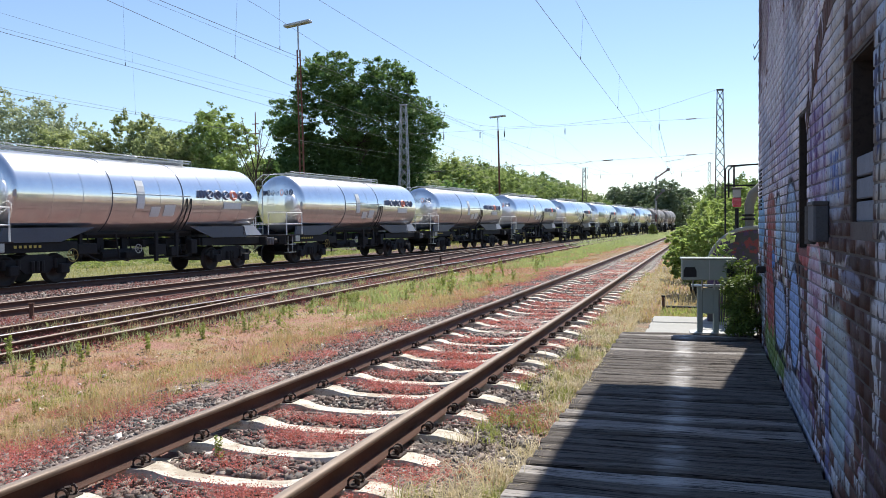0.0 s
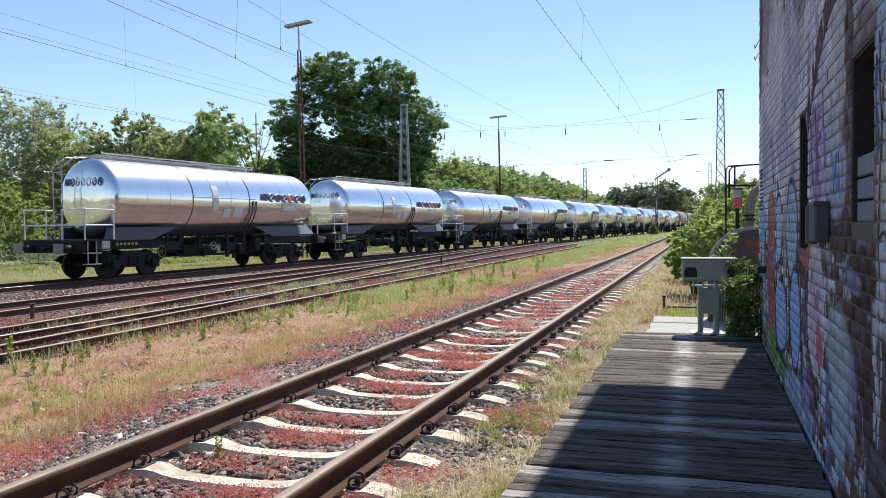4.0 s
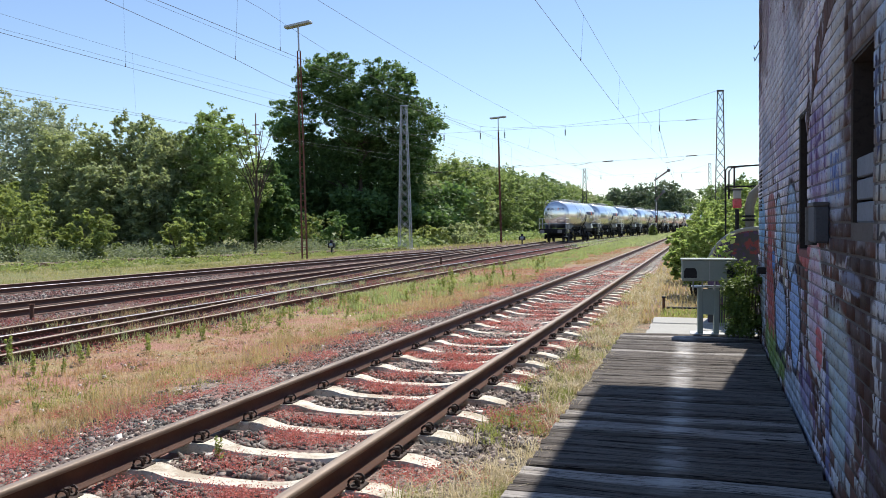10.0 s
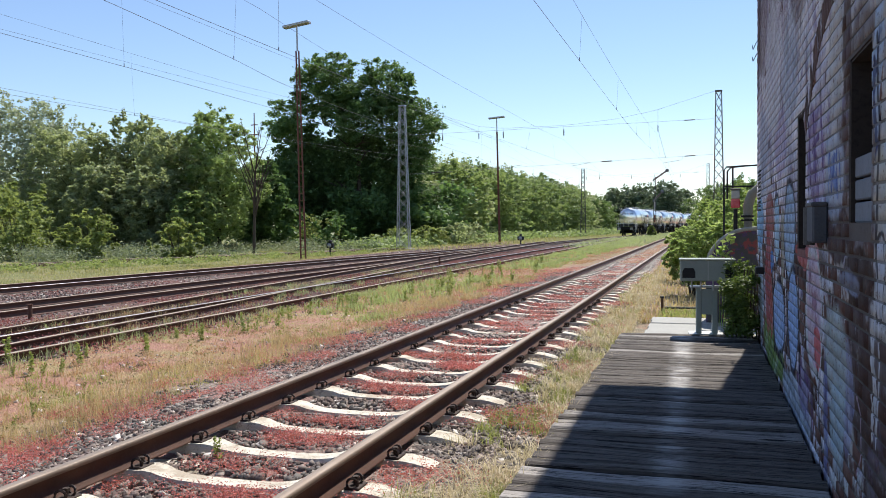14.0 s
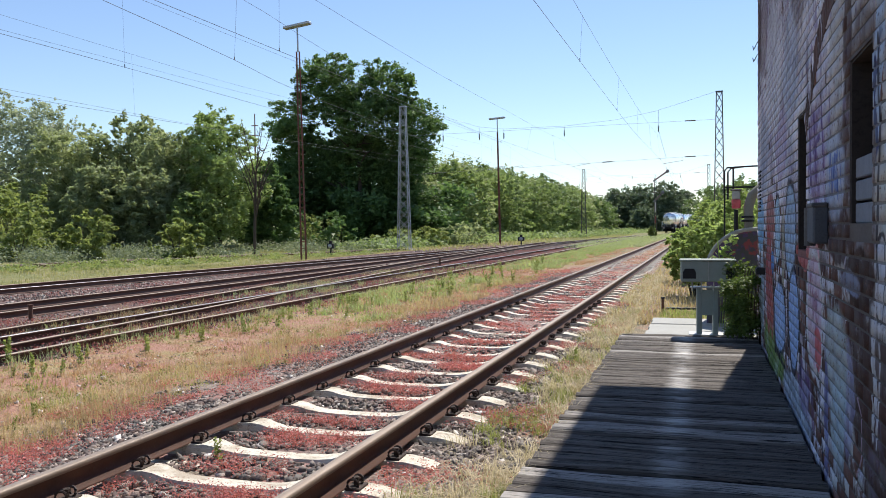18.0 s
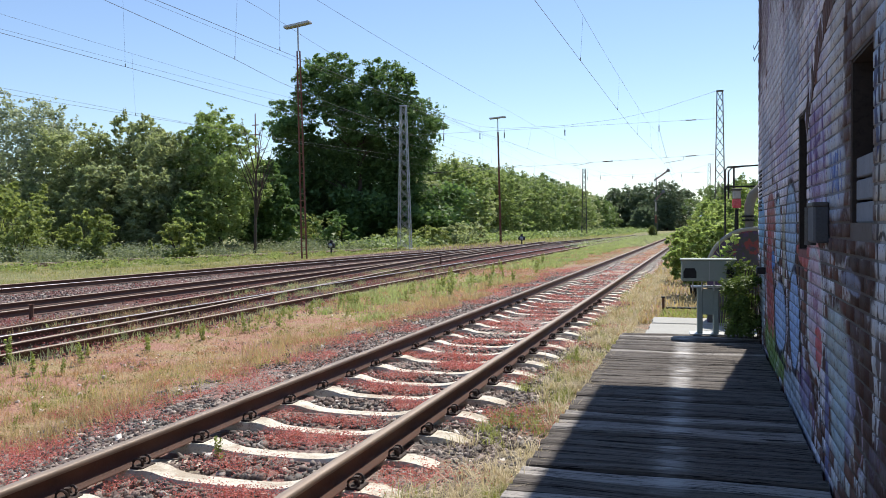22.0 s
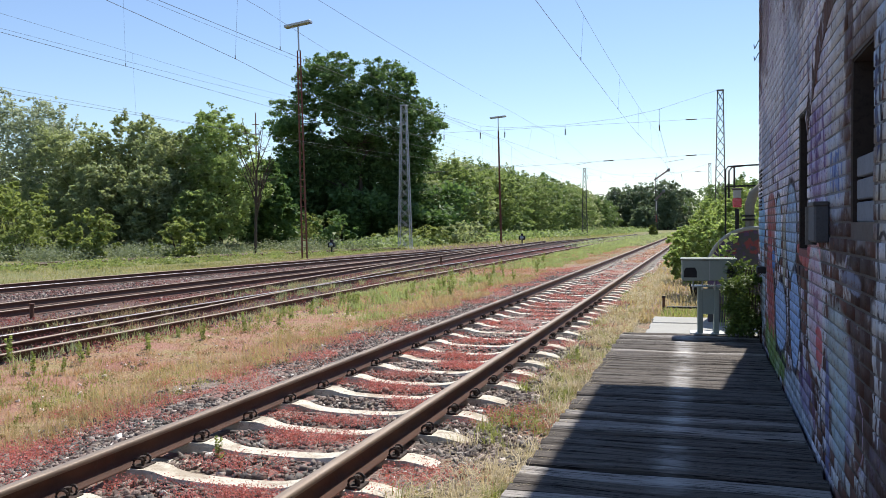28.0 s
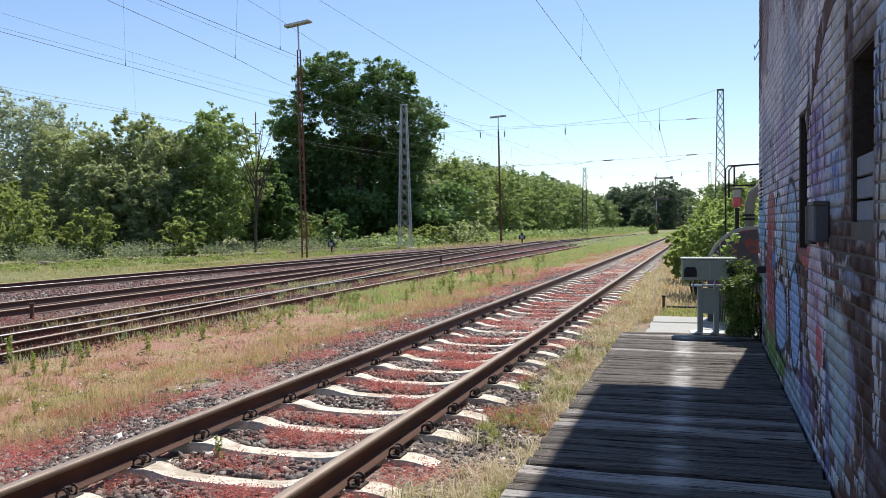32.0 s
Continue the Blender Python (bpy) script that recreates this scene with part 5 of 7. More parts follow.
def build_trees():
    # two tall domes with a notch between them, on a broad skirt
    tree("oak_tree", "tall dark green oak with a broad dense crown", (-35.7, 88.1), 22.0, 9.0, M["oak"], 175000, 0.17, 11, 0.10, 60, 0.3, turn=22.0, form=(
        (-3.3, 18.3, 4.0, 3.8, 4.0, 96), (3.6, 17.8, 3.3, 3.5, 4.0, 76), (-7.7, 14.0, 2.9, 3.4, 4.0, 56), (7.2, 13.7, 2.6, 3.5, 4.0, 58), (0.3, 14.2, 5.0, 3.6, 5.0, 100),
        (-5.4, 9.6, 4.4, 3.4, 3.5, 96), (4.8, 9.4, 4.2, 3.4, 3.5, 90), (0.0, 9.4, 4.4, 3.4, 3.5, 90), (-5.8, 4.0, 4.8, 3.8, 3.5, 76), (0.0, 3.8, 4.8, 3.6, 3.5, 70), (5.4, 4.2, 4.4, 3.6, 3.5, 66)))
    tree("tree", "pale grey-green tree with open feathery crown", (-54.5, 57.7), 13.7, 5.4, M["willow"], 20000, 0.15, 12, 0.22, 46, 0.35)
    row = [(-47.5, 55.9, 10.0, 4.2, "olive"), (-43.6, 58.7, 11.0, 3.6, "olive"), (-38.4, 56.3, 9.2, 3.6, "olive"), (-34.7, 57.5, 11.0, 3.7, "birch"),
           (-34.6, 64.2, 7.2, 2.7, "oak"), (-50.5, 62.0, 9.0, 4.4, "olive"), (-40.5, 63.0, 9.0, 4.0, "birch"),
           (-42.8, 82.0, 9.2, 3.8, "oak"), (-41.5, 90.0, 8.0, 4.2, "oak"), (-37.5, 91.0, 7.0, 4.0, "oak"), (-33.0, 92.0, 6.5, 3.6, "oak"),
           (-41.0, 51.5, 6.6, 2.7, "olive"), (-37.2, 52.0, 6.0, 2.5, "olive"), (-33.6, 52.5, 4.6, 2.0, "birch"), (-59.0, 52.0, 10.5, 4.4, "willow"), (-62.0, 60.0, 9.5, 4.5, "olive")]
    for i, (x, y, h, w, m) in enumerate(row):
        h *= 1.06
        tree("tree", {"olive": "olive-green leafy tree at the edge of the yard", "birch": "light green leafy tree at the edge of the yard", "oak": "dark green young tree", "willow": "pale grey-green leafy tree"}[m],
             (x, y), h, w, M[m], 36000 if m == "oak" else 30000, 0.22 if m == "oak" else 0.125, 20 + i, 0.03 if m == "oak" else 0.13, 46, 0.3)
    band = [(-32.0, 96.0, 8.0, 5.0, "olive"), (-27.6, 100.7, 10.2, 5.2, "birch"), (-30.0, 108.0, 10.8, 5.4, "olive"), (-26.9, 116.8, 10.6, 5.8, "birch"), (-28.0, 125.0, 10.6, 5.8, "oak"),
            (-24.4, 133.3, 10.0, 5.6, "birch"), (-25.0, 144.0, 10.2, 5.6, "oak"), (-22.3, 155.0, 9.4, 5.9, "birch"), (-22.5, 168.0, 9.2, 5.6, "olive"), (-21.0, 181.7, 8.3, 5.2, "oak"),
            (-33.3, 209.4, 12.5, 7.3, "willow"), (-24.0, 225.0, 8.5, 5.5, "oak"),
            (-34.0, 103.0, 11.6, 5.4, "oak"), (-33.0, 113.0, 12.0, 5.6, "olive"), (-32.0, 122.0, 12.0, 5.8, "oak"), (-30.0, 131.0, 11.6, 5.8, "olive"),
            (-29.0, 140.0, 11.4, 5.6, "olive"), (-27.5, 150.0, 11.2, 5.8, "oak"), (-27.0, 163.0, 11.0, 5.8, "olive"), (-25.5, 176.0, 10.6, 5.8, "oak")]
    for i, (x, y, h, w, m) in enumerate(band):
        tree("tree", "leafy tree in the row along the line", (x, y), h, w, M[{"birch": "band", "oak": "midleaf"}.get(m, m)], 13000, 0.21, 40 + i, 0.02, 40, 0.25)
    for i, (x, y, h, w) in enumerate([(-20.4, 239.7, 13.0, 6.4), (-13.1, 236.8, 13.2, 6.4), (-6.4, 223.2, 13.0, 5.4), (-16.5, 246, 12.2, 6.5), (-3.0, 240.0, 11.5, 5.5), (-9.4, 228.0, 9.5, 5.0), (-11.5, 215.0, 6.0, 4.0)]):
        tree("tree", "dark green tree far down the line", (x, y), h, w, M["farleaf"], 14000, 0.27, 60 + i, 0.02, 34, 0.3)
    for i, (x, y, h, w) in enumerate([(4.6, 165.0, 9.0, 4.6), (4.5, 120.0, 7.0, 4.0), (6.5, 70.0, 5.4, 3.4)]):
        tree("tree", "olive-green tree beyond the bushes", (x, y), h, w, M["midleaf"], 14000, 0.12, 70 + i, 0.02, 24, 0.3)
    shr = [(-39.0, 41.3, 4.4, 2.3, "birch"), (-33.7, 41.8, 3.4, 1.7, "birch"), (-28.6, 43.7, 2.6, 1.6, "birch"), (-42.5, 45.0, 5.4, 2.6, "birch"), (-46.0, 46.0, 6.0, 2.8, "birch"), (-36.5, 43.5, 2.0, 1.6, "birch"),
           (-27.5, 63.9, 3.3, 2.0, "oak"), (-22.8, 75.8, 1.8, 2.2, "birch"), (-21.1, 81.6, 2.3, 3.0, "olive"), (-25.0, 74.0, 1.6, 2.4, "birch"), (-35.6, 69.7, 3.6, 2.6, "oak"), (-4.3, 122.0, 1.5, 0.6, "birch"), (-32.5, 70.0, 3.0, 2.4, "birch")]
    for i, (x, y, h, w, m) in enumerate(shr):
        tree("shrub", "bright green leafy shrub by the yard", (x, y), h, w, M["shrub" if m == "birch" else m], 3600, 0.13, 80 + i, 0.05, 7, 0.2, False)


build_trees()


def bare_tree():
    """A dead tree: fine bare branches that fork twice."""
    t = empty("dead_tree", pose(-27.9, 51.5, -0.33))
    tagged(t, "bare dead tree with fine grey branches", "tree")
    pr = random.Random(33)
    bm = bmesh.new()
    rod(bm, (0, 0, 0), (0.2, 0, 6.0), 0.12, 0.08, 7)
    part("trunk", bm, M["bark"], t)
    for k in range(15):
        bm = bmesh.new()
        a = pr.uniform(0, 6.28)
        p = Vector((0.2, 0, pr.uniform(2.6, 6.0)))
        d = Vector((math.cos(a) * 0.42, math.sin(a) * 0.42, 1.0)).normalized() * pr.uniform(2.6, 4.4)
        rod(bm, p, p + d * 0.5, 0.05, 0.03, 5)
        rod(bm, p + d * 0.5, p + d, 0.03, 0.012, 5)
        for q in range(5):
            o = p + d * pr.uniform(0.35, 0.9)
            e = Vector((pr.uniform(-1, 1), pr.uniform(-1, 1), pr.uniform(0.2, 1.2))).normalized() * pr.uniform(0.8, 1.6)
            rod(bm, o, o + e, 0.018, 0.006, 4)
        part("branch", bm, M["bark"], t)


bare_tree()


def undergrowth():
    """Grey-green brambles and tall grass in front of the trees."""
    rng = np.random.default_rng(91)
    cl = []
    for k in range(620):
        x = rng.uniform(-62, -22.5)
        y = rng.uniform(33, 60) if x < -30 else rng.uniform(36, 66)
        if y < 34 + (x + 62) * 0.06 or x > np.interp(y, [20, 31.3, 41.3, 52, 62], [-33.1, -31.5, -29.1, -24.9, -21.7]) - 1.2:
            continue
        h = rng.uniform(0.3, 0.75)
        cl.append((x, y, h * 0.5 - 0.3, rng.uniform(0.6, 1.3), rng.uniform(0.6, 1.3), h))
    p = clump_points(cl, 90000, rng, 0.3)
    p[:, 2] = np.maximum(p[:, 2], -0.3)
    v, f = leaf_quads(p, 0.075, rng)
    tagged(from_np("undergrowth", v, f, M["bramble"]), "grey-green brambles and nettles before the trees", "undergrowth", kind="stuff")
    cl = []
    for k in range(420):
        y = rng.uniform(62, 215)
        x = np.interp(y, [62, 100, 215], [-24.5, -21.5, -15.0]) + rng.uniform(-2.5, 1.5) + (rng.uniform(0, 5.5) if y > 118 and rng.uniform() < 0.6 else 0.0)
        cl.append((x, y, -0.1, rng.uniform(0.8, 1.6), rng.uniform(1, 2.5), rng.uniform(0.3, 1.0)))
    p = clump_points(cl, 36000, rng, 0.3)
    p[:, 2] = np.maximum(p[:, 2], -0.3)
    v, f = leaf_quads(p, 0.2, rng)
    tagged(from_np("undergrowth", v, f, M["band"]), "green brambles along the foot of the tree row", "undergrowth", kind="stuff")


undergrowth()


def low_herbs():
    rng = np.random.default_rng(93)
    cl = []
    for k in range(170):
        y = rng.uniform(24, 62)
        x = np.interp(y, [20, 31.3, 41.3, 52, 62], [-31.0, -29.4, -27.0, -22.9, -20.0]) + rng.uniform(-1.0, 4.5)
        if x > -20.0:
            continue
        h = rng.uniform(0.08, 0.3)
        cl.append((x, y, h * 0.5 - 0.34, rng.uniform(0.2, 0.7), rng.uniform(0.2, 0.7), h))
    p = clump_points(cl, 16000, rng, 0.2)
    p[:, 2] = np.maximum(p[:, 2], -0.33)
    v, f = leaf_quads(p, 0.055, rng)
    tagged(from_np("low_herbs", v, f, M["shrub"]), "low green herbs beside the overgrown rail", "plants", kind="stuff")


low_herbs()


def back_woods():
    """The dense wood behind the front row, and the far woods that close the horizon."""
    rng = np.random.default_rng(95)
    cl = []
    for k in range(150):
        x = rng.uniform(-80, -24)
        y = 68 + (x + 80) * 0.35 + rng.uniform(0, 10)
        cl.append((x, y, rng.uniform(0.5, 6.0), rng.uniform(1.2, 2.4), rng.uniform(1.2, 2.4), rng.uniform(1.0, 2.0)))
    for k in range(60):
        y = rng.uniform(95, 230)
        cl.append((np.interp(y, [95, 150, 230], [-37, -31, -29]) + rng.uniform(-3, 1), y, rng.uniform(0.5, 4.5), 2.2, 2.4, 1.8))
    v, f = leaf_quads(clump_points(cl, 42000, rng, 0.1), 0.26, rng)
    tagged(from_np("back_woods", v, f, M["oak"]), "dense dark wood behind the front row of trees", "woods", kind="stuff")
    cl = []
    for k in range(420):
        a = rng.uniform(0, 2 * math.pi)
        r = rng.uniform(300, 380)
        cl.append((r * math.cos(a), 60 + r * math.sin(a), rng.uniform(0, 6), rng.uniform(5, 9), rng.uniform(5, 9), rng.uniform(4, 7)))
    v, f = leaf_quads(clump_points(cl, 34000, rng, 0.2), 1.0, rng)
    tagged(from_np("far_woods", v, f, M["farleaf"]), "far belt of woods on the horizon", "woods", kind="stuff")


back_woods()

# ---------------------------------------------------------------- overhead line
PORTAL_Y = (63.0, 126.0)


def lattice(name, label, x, y, h, w0, w1, mat, depth=0.55):
    t = empty(name, pose(x, y, gz(x)))
    tagged(t, label, "mast", group="overhead line masts")
    bays = max(8, int(h / 0.8))

    def corner(k, sx, sy):
        f = k / bays
        return Vector((sx * (w0 + (w1 - w0) * f) / 2, sy * depth * (1 - 0.45 * f) / 2, h * f))
    for sx in (-1, 1):
        for sy in (-1, 1):
            bm = bmesh.new()
            rod(bm, corner(0, sx, sy), corner(bays, sx, sy), 0.045, 0.038, 4)
            part("corner_post", bm, mat, t)
    for side in range(4):
        a, b = [((-1, -1), (1, -1)), ((1, -1), (1, 1)), ((1, 1), (-1, 1)), ((-1, 1), (-1, -1))][side]
        for k in range(bays):
            for p, q in ((a, b), (b, a)):
                bm = bmesh.new()
                rod(bm, corner(k, *p), corner(k + 1, *q), 0.018, seg=4)
                part("lacing_bar", bm, mat, t)
    bm = bmesh.new()
    box(bm, (-w1 / 2 - 0.05, -0.2, h), (w1 / 2 + 0.05, 0.2, h + 0.08))
    part("cap", bm, mat, t)
    bm = bmesh.new()
    box(bm, (-w0 / 2 - 0.3, -0.5, -0.4), (w0 / 2 + 0.3, 0.5, 0.12), 0.03)
    part("footing", bm, M["concrete"], t)
    return t


lattice("lattice_mast", "grey steel lattice mast before the oak", -20.7, 63.0, 11.8, 1.05, 0.45, M["galv"])
lattice("lattice_mast", "dark steel lattice mast behind the bushes", 3.95, 63.0, 11.3, 0.8, 0.4, M["mastdark"])
lattice("lattice_mast", "distant steel lattice mast", -14.7, 126.0, 10.4, 0.8, 0.4, M["mastdark"])
lattice("lattice_mast", "distant steel lattice mast", 3.6, 126.0, 10.4, 0.6, 0.35, M["mastdark"])


def wire(name, label, pts, r, parent=None):
    bm = bmesh.new()
    tube(bm, pts, r, 5)
    ob = part(name, bm, M["wire"], parent)
    if parent is None:
        tagged(ob, label, "overhead wire")
    return ob


def messenger_z(y, low=6.95):
    """Height of the carrying wire, sagging between supports."""
    if y < 63.0:
        return low + (8.17 - low) * ((y - 24.0) / 39.0) ** 2
    return 6.95 + 1.22 * ((y - 94.5) / 31.5) ** 2


def contact_z(y):
    return 5.8 + 0.32 * ease(y, 30.0, 63.0) - 0.2 * ease(y, 63.0, 126.0)


def catenary(xc, xm, seed, y1=126.0, low=6.95, raked=()):
    """xc, xm: ((y, x), ...) of the contact wire and of the carrying wire; raked: feet and heads of leaning droppers."""
    fc = lambda y: float(np.interp(y, *zip(*xc)))
    fm = lambda y: float(np.interp(y, *zip(*xm)))
    t = empty("overhead_line")
    tagged(t, "contact wire hung by droppers from a sagging carrying wire", "overhead wire", group="overhead lines")
    ys = list(np.arange(-30, y1 + 0.1, 3.0))
    bm = bmesh.new()
    tube(bm, [(fc(y), y, contact_z(y)) for y in ys], 0.0058, 5)
    part("contact_wire", bm, M["wire"], t)
    bm = bmesh.new()
    tube(bm, [(fm(y), y, messenger_z(y, low)) for y in ys], 0.0045, 5)
    part("carrying_wire", bm, M["wire"], t)
    y = -26.0 + seed
    while y < y1:
        if abs(fc(y) - fm(y)) < 0.3:
            bm = bmesh.new()
            rod(bm, (fc(y), y, contact_z(y)), (fm(y), y, messenger_z(y, low)), 0.0028, seg=4)
            rod(bm, (fc(y), y, contact_z(y) - 0.01), (fc(y), y, contact_z(y) + 0.08), 0.012, seg=5)
            part("dropper", bm, M["wire"], t)
        y += 9.5
    for a, b in raked:
        bm = bmesh.new()
        rod(bm, (fc(a), a, contact_z(a)), (fm(b), b, messenger_z(b, low)), 0.0028, seg=4)
        rod(bm, (fc(a), a, contact_z(a) - 0.01), (fc(a), a, contact_z(a) + 0.08), 0.012, seg=5)
        part("dropper", bm, M["wire"], t)
    return t


catenary(((-30, -0.2), (40, -0.2), (63, 0.02), (126, -0.2)), ((-30, -0.13), (34, -0.13), (63, -0.27), (126, -0.1)), 9.2)
catenary(((-30, -6.84), (63, -6.8), (126, -6.7)), ((-30, -5.9), (18, -5.95), (40, -6.2), (63, -7.4), (126, -6.6)), 5.6, raked=((17.45, 15.9),))
catenary(((-30, -11.5), (18, -11.54), (25, -11.7), (63, -12.2), (126, -12.0)), ((-30, -11.5), (30, -11.6), (63, -12.2), (126, -12.0)), 5.8, 126.0, 7.75)
catenary(((-30, -17.9), (20, -17.88), (29, -17.0), (63, -13.6), (126, -8.2)), ((-30, -17.4), (20, -17.4), (32, -17.5), (63, -14.2), (126, -8.3)), 4.0, 126.0, 8.1)
catenary(((-30, -6.5), (12.5, -7.67), (18, -8.38), (22, -9.07), (29, -9.6), (63, -12.1)), ((-30, -6.5), (17, -7.5), (20, -7.83), (23, -8.2), (40, -9.6), (63, -12.3)), 6.6, 63.0, raked=((17.97, 16.7),))
wire("feeder_wire", "single feeder wire over the yard", [(-17.6, -20.0, 7.6), (-17.25, 19.0, 7.6), (-16.85, 28.7, 7.6), (-16.0, 63.0, 8.0)], 0.0045)
wire("feeder_wire", "single feeder wire over the yard", [(-20.2, -20.0, 6.3), (-19.4, 21.3, 6.3), (-19.2, 32.0, 6.3), (-18.4, 63.0, 6.4)], 0.005)


def headspan(y, xl, xr, top, k):
    """top: ((x, z), ...) of the sagging upper wire."""
    t = empty("headspan")
    tagged(t, "cross-span wires with insulators between two lattice masts", "cross-span", group="cross-spans")
    px, pz = zip(*top)
    up = lambda x: float(np.interp(x, px, pz))
    mid = lambda x: 9.05 + 0.008 * (x - xl)
    low = lambda x: 6.3 + 0.033 * (x + 6.75)
    xs = np.linspace(xl, xr, 41)
    for nm, fn in (("upper_span", up), ("middle_span", mid), ("lower_span", low)):
        bm = bmesh.new()
        tube(bm, [(x, y, fn(x)) for x in xs], 0.009, 5)
        part(nm, bm, M["wire"], t)
    for x, xc in ((-0.35, 0.02), (-7.4, -6.78), (-12.2, -12.1), (-14.2, -13.6), (-17.24, -15.6)):
        if not xl < x < xr:
            continue
        bm = bmesh.new()
        rod(bm, (x, y, up(x)), (x, y, 8.95), 0.009, seg=4)
        if x > -1.0:
            rod(bm, (x + 0.05, y, 8.5), (x + 0.55, y, low(x + 0.55)), 0.009, seg=4)
        part("hanger", bm, M["wire"], t)
        bm = bmesh.new()
        lathe(bm, [(0, 0.03)] + [(0.075 * i + d, r) for i in range(6) for d, r in ((0.01, 0.03), (0.035, 0.07), (0.055, 0.03))] + [(0.48, 0.025)], 8, 'Z', (x, y, 8.48))
        part("insulator", bm, M["porcelain"], t)
        bm = bmesh.new()
        tube(bm, [(xc, y, contact_z(y)), (xc + 1.38, y, contact_z(y) + 0.2), (xc + 1.38, y, low(xc + 1.38))], 0.016, 5)
        part("steady_arm", bm, M["wire"], t)
    for x in (1.55, -4.5, xl + 2.0):
        for fn in ((low, mid) if x > 0 else (low,)):
            bm = bmesh.new()
            rod(bm, (x, y, fn(x)), (x + 0.75, y, fn(x + 0.75)), 0.04, seg=8)
            part("insulator", bm, M["porcelain"], t)
    return t


headspan(63.0, -20.2, 3.8, ((-20.2, 11.2), (-17.24, 10.49), (-14.2, 9.5), (-12.2, 9.25), (-7.4, 9.26), (-3.5, 9.55), (-0.49, 10.07), (3.8, 11.29)), 0)
headspan(126.0, -14.5, 3.5, ((-14.5, 10.3), (-10.0, 9.0), (-5.5, 8.6), (-1.0, 9.0), (3.5, 10.3)), 1)


# ---------------------------------------------------------------- yard lamps
def lamp_mast(x, y, h, lean, label, tilt, size=1.7, slim=1.0):
    t = empty("lamp_mast", Matrix.Translation((x, y, gz(x))) @ Matrix.Rotation(radians(lean), 4, 'Y'))
    tagged(t, label, "lamp mast", group="yard lamp masts")
    bm = bmesh.new()
    for s in (-1, 1):
        rod(bm, (s * 0.16 * slim, 0, 0), (s * 0.09 * slim, 0, h * 0.9), 0.06, 0.05, 6)
    k = 0.3
    while k < h * 0.88:
        a = slim * (0.16 - 0.07 * k / h)
        rod(bm, (-a, 0, k), (a, 0, k), 0.02, seg=4)
        k += 0.4
    part("pole", bm, M["brown"], t, "rust-red twin pole")
    bm = bmesh.new()
    rod(bm, (0, 0, h * 0.9), (0, 0, h + 0.2), 0.05, seg=6)
    part("head_tube", bm, M["galv"], t)
    bm = bmesh.new()
    box(bm, (-size / 2, -0.22, -0.06), (size / 2, 0.22, 0.1), 0.03, Matrix.Translation((0, 0, h + 0.15)) @ Matrix.Rotation(radians(tilt), 4, 'Y'))
    part("lamp_head", bm, M["galv"], t, "long flat grey lamp head")
    return t


lamp_mast(-19.8, 43.5, 13.7, -0.9, "tall rusty yard lamp mast with a flat lamp head", -6)
lamp_mast(-17.3, 82.4, 12.9, -1.0, "distant yard lamp mast with a flat lamp head", -3, 1.7, 0.4)


# ---------------------------------------------------------------- semaphore
def semaphore():
    t = empty("semaphore_signal", pose(-3.9, 124.0, gz(-3.9)))
    tagged(t, "tall weathered semaphore signal with two grey arms on a lattice mast", "signal")
    bm = bmesh.new()
    for s in (-1, 1):
        rod(bm, (s * 0.19, 0, 0), (s * 0.10, 0, 8.6), 0.05, seg=5)
    for k in range(20):
        a, b = 0.19 - 0.0045 * k, 0.19 - 0.0045 * (k + 1)
        rod(bm, (-a if k % 2 else a, 0, 0.43 * k), (b if k % 2 else -b, 0, 0.43 * (k + 1)), 0.02, seg=4)
    part("mast", bm, M["mastdark"], t)
    bm = bmesh.new()
    box(bm, (-0.09, -0.09, 3.6), (0.09, -0.06, 5.0), 0.01)
    part("mast_board", bm, plain("dull_white", (0.45, 0.44, 0.42), 0.7), t, "white board on the mast")
    bm = bmesh.new()
    box(bm, (-0.09, -0.092, 1.9), (0.09, -0.062, 3.0), 0.01)
    part("mast_board", bm, plain("faded_red", (0.22, 0.06, 0.05), 0.7), t, "faded red board on the mast")
    bm = bmesh.new()
    rod(bm, (0, 0, 8.6), (0, 0, 9.1), 0.03, seg=5)
    box(bm, (-0.35, -0.1, 2.4), (0.35, 0.1, 2.5))
    part("finial", bm, M["mastdark"], t)
    arms = []
    for z, ln in ((8.3, 2.3), (5.3, 1.7)):
        bm = bmesh.new()
        for a, b in ((-0.35, ln - 0.3),):
            box(bm, (a, -0.02, -0.11), (b, 0.02, 0.11), 0.01)
        lathe(bm, [(-0.02, 0.01), (-0.02, 0.26), (0.02, 0.26), (0.02, 0.01)], 18, 'Y', (ln - 0.15, 0, 0))
        arm = part("arm", bm, plain("arm_grey", (0.20, 0.20, 0.21), 0.6), t, "weathered grey arm with a round tip")
        arm.location = (0, -0.16, z)
        bm = bmesh.new()
        box(bm, (0.0, -0.035, -0.05), (ln - 0.45, -0.022, 0.05))
        part("arm_stripe", bm, plain("faded_stripe", (0.20, 0.10, 0.10), 0.7), arm)
        arms.append(arm)
    return t, arms


SEMAPHORE, ARMS = semaphore()


def radio_mast():
    """A thin mast far behind the dead tree."""
    t = empty("radio_mast", pose(-86.1, 150.0, -0.6))
    tagged(t, "thin reddish mast far behind the trees", "mast")
    bm = bmesh.new()
    rod(bm, (0, 0, 0), (0, 0, 26.0), 0.26, 0.10, 6)
    part("pole", bm, M["brown"], t)
    for z in (17.5, 19.5, 21.5, 23.5):
        bm = bmesh.new()
        box(bm, (-0.75, -0.1, z), (0.75, 0.1, z + 0.18))
        part("cross_arm", bm, M["brown"], t)


radio_mast()

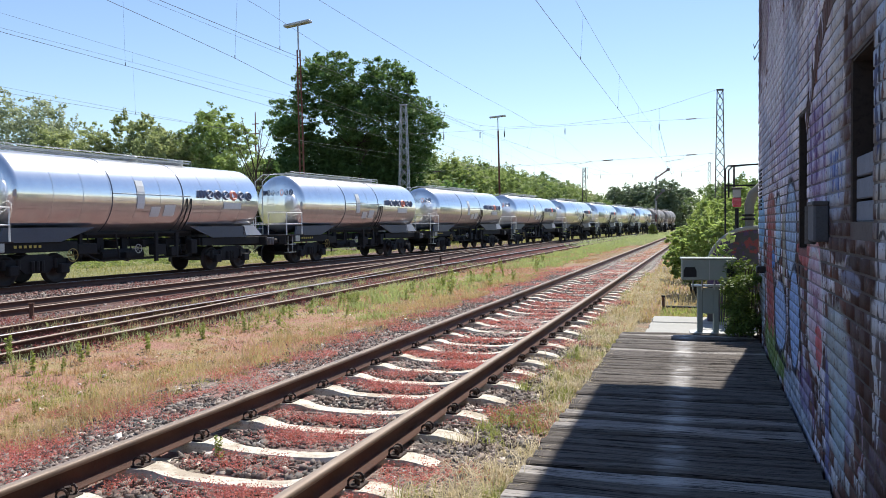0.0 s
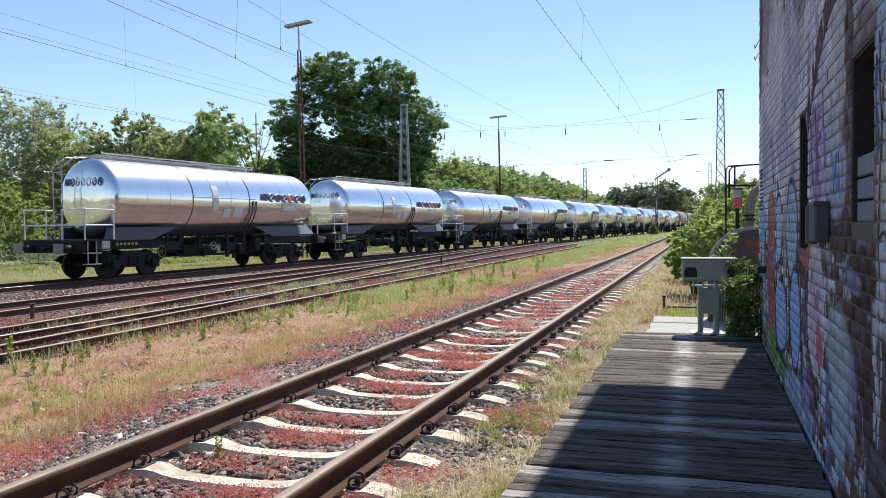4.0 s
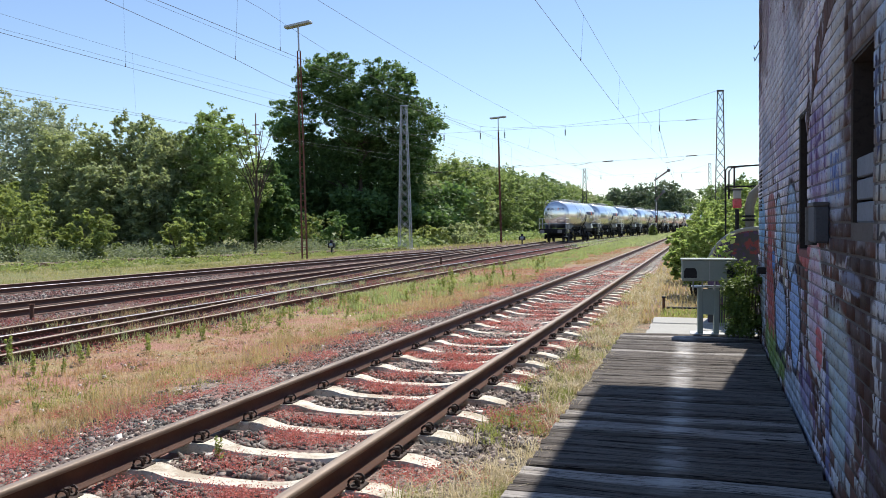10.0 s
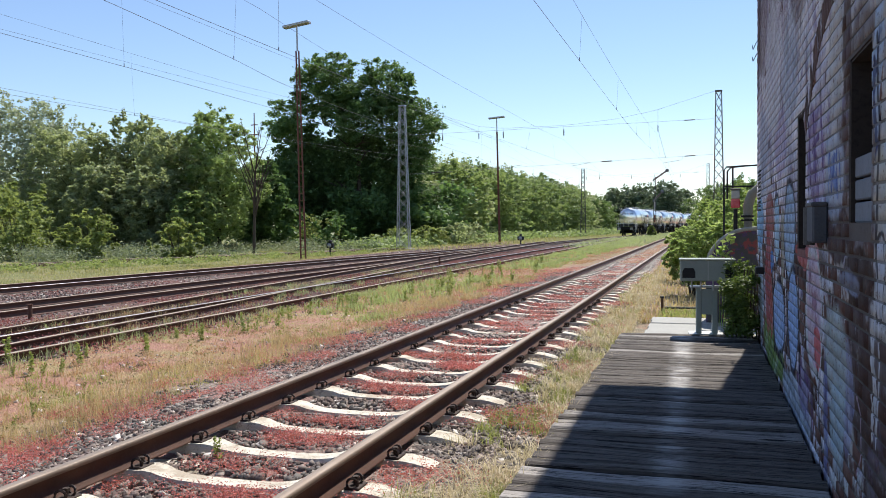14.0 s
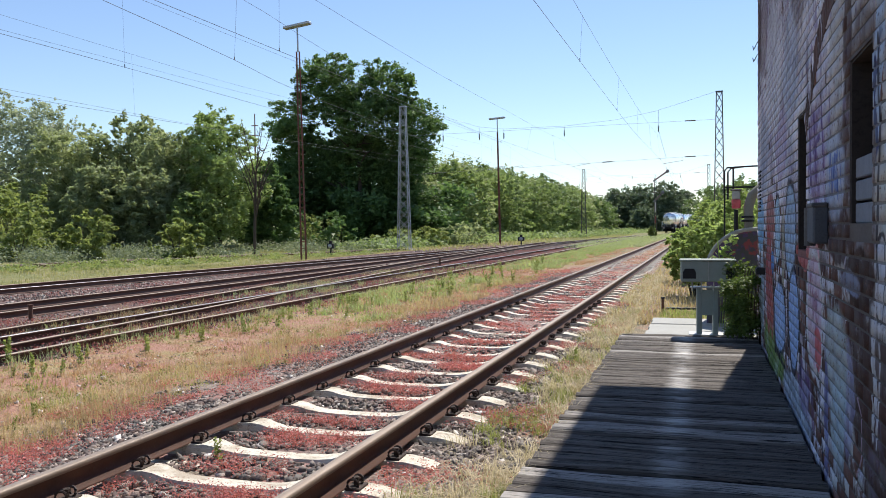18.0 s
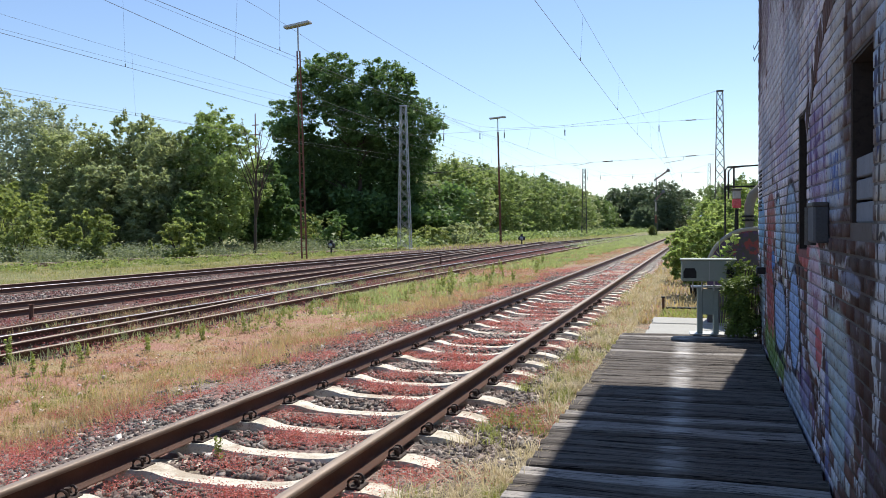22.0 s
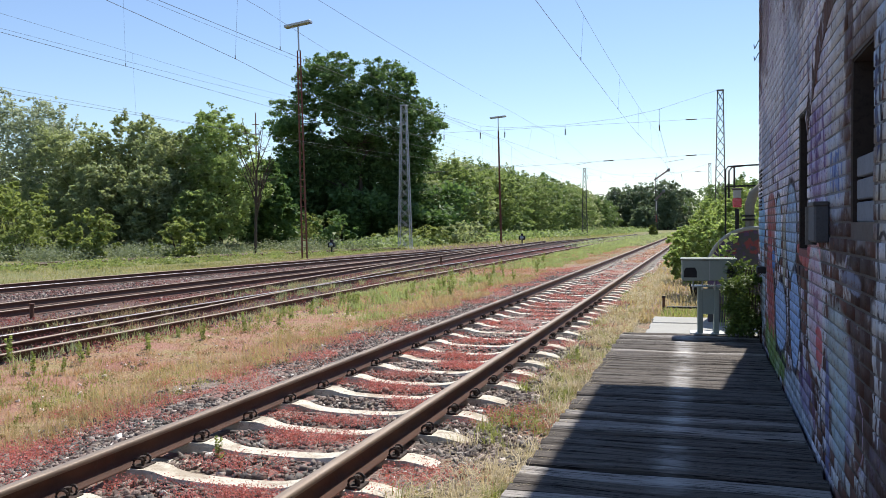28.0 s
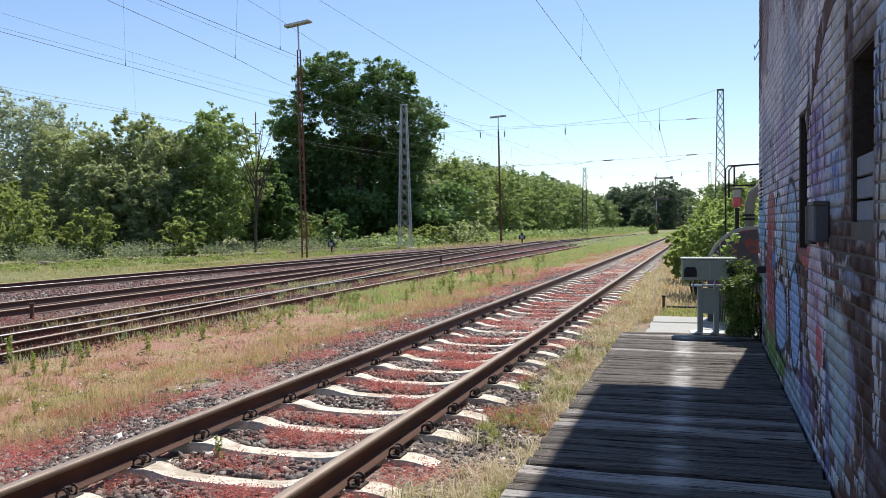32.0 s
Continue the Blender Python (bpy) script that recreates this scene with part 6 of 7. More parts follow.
# ---------------------------------------------------------------- things at the building's corner
def cabinet():
    t = empty("equipment_box", pose(2.88, 11.74, DECK_Z, 0, 0, 3))
    tagged(t, "grey-green sheet-metal box on a steel pedestal at the deck's end", "equipment box")
    bm = bmesh.new()
    box(bm, (-0.35, -0.17, 0.73), (0.35, 0.17, 1.015), 0.012)
    part("housing", bm, M["greypaint"], t)
    bm = bmesh.new()
    box(bm, (-0.365, -0.185, 1.012), (0.365, 0.185, 1.035), 0.008)
    part("lid", bm, M["greypaint"], t)
    bm = bmesh.new()
    box(bm, (0.006, -0.177, 0.735), (0.016, -0.168, 1.01))
    part("seam", bm, M["galv"], t)
    for x, w in ((-0.24, 0.085), (0.28, 0.05)):
        bm = bmesh.new()
        pts = [(x - w, 0.775), (x + w, 0.775), (x + w, 0.86), (x + w * 0.7, 0.91), (x - w * 0.7, 0.91), (x - w, 0.86)]
        a = [bm.verts.new((p, -0.176, q)) for p, q in pts]
        b = [bm.verts.new((p, -0.168, q)) for p, q in pts]
        bm.faces.new(a)
        bm.faces.new(b[::-1])
        for k in range(6):
            bm.faces.new((a[k], b[k], b[(k + 1) % 6], a[(k + 1) % 6]))
        bmesh.ops.recalc_face_normals(bm, faces=bm.faces[:])
        part("opening", bm, M["black"], t, "dark hand opening")
    for x in (-0.105, 0.105):
        bm = bmesh.new()
        box(bm, (x - 0.035, -0.09, 0.0), (x + 0.035, 0.09, 0.64), 0.008)
        part("leg", bm, M["greypaint"], t)
    bm = bmesh.new()
    box(bm, (-0.072, -0.086, 0.27), (0.072, -0.06, 0.62), 0.004)
    part("cross_plate", bm, M["greypaint"], t)
    bm = bmesh.new()
    box(bm, (-0.22, -0.14, 0.64), (0.22, 0.14, 0.655))
    for x in (-0.2, -0.08, 0.08, 0.2):
        rod(bm, (x, -0.1, 0.6), (x, -0.1, 0.73), 0.012, seg=6)
    part("mounting_plate", bm, M["galv"], t)
    bm = bmesh.new()
    box(bm, (-0.24, -0.16, 0.0), (0.24, 0.16, 0.012))
    part("foot_plate", bm, M["galv"], t)


cabinet()


def duct():
    t = empty("ventilation_duct", pose(3.5, 13.3, -0.05))
    tagged(t, "grey duct pipe bending down into a dark painted hood", "duct")
    bm = bmesh.new()
    tube(bm, [(0.5, 0.0, 2.24), (0.18, 0.0, 2.18), (0.04, 0.0, 2.04), (-0.01, 0, 1.88), (-0.01, 0, 1.2), (-0.01, 0, 0.0)], 0.075, 18)
    part("pipe", bm, plain("duct_grey", (0.24, 0.235, 0.20), 0.85, 0.0, 0.25, 5), t, smooth=True)
    for z in (1.72, 1.66):
        bm = bmesh.new()
        lathe(bm, [(-0.015, 0.074), (-0.015, 0.094), (0.015, 0.094), (0.015, 0.074)], 18, 'Z', (-0.02, 0, z))
        part("band", bm, M["black"], t)
    # rounded hood under the pipe, painted over, with a pale rim
    arc = [(-0.62 + 0.66 * (1 - math.cos(a)), 0.86 + 0.66 * math.sin(a)) for a in np.linspace(0, 1.5, 12)]
    ring = [(-0.62, 0.0)] + arc + [(0.3, 1.53), (0.3, 0.0)]
    bm = bmesh.new()
    fa = [bm.verts.new((x, -0.2, z)) for x, z in ring]
    fb = [bm.verts.new((x, 0.35, z)) for x, z in ring]
    bm.faces.new(fa)
    bm.faces.new(fb[::-1])
    for k in range(len(ring)):
        j = (k + 1) % len(ring)
        bm.faces.new((fa[k], fb[k], fb[j], fa[j]))
    bmesh.ops.recalc_face_normals(bm, faces=bm.faces[:])
    paint = Net("hood_paint", 0.8)
    c = paint.mix(paint.noise(5, 4, 0.7), (0.035, 0.035, 0.04), (0.11, 0.11, 0.115))
    c = paint.mix(paint.ramp(paint.noise(3.1, 4, 0.7), 0.52, 0.6, 0, 0.8), c, (0.10, 0.06, 0.17))
    c = paint.mix(paint.ramp(paint.noise(4.3, 4, 0.7, paint.vmath('ADD', paint.pos, (4, 1, 2))), 0.56, 0.62, 0, 0.8), c, (0.30, 0.06, 0.06))
    part("hood", bm, paint.done(c), t, "dark rounded hood with faded graffiti")
    bm = bmesh.new()
    tube(bm, [(x - 0.005, -0.2, z + 0.01) for x, z in arc] + [(0.3, -0.2, 1.54)], 0.03, 8)
    part("hood_rim", bm, plain("rim_concrete", (0.33, 0.34, 0.31), 0.85, 0.0, 0.3, 9), t, "pale weathered rim")


duct()


def platform_railing():
    t = empty("railing", pose(3.15, 13.6, 0))
    tagged(t, "black tubular railing round a raised landing", "railing")
    for pts in ([(0, 0, 1.75), (0, 0, 2.40), (0.04, 0, 2.45), (0.6, 0, 2.47)], [(0.13, 0, 1.9), (0.13, 0, 2.45)], [(0.0, 0, 2.14), (0.45, 0, 2.14)],
                [(0.0, 0, 0.0), (0, 0, 1.75)], [(0.05, 0, 1.95), (0.05, 0, 2.38), (0.1, 0, 2.44), (0.3, 0, 2.46)]):
        bm = bmesh.new()
        tube(bm, pts, 0.014, 6)
        part("rail_tube", bm, M["black"], t)
    bm = bmesh.new()
    rod(bm, (0.6, 0, 0), (0.6, 0, 2.47), 0.018, seg=6)
    part("post", bm, M["black"], t)


platform_railing()


def lantern():
    t = empty("signal_lantern", pose(3.31, 13.3, 0))
    tagged(t, "small lantern with clear top and red glass on post", "lantern")
    bm = bmesh.new()
    rod(bm, (0, 0, -0.05), (0, 0, 1.78), 0.03, seg=8)
    part("post", bm, M["black"], t)
    bm = bmesh.new()
    box(bm, (-0.065, -0.06, 1.80), (0.065, 0.06, 1.94), 0.012)
    red = Net("red_glass", 0.25)
    red.b.inputs["Transmission Weight"].default_value = 0.25
    part("red_glass", bm, red.done(red.mix(red.noise(30), (0.62, 0.05, 0.08), (0.85, 0.22, 0.25))), t, "bright red glass")
    bm = bmesh.new()
    box(bm, (-0.06, -0.055, 1.94), (0.06, 0.055, 2.07), 0.012)
    part("clear_glass", bm, plain("milky_glass", (0.42, 0.43, 0.42), 0.2, 0.0, 0.1, 8), t, "milky clear glass")
    bm = bmesh.new()
    box(bm, (-0.08, -0.07, 2.07), (0.08, 0.07, 2.10), 0.01)
    part("cap", bm, M["mastdark"], t)


lantern()


def wall_fittings():
    t = empty("junction_box", pose(WALL_X, 5.42, 1.44))
    tagged(t, "dark grey electric junction box on the brick wall", "junction box")
    bm = bmesh.new()
    box(bm, (-0.085, -0.14, 0.0), (0.004, 0.14, 0.235), 0.012)
    part("housing", bm, plain("dark_box", (0.085, 0.09, 0.105), 0.8, 0.0, 0.3, 8), t)
    bm = bmesh.new()
    box(bm, (-0.092, -0.148, 0.215), (0.0, 0.148, 0.245), 0.008)
    part("lid", bm, M["mastdark"], t)
    bm = bmesh.new()
    rod(bm, (-0.06, 0.22, -0.02), (-0.06, 0.22, 0.22), 0.035, seg=10)
    part("cable_gland", bm, M["mastdark"], t)
    b = empty("wall_bracket", pose(WALL_X, 10.55, 0.98))
    tagged(b, "black iron bracket on the brick wall", "bracket")
    bm = bmesh.new()
    box(bm, (-0.10, -0.1, -0.03), (0.004, 0.1, 0.05), 0.01)
    part("bracket", bm, M["black"], b)
    h = empty("wire_hook", pose(WALL_X, 11.2, 3.95))
    tagged(h, "thin iron hook sticking out of the wall", "hook")
    for dz in (0.0, -0.16):
        bm = bmesh.new()
        tube(bm, [(0.02, -0.1, dz), (-0.03, 0.3, dz - 0.01), (-0.05, 0.72, dz - 0.02), (-0.06, 0.74, dz + 0.04)], 0.006, 5)
        part("hook_iron", bm, M["black"], h)
    v = empty("louvre", pose(WALL_X, 11.35, 1.72))
    tagged(v, "narrow dark louvre in the brick wall", "louvre")
    for k in range(11):
        bm = bmesh.new()
        box(bm, (-0.012, -0.2, 0.05 * k), (0.004, 0.2, 0.05 * k + 0.024), 0.003)
        part("slat", bm, M["black"], v)


wall_fittings()


def arch():
    """Ring of dark unpainted bricks over the walled-up gate."""
    t = empty("gate_arch")
    tagged(t, "arch of dark brown bricks over a walled-up gate", "arch", kind="structure")
    m = brick_mat("arch_brick", (0.06, 0.036, 0.03), (0.15, 0.085, 0.07), 0.66, 0.2)
    c, r = Vector((0, 4.75, 0.55)), 2.32
    bm = bmesh.new()
    box(bm, (-0.003, -0.035, -0.03), (0.02, 0.035, 0.16), 0.003)
    me = bpy.data.meshes.new("arch_brick")
    bm.to_mesh(me)
    bm.free()
    me.materials.append(m)
    n = 46
    for k in range(n):
        a = radians(-48 + 96 * k / (n - 1))
        p = c + Vector((WALL_X - 0.001, r * math.sin(a), r * math.cos(a)))
        if any(w[0] - 0.02 < p.y < w[1] + 0.02 and p.z < w[3] for w in WINDOWS):
            continue
        shared("arch_brick", me, t, Matrix.Translation(p) @ Matrix.Rotation(-a, 4, 'X'))


arch()


def yard_bits():
    """Dwarf signals, marker posts and small ironwork in the yard."""
    for x, y, h, d in ((-21.1, 49.9, 1.05, 0.24), (-12.2, 69.2, 1.1, 0.28)):
        t = empty("dwarf_signal", pose(x, y, gz(x)))
        tagged(t, "black dwarf shunting signal beside the track", "signal", group="dwarf signals")
        bm = bmesh.new()
        rod(bm, (0, 0, 0), (0, 0, h * 0.55), 0.06, seg=8)
        part("post", bm, M["black"], t)
        bm = bmesh.new()
        box(bm, (-d, -0.12, h * 0.5), (d, 0.12, h * 0.82), 0.04)
        part("case", bm, M["black"], t)
        bm = bmesh.new()
        lathe(bm, [(-0.14, 0.01), (-0.14, d * 0.6), (-0.12, d * 0.6), (-0.12, 0.01)], 14, 'Y', (0, 0, h * 0.66))
        part("disc", bm, M["galv"], t)
        bm = bmesh.new()
        box(bm, (-0.1, -0.1, h * 0.82), (0.1, 0.1, h), 0.03)
        part("lamp", bm, M["black"], t)
        bm = bmesh.new()
        box(bm, (-0.3, -0.15, -0.1), (0.3, 0.15, 0.05), 0.02)
        part("base", bm, M["concrete"], t)
    for x, y, h in ((-10.3, 13.25, 0.33), (-8.2, 34.0, 0.4), (2.13, 15.2, 0.35)):
        t = empty("marker_post", pose(x, y, gz(x) - 0.05))
        tagged(t, "short rusty marker post with a flat cap", "post", group="marker posts")
        bm = bmesh.new()
        wide = 0.045 if x < 0 else 0.026
        rod(bm, (0, 0, 0), (0, 0, h), wide, wide * 0.9, 8)
        part("shaft", bm, M["rust"], t)
        bm = bmesh.new()
        rod(bm, (0, 0, h), (0, 0, h + 0.03), wide * 1.35, seg=8)
        part("cap", bm, M["rust"] if x < 0 else M["black"], t)
    t = empty("iron_bar", pose(2.13, 15.2, 0.02))
    tagged(t, "low black iron bar beside the marker post", "bar")
    bm = bmesh.new()
    rod(bm, (0.05, 0, 0.03), (0.75, 0.05, 0.03), 0.022, seg=6)
    part("bar", bm, M["black"], t)
    t = empty("overgrown_rail")
    tagged(t, "single rusty rail lying in the grass before the trees", "rail", kind="structure")
    rail([(-31.6, 20.0, -0.34), (-30.0, 31.3, -0.34), (-27.6, 41.3, -0.34), (-23.4, 52.0, -0.34), (-20.2, 62.0, -0.34)], t, 0.0)
    rail([(-33.1, 20.0, -0.34), (-31.5, 31.3, -0.34), (-29.1, 41.3, -0.34), (-24.9, 52.0, -0.34), (-21.7, 62.0, -0.34)], t, 0.0)


yard_bits()

# ---------------------------------------------------------------- low plants and stones
def patch(x, y, s, ph):
    """A smooth uneven field between 0 and 1."""
    return 0.5 + 0.25 * (np.sin(x * s + ph + 1.7 * np.sin(y * s * 0.6 + ph)) + np.sin(y * s * 0.9 - ph + 1.3 * np.sin(x * s * 0.8)))


def gzv(x):
    return np.interp(x, GX, GZ)


def stones(name, label, n, xr, yr, size, seed, keep=None, tone=1.0, soil=0.45):
    rng = np.random.default_rng(seed)
    x, y = rng.uniform(*xr, n), yr[0] + (yr[1] - yr[0]) * rng.uniform(0, 1, n) ** 1.5
    if keep is not None:
        k = keep(x, y, rng)
        x, y = x[k], y[k]
    n = len(x)
    c = np.array([[-1, -1, -1], [1, -1, -1], [1, 1, -1], [-1, 1, -1], [-1, -1, 1], [1, -1, 1], [1, 1, 1], [-1, 1, 1]], float)
    s = rng.uniform(size[0], size[1], (n, 1, 1)) * rng.uniform(0.6, 1.3, (n, 1, 3)) * [1.0, 1.0, 0.6]
    v = (c[None] * rng.uniform(0.45, 1.0, (n, 8, 3))) * s
    a = rng.uniform(0, 6.28, n)
    ca, sa = np.cos(a)[:, None], np.sin(a)[:, None]
    tl, tm = rng.normal(0, 0.3, (n, 1)), rng.normal(0, 0.3, (n, 1))
    vx, vy, vz = v[..., 0], v[..., 1], v[..., 2]
    vz = vz + tl * vx + tm * vy
    v = np.stack([vx * ca - vy * sa, vx * sa + vy * ca, vz], -1)
    v += np.stack([x, y, gzv(x) + rng.uniform(-0.004, 0.012, n)], -1)[:, None]
    f = np.array([[4, 5, 6, 7], [0, 1, 5, 4], [1, 2, 6, 5], [2, 3, 7, 6], [3, 0, 4, 7]])
    f = (f[None] + 8 * np.arange(n)[:, None, None]).reshape(-1, 4)
    m = Net(name + "_stone", 0.9)
    col = m.mix(m.math('POWER', m.island(), 1.8), tuple(tone * c for c in (0.07, 0.064, 0.063)), tuple(tone * c for c in (0.41, 0.365, 0.325)))
    col = m.mix(m.math('GREATER_THAN', m.math('FRACT', m.math('MULTIPLY', m.island(), 13.7)), 0.975), col, (0.62, 0.58, 0.54))
    col = m.mix(m.ramp(m.noise(3, 4, 0.7, m.wpos), 0.4, 0.62, 0, soil), col, tuple(tone * c for c in (0.27, 0.135, 0.11)))
    m.bump(m.noise(70, 3, 0.7, m.wpos), 0.4, 0.005)
    tagged(from_np(name, v.reshape(-1, 3), f, m.done(col)), label, "ballast", kind="stuff")


def off_sleeper(x, y):
    """Away from sleeper tops and rails of the near track."""
    ph = np.abs(((y - 4.39) / 0.657 + 0.5) % 1.0 - 0.5) * 0.657
    return ((ph > 0.13) | (np.abs(x) > 1.27)) & (np.abs(np.abs(x) - 0.7525) > 0.09)


stones("ballast", "grey track ballast between the sleepers", 42000, (-1.4, 1.45), (2.5, 26), (0.012, 0.032), 1,
       lambda x, y, r: off_sleeper(x, y) & (r.uniform(0, 1, len(x)) < np.where(np.abs(x) > 0.8, 0.9, 0.75)), 0.8, 0.3)
stones("ballast_shoulder", "grey ballast and gravel on the track shoulder", 31000, (-2.4, -0.86), (3.5, 28), (0.010, 0.030), 4,
       lambda x, y, r: r.uniform(0, 1, len(x)) < np.clip(1.2 - (-x - 1.6 + 0.5 * (patch(x, y, 1.9, 1.0) - 0.5)) * 1.3, 0, 1), 0.8, 0.35)
stones("verge_gravel", "grey gravel beside the rail", 10000, (0.84, 1.74), (2.5, 15), (0.010, 0.028), 14, lambda x, y, r: r.uniform(0, 1, len(x)) < np.clip(1.6 - (x - 0.84) * 1.3 - 0.05 * (y - 5), 0, 1), 0.8, 0.25)
stones("gravel", "scattered grey gravel over the sandy strip", 6000, (-5.2, -1.2), (4, 34), (0.006, 0.018), 2, lambda x, y, r: patch(x, y, 1.1, 2.0) > 0.45)
stones("yard_ballast", "pale grey ballast between the yard tracks", 21000, (-18.6, -12.5), (8, 62), (0.018, 0.044), 3, lambda x, y, r: (y > (2.83 - x) * 0.75 - 2) & (x < np.interp(y, (8, 30, 62), (-12.5, -12.7, -12.9))), 0.9, 0.6)
stones("yard_ballast", "grey and mauve ballast beside the turnout rails", 5200, (-12.4, -7.6), (8, 40), (0.016, 0.040), 46, lambda x, y, r: (y > (2.83 - x) * 0.75 - 2) & (x < -7.3 - 0.085 * y), 0.8, 0.7)
stones("yard_gravel", "dark gravel between the overgrown yard rails", 9000, (-12.4, -5.2), (8, 48), (0.016, 0.038), 43, lambda x, y, r: (y > (2.83 - x) * 0.75 - 2) & (x > -7.3 - 0.085 * y), 0.5, 0.9)


stones("pale_stones", "pale limestone lumps and chips on the sandy strip", 420, (-5.2, -2.0), (4.5, 24), (0.008, 0.028), 31, None, 1.9, 0.3)


def sprays(name, label, category, x, y, z, size, mat, seed, flat=0.4, per=6, h=0.05, spread=0.05):
    """Little leafy cushions: per leaves round each place."""
    rng = np.random.default_rng(seed)
    n = len(x)
    c = np.repeat(np.stack([x, y, z], -1), per, 0)
    hh = np.repeat(h if np.ndim(h) else np.full(n, h), per)
    c = c + rng.normal(0, spread, (n * per, 3)) * [1, 1, 0]
    c[:, 2] += rng.uniform(0, 1, n * per) * hh
    v, f = leaf_quads(c, size, rng, flat)
    tagged(from_np(name, v, f, mat), label, category, kind="stuff")


def blades(name, label, x, y, z, h, mat, seed, w=0.005, lean=0.35):
    rng = np.random.default_rng(seed)
    n = len(x)
    a = rng.uniform(0, 6.28, n)
    h = h * rng.uniform(0.5, 1.3, n)
    d = np.stack([np.cos(a), np.sin(a), np.zeros(n)], -1)
    side = np.stack([-np.sin(a), np.cos(a), np.zeros(n)], -1) * w * np.ones((n, 1)) if np.ndim(w) == 0 else np.stack([-np.sin(a), np.cos(a), np.zeros(n)], -1) * w[:, None]
    ln = rng.uniform(0.1, 1.0, n)[:, None] * lean
    b = np.stack([x, y, z], -1)
    up = np.array([0, 0, 1.0])
    mid = b + up * (h * 0.6)[:, None] + d * ln * h[:, None] * 0.4
    top = b + up * h[:, None] * (1 - 0.3 * ln) + d * ln * h[:, None] * 1.2
    v = np.stack([b - side, b + side, mid + side * 0.8, mid - side * 0.8, top + side * 0.15, top - side * 0.15], 1).reshape(-1, 3)
    f = (np.array([[0, 1, 2, 3], [3, 2, 4, 5]])[None] + 6 * np.arange(n)[:, None, None]).reshape(-1, 4)
    tagged(from_np(name, v, f, mat), label, "grass", kind="stuff")


def low_plants():
    rng = np.random.default_rng(77)

    def spread(n, xr, yr, keep, pw=1.6):
        x = rng.uniform(*xr, n)
        y = yr[0] + (yr[1] - yr[0]) * rng.uniform(0, 1, n) ** pw
        k = keep(x, y)
        return x[k], y[k]
    u = lambda x: rng.uniform(0, 1, len(x))
    # red stonecrop between the rails and beside them
    x, y = spread(30000, (-0.66, 0.66), (2.5, 46), lambda x, y: off_sleeper(x, y) & (u(x) < np.clip(2.2 * patch(x, y, 4.2, 1.0) - 0.8, 0.02, 0.75) * np.clip(1.25 - np.abs(x + 0.05) * 1.2, 0, 1) * np.clip(1.15 - (y - 10) / 22, 0.2, 1)) & (y > 8.5))
    sprays("stonecrop", "red stonecrop cushions between the rails", "stonecrop", x, y, gzv(x) + 0.012, 0.0115, M["sedum"], 5, 0.5, 9, 0.05, 0.035)
    x, y = spread(9000, (-0.66, 0.66), (2.5, 9.5), lambda x, y: off_sleeper(x, y) & (u(x) < np.clip(2.2 * patch(x, y, 4.2, 1.0) - 0.85, 0, 0.7) * np.clip(1.3 - np.abs(x) * 1.2, 0, 1)), 1.2)
    sprays("stonecrop", "fine red stonecrop cushions between the rails", "stonecrop", x, y, gzv(x) + 0.015, 0.0065, M["sedum"], 35, 0.5, 22, 0.055, 0.03)
    x, y = spread(20000, (-2.7, -0.86), (3, 30), lambda x, y: u(x) < np.clip(patch(x, y, 4.6, 4.0) * 2.4 - 1.25 + 0.15 * (y < 8.0) + 0.15 * (y > 15) + 0.25 * ((x < -1.7) & (x > -2.3)), 0, 0.5))
    sprays("stonecrop", "red stonecrop among the ballast", "stonecrop", x, y, gzv(x) + 0.012, 0.0075, M["sedum"], 6, 0.5, 18, 0.05, 0.035)
    x, y = spread(12000, (0.86, 1.7), (2.5, 24), lambda x, y: u(x) < np.clip(patch(x, y, 3.6, 0.4) * 1.8 - 0.8, 0, 0.45))
    sprays("stonecrop", "red stonecrop along the rail", "stonecrop", x, y, gzv(x) + 0.012, 0.0075, M["sedum"], 7, 0.5, 16, 0.05, 0.03)
    x, y = spread(16000, (-5.0, -1.4), (8, 75), lambda x, y: u(x) < np.clip(patch(x, y, 0.7, 2.2) * 1.5 - 0.55, 0, 1), 1.3)
    sprays("stonecrop", "faded red stonecrop over the strip", "stonecrop", x, y, gzv(x), 0.011, M["fadedsedum"], 8, 0.5, 9, 0.03, 0.07)
    def clumped(n, each, xr, yr, keep, rad, pw=1.5):
        """Places in tufts: each blades round each of the kept middles."""
        cx, cy = spread(n, xr, yr, keep, pw)
        r = rng.uniform(0.4, 1.3, len(cx)) * rad
        x = np.repeat(cx, each) + rng.normal(0, 1, len(cx) * each) * np.repeat(r, each)
        y = np.repeat(cy, each) + rng.normal(0, 1, len(cx) * each) * np.repeat(r, each)
        k = (x < 1.79) | (y > 13.7)
        return x[k], y[k]
    x, y = spread(2600, (-0.68, 0.68), (34, 95), lambda x, y: u(x) < 0.2 + 0.7 * patch(x, y, 0.8, 2.0), 1.3)
    sprays("stonecrop", "withered stonecrop between the far rails", "stonecrop", x, y, gzv(x), 0.022, M["ruststraw"], 26, 0.5, 4, 0.05, 0.08)
    x, y = spread(6000, (1.0, 2.6), (9, 50), lambda x, y: (u(x) < np.clip(patch(x, y, 1.1, 1.4) * 1.6 - 0.5, 0, 1)) & ((x < 1.72) | (y > 14)), 1.3)
    sprays("stonecrop", "faded red stonecrop in the verge", "stonecrop", x, y, gzv(x), 0.014, M["fadedsedum"], 27, 0.5, 6, 0.06, 0.06)
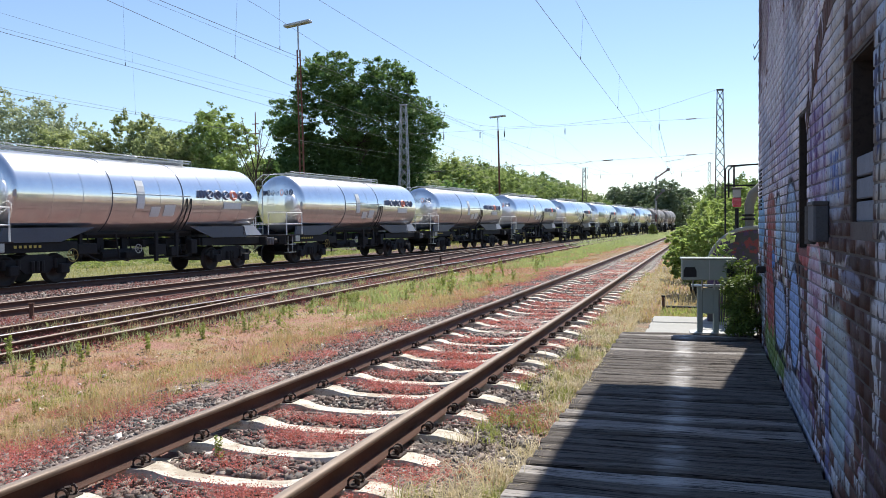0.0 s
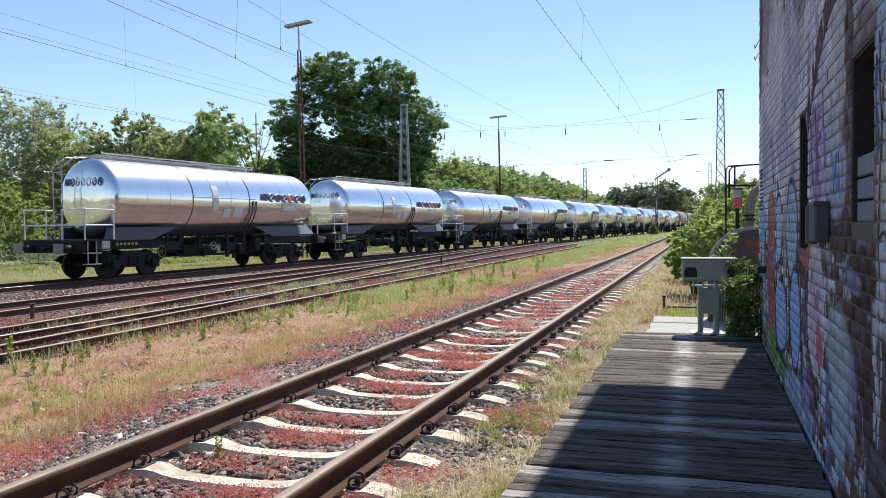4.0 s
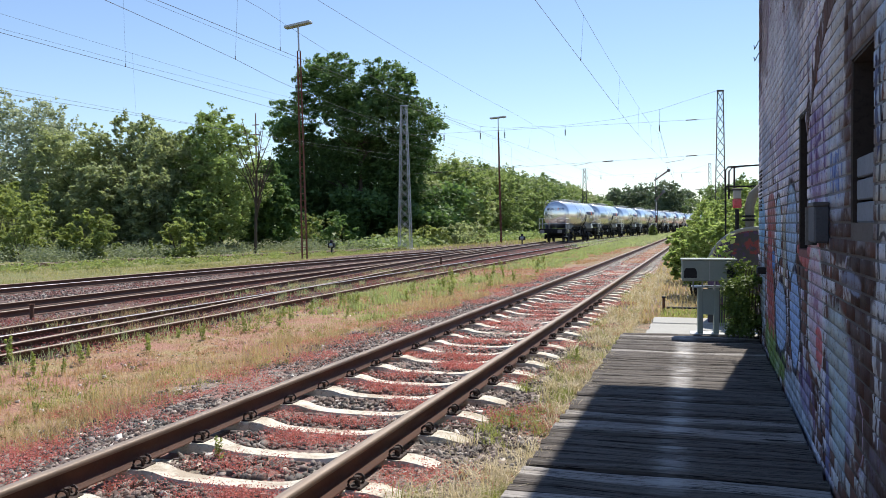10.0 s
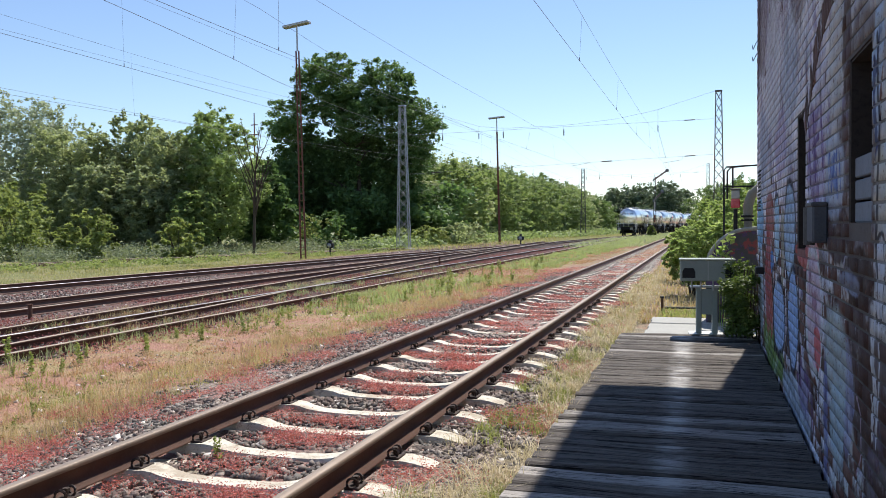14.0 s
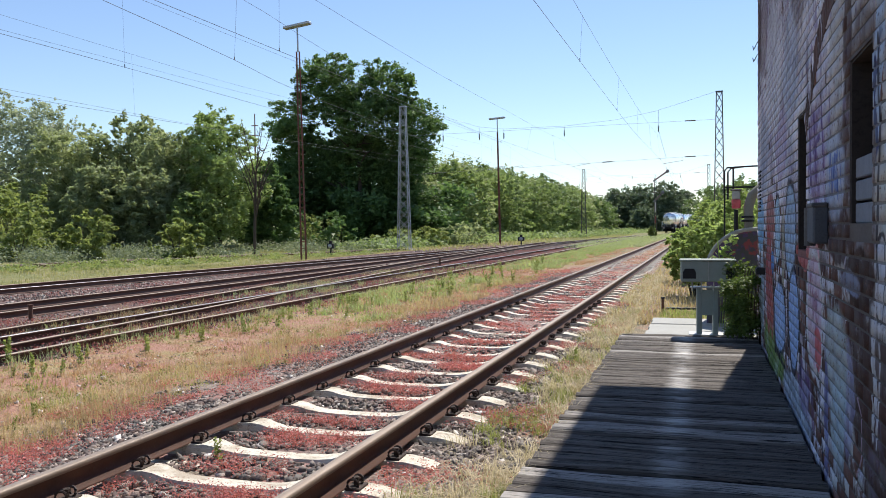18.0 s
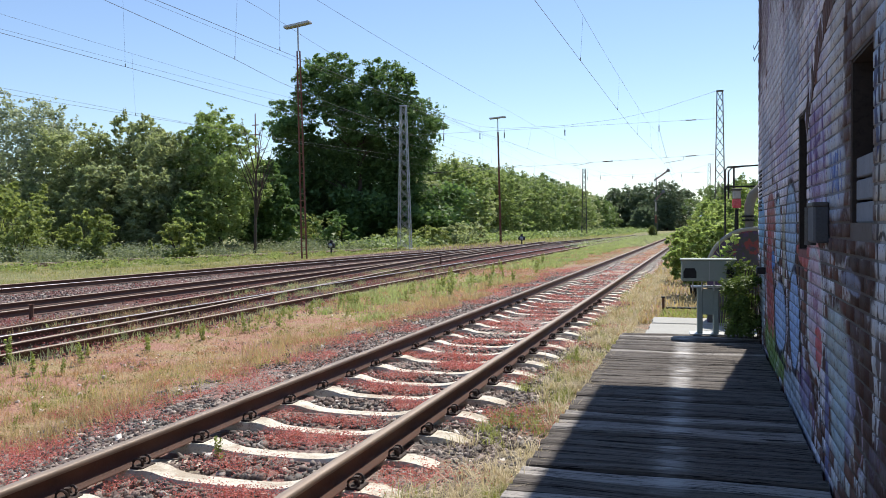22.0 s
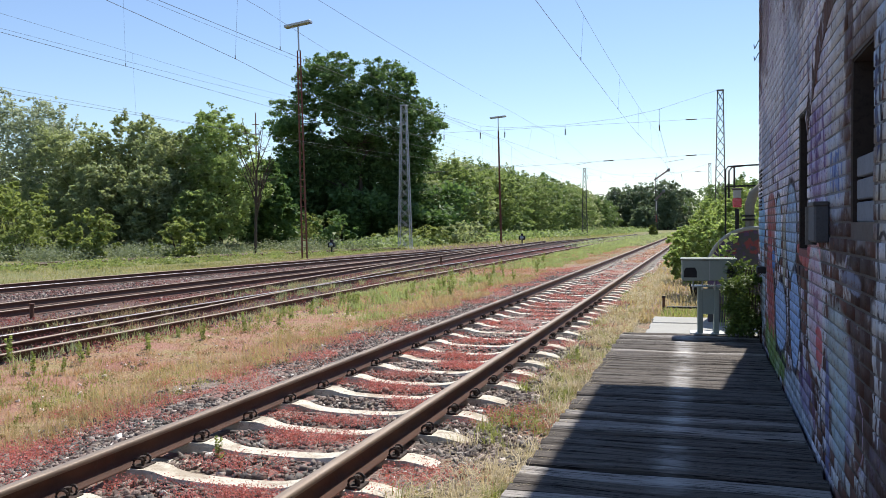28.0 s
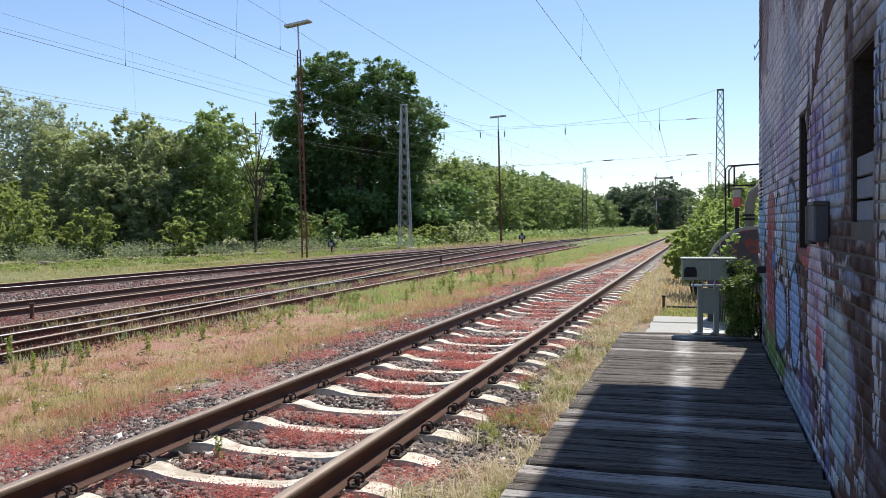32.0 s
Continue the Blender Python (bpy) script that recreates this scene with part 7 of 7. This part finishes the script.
    # a fringe of thin tall grass between the ballast and the bare sand
    x, y = clumped(1050, 22, (-3.3, -1.9), (4, 24), lambda x, y: u(x) < np.clip(1.7 * patch(x, y, 1.2, 2.6) - 0.35, 0.06, 1) * np.clip(1.3 - np.abs(x + 2.5) * 0.9, 0, 1), 0.09, 1.3)
    blades("dry_grass", "thin tall olive and straw grass along the ballast", x, y, gzv(x) - 0.01, 0.15, M["thingrass"], 41, 0.0013 + 0.00014 * y, 0.8)
    x, y = spread(17000, (-10.9, -4.9), (7, 60), lambda x, y: (y > (2.83 - x) * 0.75 - 2) & (u(x) < np.clip(2.2 * patch(x, y, 1.1, 3.1) - 0.75, 0.03, 0.6)), 1.2)
    sprays("stonecrop", "dark red stonecrop between the overgrown yard rails", "stonecrop", x, y, gzv(x) + 0.01, 0.016, M["darksedum"], 44, 0.5, 9, 0.07, 0.09)
    x, y = spread(1500, (-15.6, -12.6), (9, 34), lambda x, y: u(x) < np.clip(2.4 * patch(x, y, 0.8, 1.2) - 1.1, 0, 0.8), 1.2)
    sprays("stonecrop", "dark red stonecrop on the yard ballast", "stonecrop", x, y, gzv(x) + 0.02, 0.018, M["darksedum"], 45, 0.5, 8, 0.05, 0.10)
    # dry grass
    x, y = clumped(760, 46, (1.1, 1.8), (2.5, 26), lambda x, y: u(x) < np.clip((x - 1.1 - 0.2 * (y < 9)) * 2.1, 0.03, 1) * (0.25 + 0.9 * patch(x, y, 2.2, 3.0)), 0.06)
    blades("dry_grass", "pale tangled dry grass along the deck", x, y, gzv(x) - 0.01, 0.15, M["straw"], 9, 0.0019 + 0.00012 * y, 1.7)
    x, y = spread(2600, (1.1, 1.8), (2.5, 26), lambda x, y: u(x) < 0.7)
    blades("dry_grass", "short dry grass along the deck", x, y, gzv(x) - 0.01, 0.07, M["straw"], 29, 0.0022, 1.2)
    x, y = clumped(300, 40, (1.15, 1.8), (2.5, 26), lambda x, y: u(x) < patch(x, y, 1.9, 5.0), 0.05)
    blades("grass", "green grass along the deck", x, y, gzv(x) - 0.01, 0.12, M["grass"], 10, 0.0025, 1.2)
    strip = lambda x, y: u(x) < np.clip(1.5 * patch(x, y, 0.9, 0.7) - 0.2 + 0.2 * ((x < -2.6) & (x > -4.4)), 0, 1)
    x, y = clumped(3600, 20, (-5.3, -1.8), (4, 60), strip, 0.09)
    blades("dry_grass", "thin straw-coloured grass on the sandy strip", x, y, gzv(x) - 0.01, 0.065, M["ruststraw"], 11, 0.0018 + 0.00018 * y, 1.2)
    x, y = clumped(800, 26, (-5.4, -2.2), (6, 30), lambda x, y: u(x) < np.clip(1.9 * patch(x, y, 0.8, 1.9) - 0.55 + 0.3 * (x < -3.8), 0, 1), 0.09)
    blades("grass", "low yellow-green grass on the sandy strip", x, y, gzv(x) - 0.01, 0.075, M["grass"], 22, 0.002 + 0.00018 * y, 1.2)
    x, y = clumped(700, 58, (-5.3, -2.6), (13, 90), lambda x, y: u(x) < np.clip(1.7 * patch(x, y, 0.55, 1.9) - 0.55 + 0.5 * (y > 30) + 0.5 * ((y > 14) & (x < -3.2)), 0, 1), 0.13, 1.35)
    blades("grass", "bright green grass tufts on the sandy strip", x, y, gzv(x) - 0.01, 0.16, M["fresh"], 12, 0.0013 + 0.00016 * y, 0.9)
    x, y = clumped(560, 24, (-9.2, -4.9), (6, 34), lambda x, y: u(x) < np.clip(1.5 * patch(x, y, 0.9, 3.3) - 0.2, 0, 1), 0.12, 1.2)
    blades("dry_grass", "dry grass among the yard rails", x, y, gzv(x) - 0.01, 0.15, M["thingrass"], 13, 0.003, 0.7)
    x, y = clumped(420, 24, (-9.2, -4.9), (6, 34), lambda x, y: u(x) < np.clip(1.5 * patch(x, y, 0.7, 5.3) - 0.2, 0, 1), 0.12, 1.2)
    blades("grass", "dull green grass among the yard rails", x, y, gzv(x) - 0.01, 0.16, M["olive"], 23, 0.004, 0.7)
    x, y = clumped(1100, 4, (-5.2, -1.9), (4.5, 26), lambda x, y: u(x) < np.clip(1.6 * patch(x, y, 1.3, 6.1) - 0.4, 0, 1), 0.03)
    sprays("seedling", "small brown and green seedlings on the sandy strip", "plants", x, y, gzv(x), 0.012, M["seedling"], 24, 0.4, 5, 0.06, 0.015)
    x, y = spread(34000, (-32, -18.9), (14, 80), lambda x, y: u(x) < np.clip(1.6 * patch(x, y, 0.5, 0.3) - 0.3, 0, 1), 1.0)
    blades("grass", "green grass verge beyond the tracks", x, y, gzv(x) - 0.01, 0.15, M["vergegrass"], 14, 0.011, 0.9)
    x, y = spread(15000, (-22.6, -18.9), (13, 48), lambda x, y: (x < np.interp(y, XT[0], XT[1]) - 1.3) & (u(x) < np.clip(1.5 * patch(x, y, 0.8, 4.3) - 0.1, 0.1, 1)), 1.0)
    blades("grass", "yellow-green grass beside the outer rail", x, y, gzv(x) - 0.01, 0.11, M["vergegrass"], 47, 0.007, 1.0)
    x, y = spread(9000, (-23.5, -9.0), (58, 150), lambda x, y: (x < np.interp(y, XT[0], XT[1]) - 2.3) & (u(x) < 0.35 + 0.6 * patch(x, y, 0.3, 1.1)), 1.0)
    blades("grass", "rough grass verge along the far tracks", x, y, gzv(x) - 0.01, 0.26, M["vergegrass"], 47, 0.028, 0.9)
    x, y = spread(9000, (1.3, 3.4), (13.8, 70), lambda x, y: u(x) < 0.85, 1.8)
    blades("dry_grass", "dry grass verge beyond the slab", x, y, gzv(x) - 0.01, 0.16, M["thingrass"], 15, 0.003 + 0.0003 * y, 0.9)
    x, y = spread(16000, (-9.0, -1.3), (60, 175), lambda x, y: (x > -9.0 + 0.05 * (175 - y) - 4) & (x > np.interp(y, XT[0], XT[1]) + 2.2) & (u(x) < 0.4 + 0.6 * patch(x, y, 0.25, 0.3)), 1.0)
    blades("grass", "green grass between the far tracks", x, y, gzv(x) - 0.01, 0.22, M["olive"], 16, 0.03, 0.9)


low_plants()


def weed_proto(h, seed, mat, name="weed"):
    """Upright stems with leaves that shrink towards the tip."""
    rng, pr = np.random.default_rng(seed), random.Random(seed)
    t = empty(name)
    cs = []
    for k in range(3):
        bm = bmesh.new()
        a = pr.uniform(0, 6.28)
        lean = pr.uniform(0.05, 0.16) * h
        tip = (0.06 * k + lean * math.cos(a), 0.05 * k + lean * math.sin(a), h * pr.uniform(0.65, 1.0))
        rod(bm, (0.05 * k, 0.04 * k, -0.03), tip, 0.008, 0.003, 4)
        part("stem", bm, mat, t)
        for q in range(46):
            u = pr.uniform(0.12, 1.0)
            d, b = pr.uniform(0.02, 0.10) * (1.25 - u), pr.uniform(0, 6.28)
            cs.append((0.05 * k + (tip[0] - 0.05 * k) * u + d * math.cos(b), 0.04 * k + (tip[1] - 0.04 * k) * u + d * math.sin(b), tip[2] * u))
    v, f = leaf_quads(np.array(cs), 0.05, rng, 0.5, 4)
    from_np("leaves", v, f, mat, t)
    return t


def weeds():
    spots = [(-2.9, 18.2, 0.5), (-2.55, 20.9, 0.52), (-2.3, 22.6, 0.46), (-3.0, 17.4, 0.36), (-3.5, 17.0, 0.34), (-4.25, 13.9, 0.34), (-4.3, 10.4, 0.32), (-4.35, 9.2, 0.32), (-4.5, 8.2, 0.32),
             (-4.6, 7.5, 0.3), (-4.1, 15.5, 0.38), (-3.9, 18.6, 0.42), (-3.7, 20.4, 0.46), (-3.5, 22.3, 0.46), (-3.2, 25.0, 0.45), (-4.0, 12.2, 0.26), (-3.6, 14.0, 0.25),
             (-3.9, 26.5, 0.5), (-4.2, 29.0, 0.5), (-3.4, 31.5, 0.5), (-3.9, 35.0, 0.55), (-2.7, 28.0, 0.4), (-0.35, 4.83, 0.2), (-2.90, 5.78, 0.16), (-5.55, 8.07, 0.42), (-2.6, 5.3, 0.14), (1.35, 6.3, 0.13), (1.4, 9.6, 0.2), (-4.4, 23.5, 0.5)]
    pr = random.Random(61)
    for k in range(16):
        y = 9.0 + 26.0 * pr.random() ** 1.2
        spots.append((pr.uniform(-4.9, -2.9 if y > 14 else -4.0), y, pr.uniform(0.16, 0.40)))
    for k in range(24):
        y = 6.5 + 11.0 * pr.random()
        spots.append((pr.uniform(-5.0, -4.0), y, pr.uniform(0.12, 0.28)))
    protos = [weed_proto(1.0, 3, M["weed"]), weed_proto(1.0, 4, M["weed"])]
    for i, (x, y, h) in enumerate(spots):
        p = protos[i % 2]
        m = Matrix.Translation((x, y, gz(x))) @ Matrix.Rotation(i * 1.9, 4, 'Z') @ Matrix.Diagonal((h * 1.15, h * 1.15, h, 1))
        if i < 2:
            w = p
            w.matrix_basis = m
        else:
            w = copy_thing(p, m)
            w.matrix_basis = m
        tagged(w, "bright green leafy weed on the gravel strip", "weed", group="weeds along the track")


weeds()


# ---------------------------------------------------------------- bushes by the building
SWAY = []


def corner_bushes():
    data = [(2.66, 19.2, 1.52, 0.66), (3.15, 18.0, 1.75, 0.75), (3.42, 20.2, 2.1, 0.70), (3.95, 20.6, 2.65, 0.9), (4.7, 22.0, 2.7, 1.0), (2.42, 23.2, 1.6, 0.62), (3.2, 27.0, 2.5, 1.0), (4.0, 17.2, 2.2, 0.85)]
    for i, (x, y, h, w) in enumerate(data):
        b = tree("bush", "fresh green leafy bush beside the brick building", (x, y), h, w, M["bush"], 15000, 0.036, 120 + i, 0.28, 26, 0.05, False)
        SWAY.append(b)
    t = empty("ivy", pose(3.36, 11.35, 0.0))
    tagged(t, "dark green ivy climbing at the wall's corner", "ivy")
    rng, pr = np.random.default_rng(140), random.Random(140)
    for k in range(7):
        bm = bmesh.new()
        tube(bm, [(0.15 - 0.05 * k, 0.1 * (k % 3), 0.0), (0.1 - 0.04 * k, 0.05 * k - 0.1, 0.5), (0.12 - 0.03 * k, 0.06 * k - 0.15, 0.95)], 0.008, 5)
        part("stem", bm, M["bark"], t)
    cl = [(pr.uniform(-0.22, 0.12), pr.uniform(-0.3, 0.6), pr.uniform(0.06, 1.0), pr.uniform(0.07, 0.16), pr.uniform(0.07, 0.16), pr.uniform(0.06, 0.14)) for k in range(46)]
    p = clump_points(cl, 7000, rng, 0.3)
    p[:, 0] = np.minimum(p[:, 0], 0.165)
    p[:, 2] = np.maximum(p[:, 2], 0.04)
    v, f = leaf_quads(p, 0.026, rng)
    from_np("leaves", v, f, M["ivydark"], t)
    t = empty("young_shoot", pose(3.06, 12.75, 0.0))
    tagged(t, "young shoot with large pale green leaves before the duct", "shoot")
    bm = bmesh.new()
    for k in range(3):
        tube(bm, [(0.03 * k, 0, 0.0), (0.02 + 0.05 * k, 0.0, 0.7), (-0.05 + 0.08 * k, -0.04, 1.35 - 0.12 * k)], 0.008, 5)
    part("stem", bm, M["ivy"], t)
    cl = [(-0.1 + 0.05 * k, -0.05, 1.0 + 0.06 * k, 0.09, 0.06, 0.05) for k in range(7)] + [(0.12, -0.05, 1.1, 0.08, 0.06, 0.06)]
    v, f = leaf_quads(clump_points(cl, 60, rng, 0.2), 0.06, rng, 0.35, 4)
    from_np("leaves", v, f, M["ivy"], t)
    SWAY.append(t)
    x = rng.uniform(2.1, 3.4, 1600)
    y = rng.uniform(13.85, 15.4, 1600)
    blades("grass", "bright green grass behind the slab", x, y, gzv(x), 0.14, M["weed"], 18, 0.007, 0.7)


corner_bushes()


# ---------------------------------------------------------------- movement
def motions():
    times = [0.5 * k for k in range(65)]
    for k, w in enumerate(WAGONS):
        walk(w, [(t, wagon_pose(rear_of_train(t) + k * PITCH_Y)) for t in times])
        # the wheels roll: a step every fifteenth of a second, then every thirtieth
        sets = [c for c in w.children_recursive if c.name.startswith("wheelset")]
        ticks = [q / 15.0 for q in range(165)] + [q / 30.0 for q in range(330, 961)]
        roll = [(q, (rear_of_train(q) - rear_of_train(0)) / 0.46) for q in ticks]
        for c in sets:
            y = c.location.y
            walk(c, [(t, pose(0, y, 0.46, -math.degrees(a), 0, 0)) for t, a in roll])
    # both semaphore arms drop to stop
    for arm, z, up in ((ARMS[0], 8.3, -35.0), (ARMS[1], 5.3, -48.0)):
        walk(arm, [(t, pose(0, -0.16, z, 0, up * (1 - f), 0)) for t, f in ((0.0, 0.0), (30.9, 0.0), (31.05, 0.08), (31.2, 0.25), (31.4, 0.68), (31.6, 1.0), (32.0, 1.0))])
    # bushes stir in a light breeze
    for i, b in enumerate(SWAY):
        m = b.matrix_basis.copy()
        walk(b, [(t, m @ pose(0, 0, 0, 0.8 * math.sin(1.9 * t + i), 1.3 * math.sin(1.3 * t + 2.1 * i), 0)) for t in times])


motions()
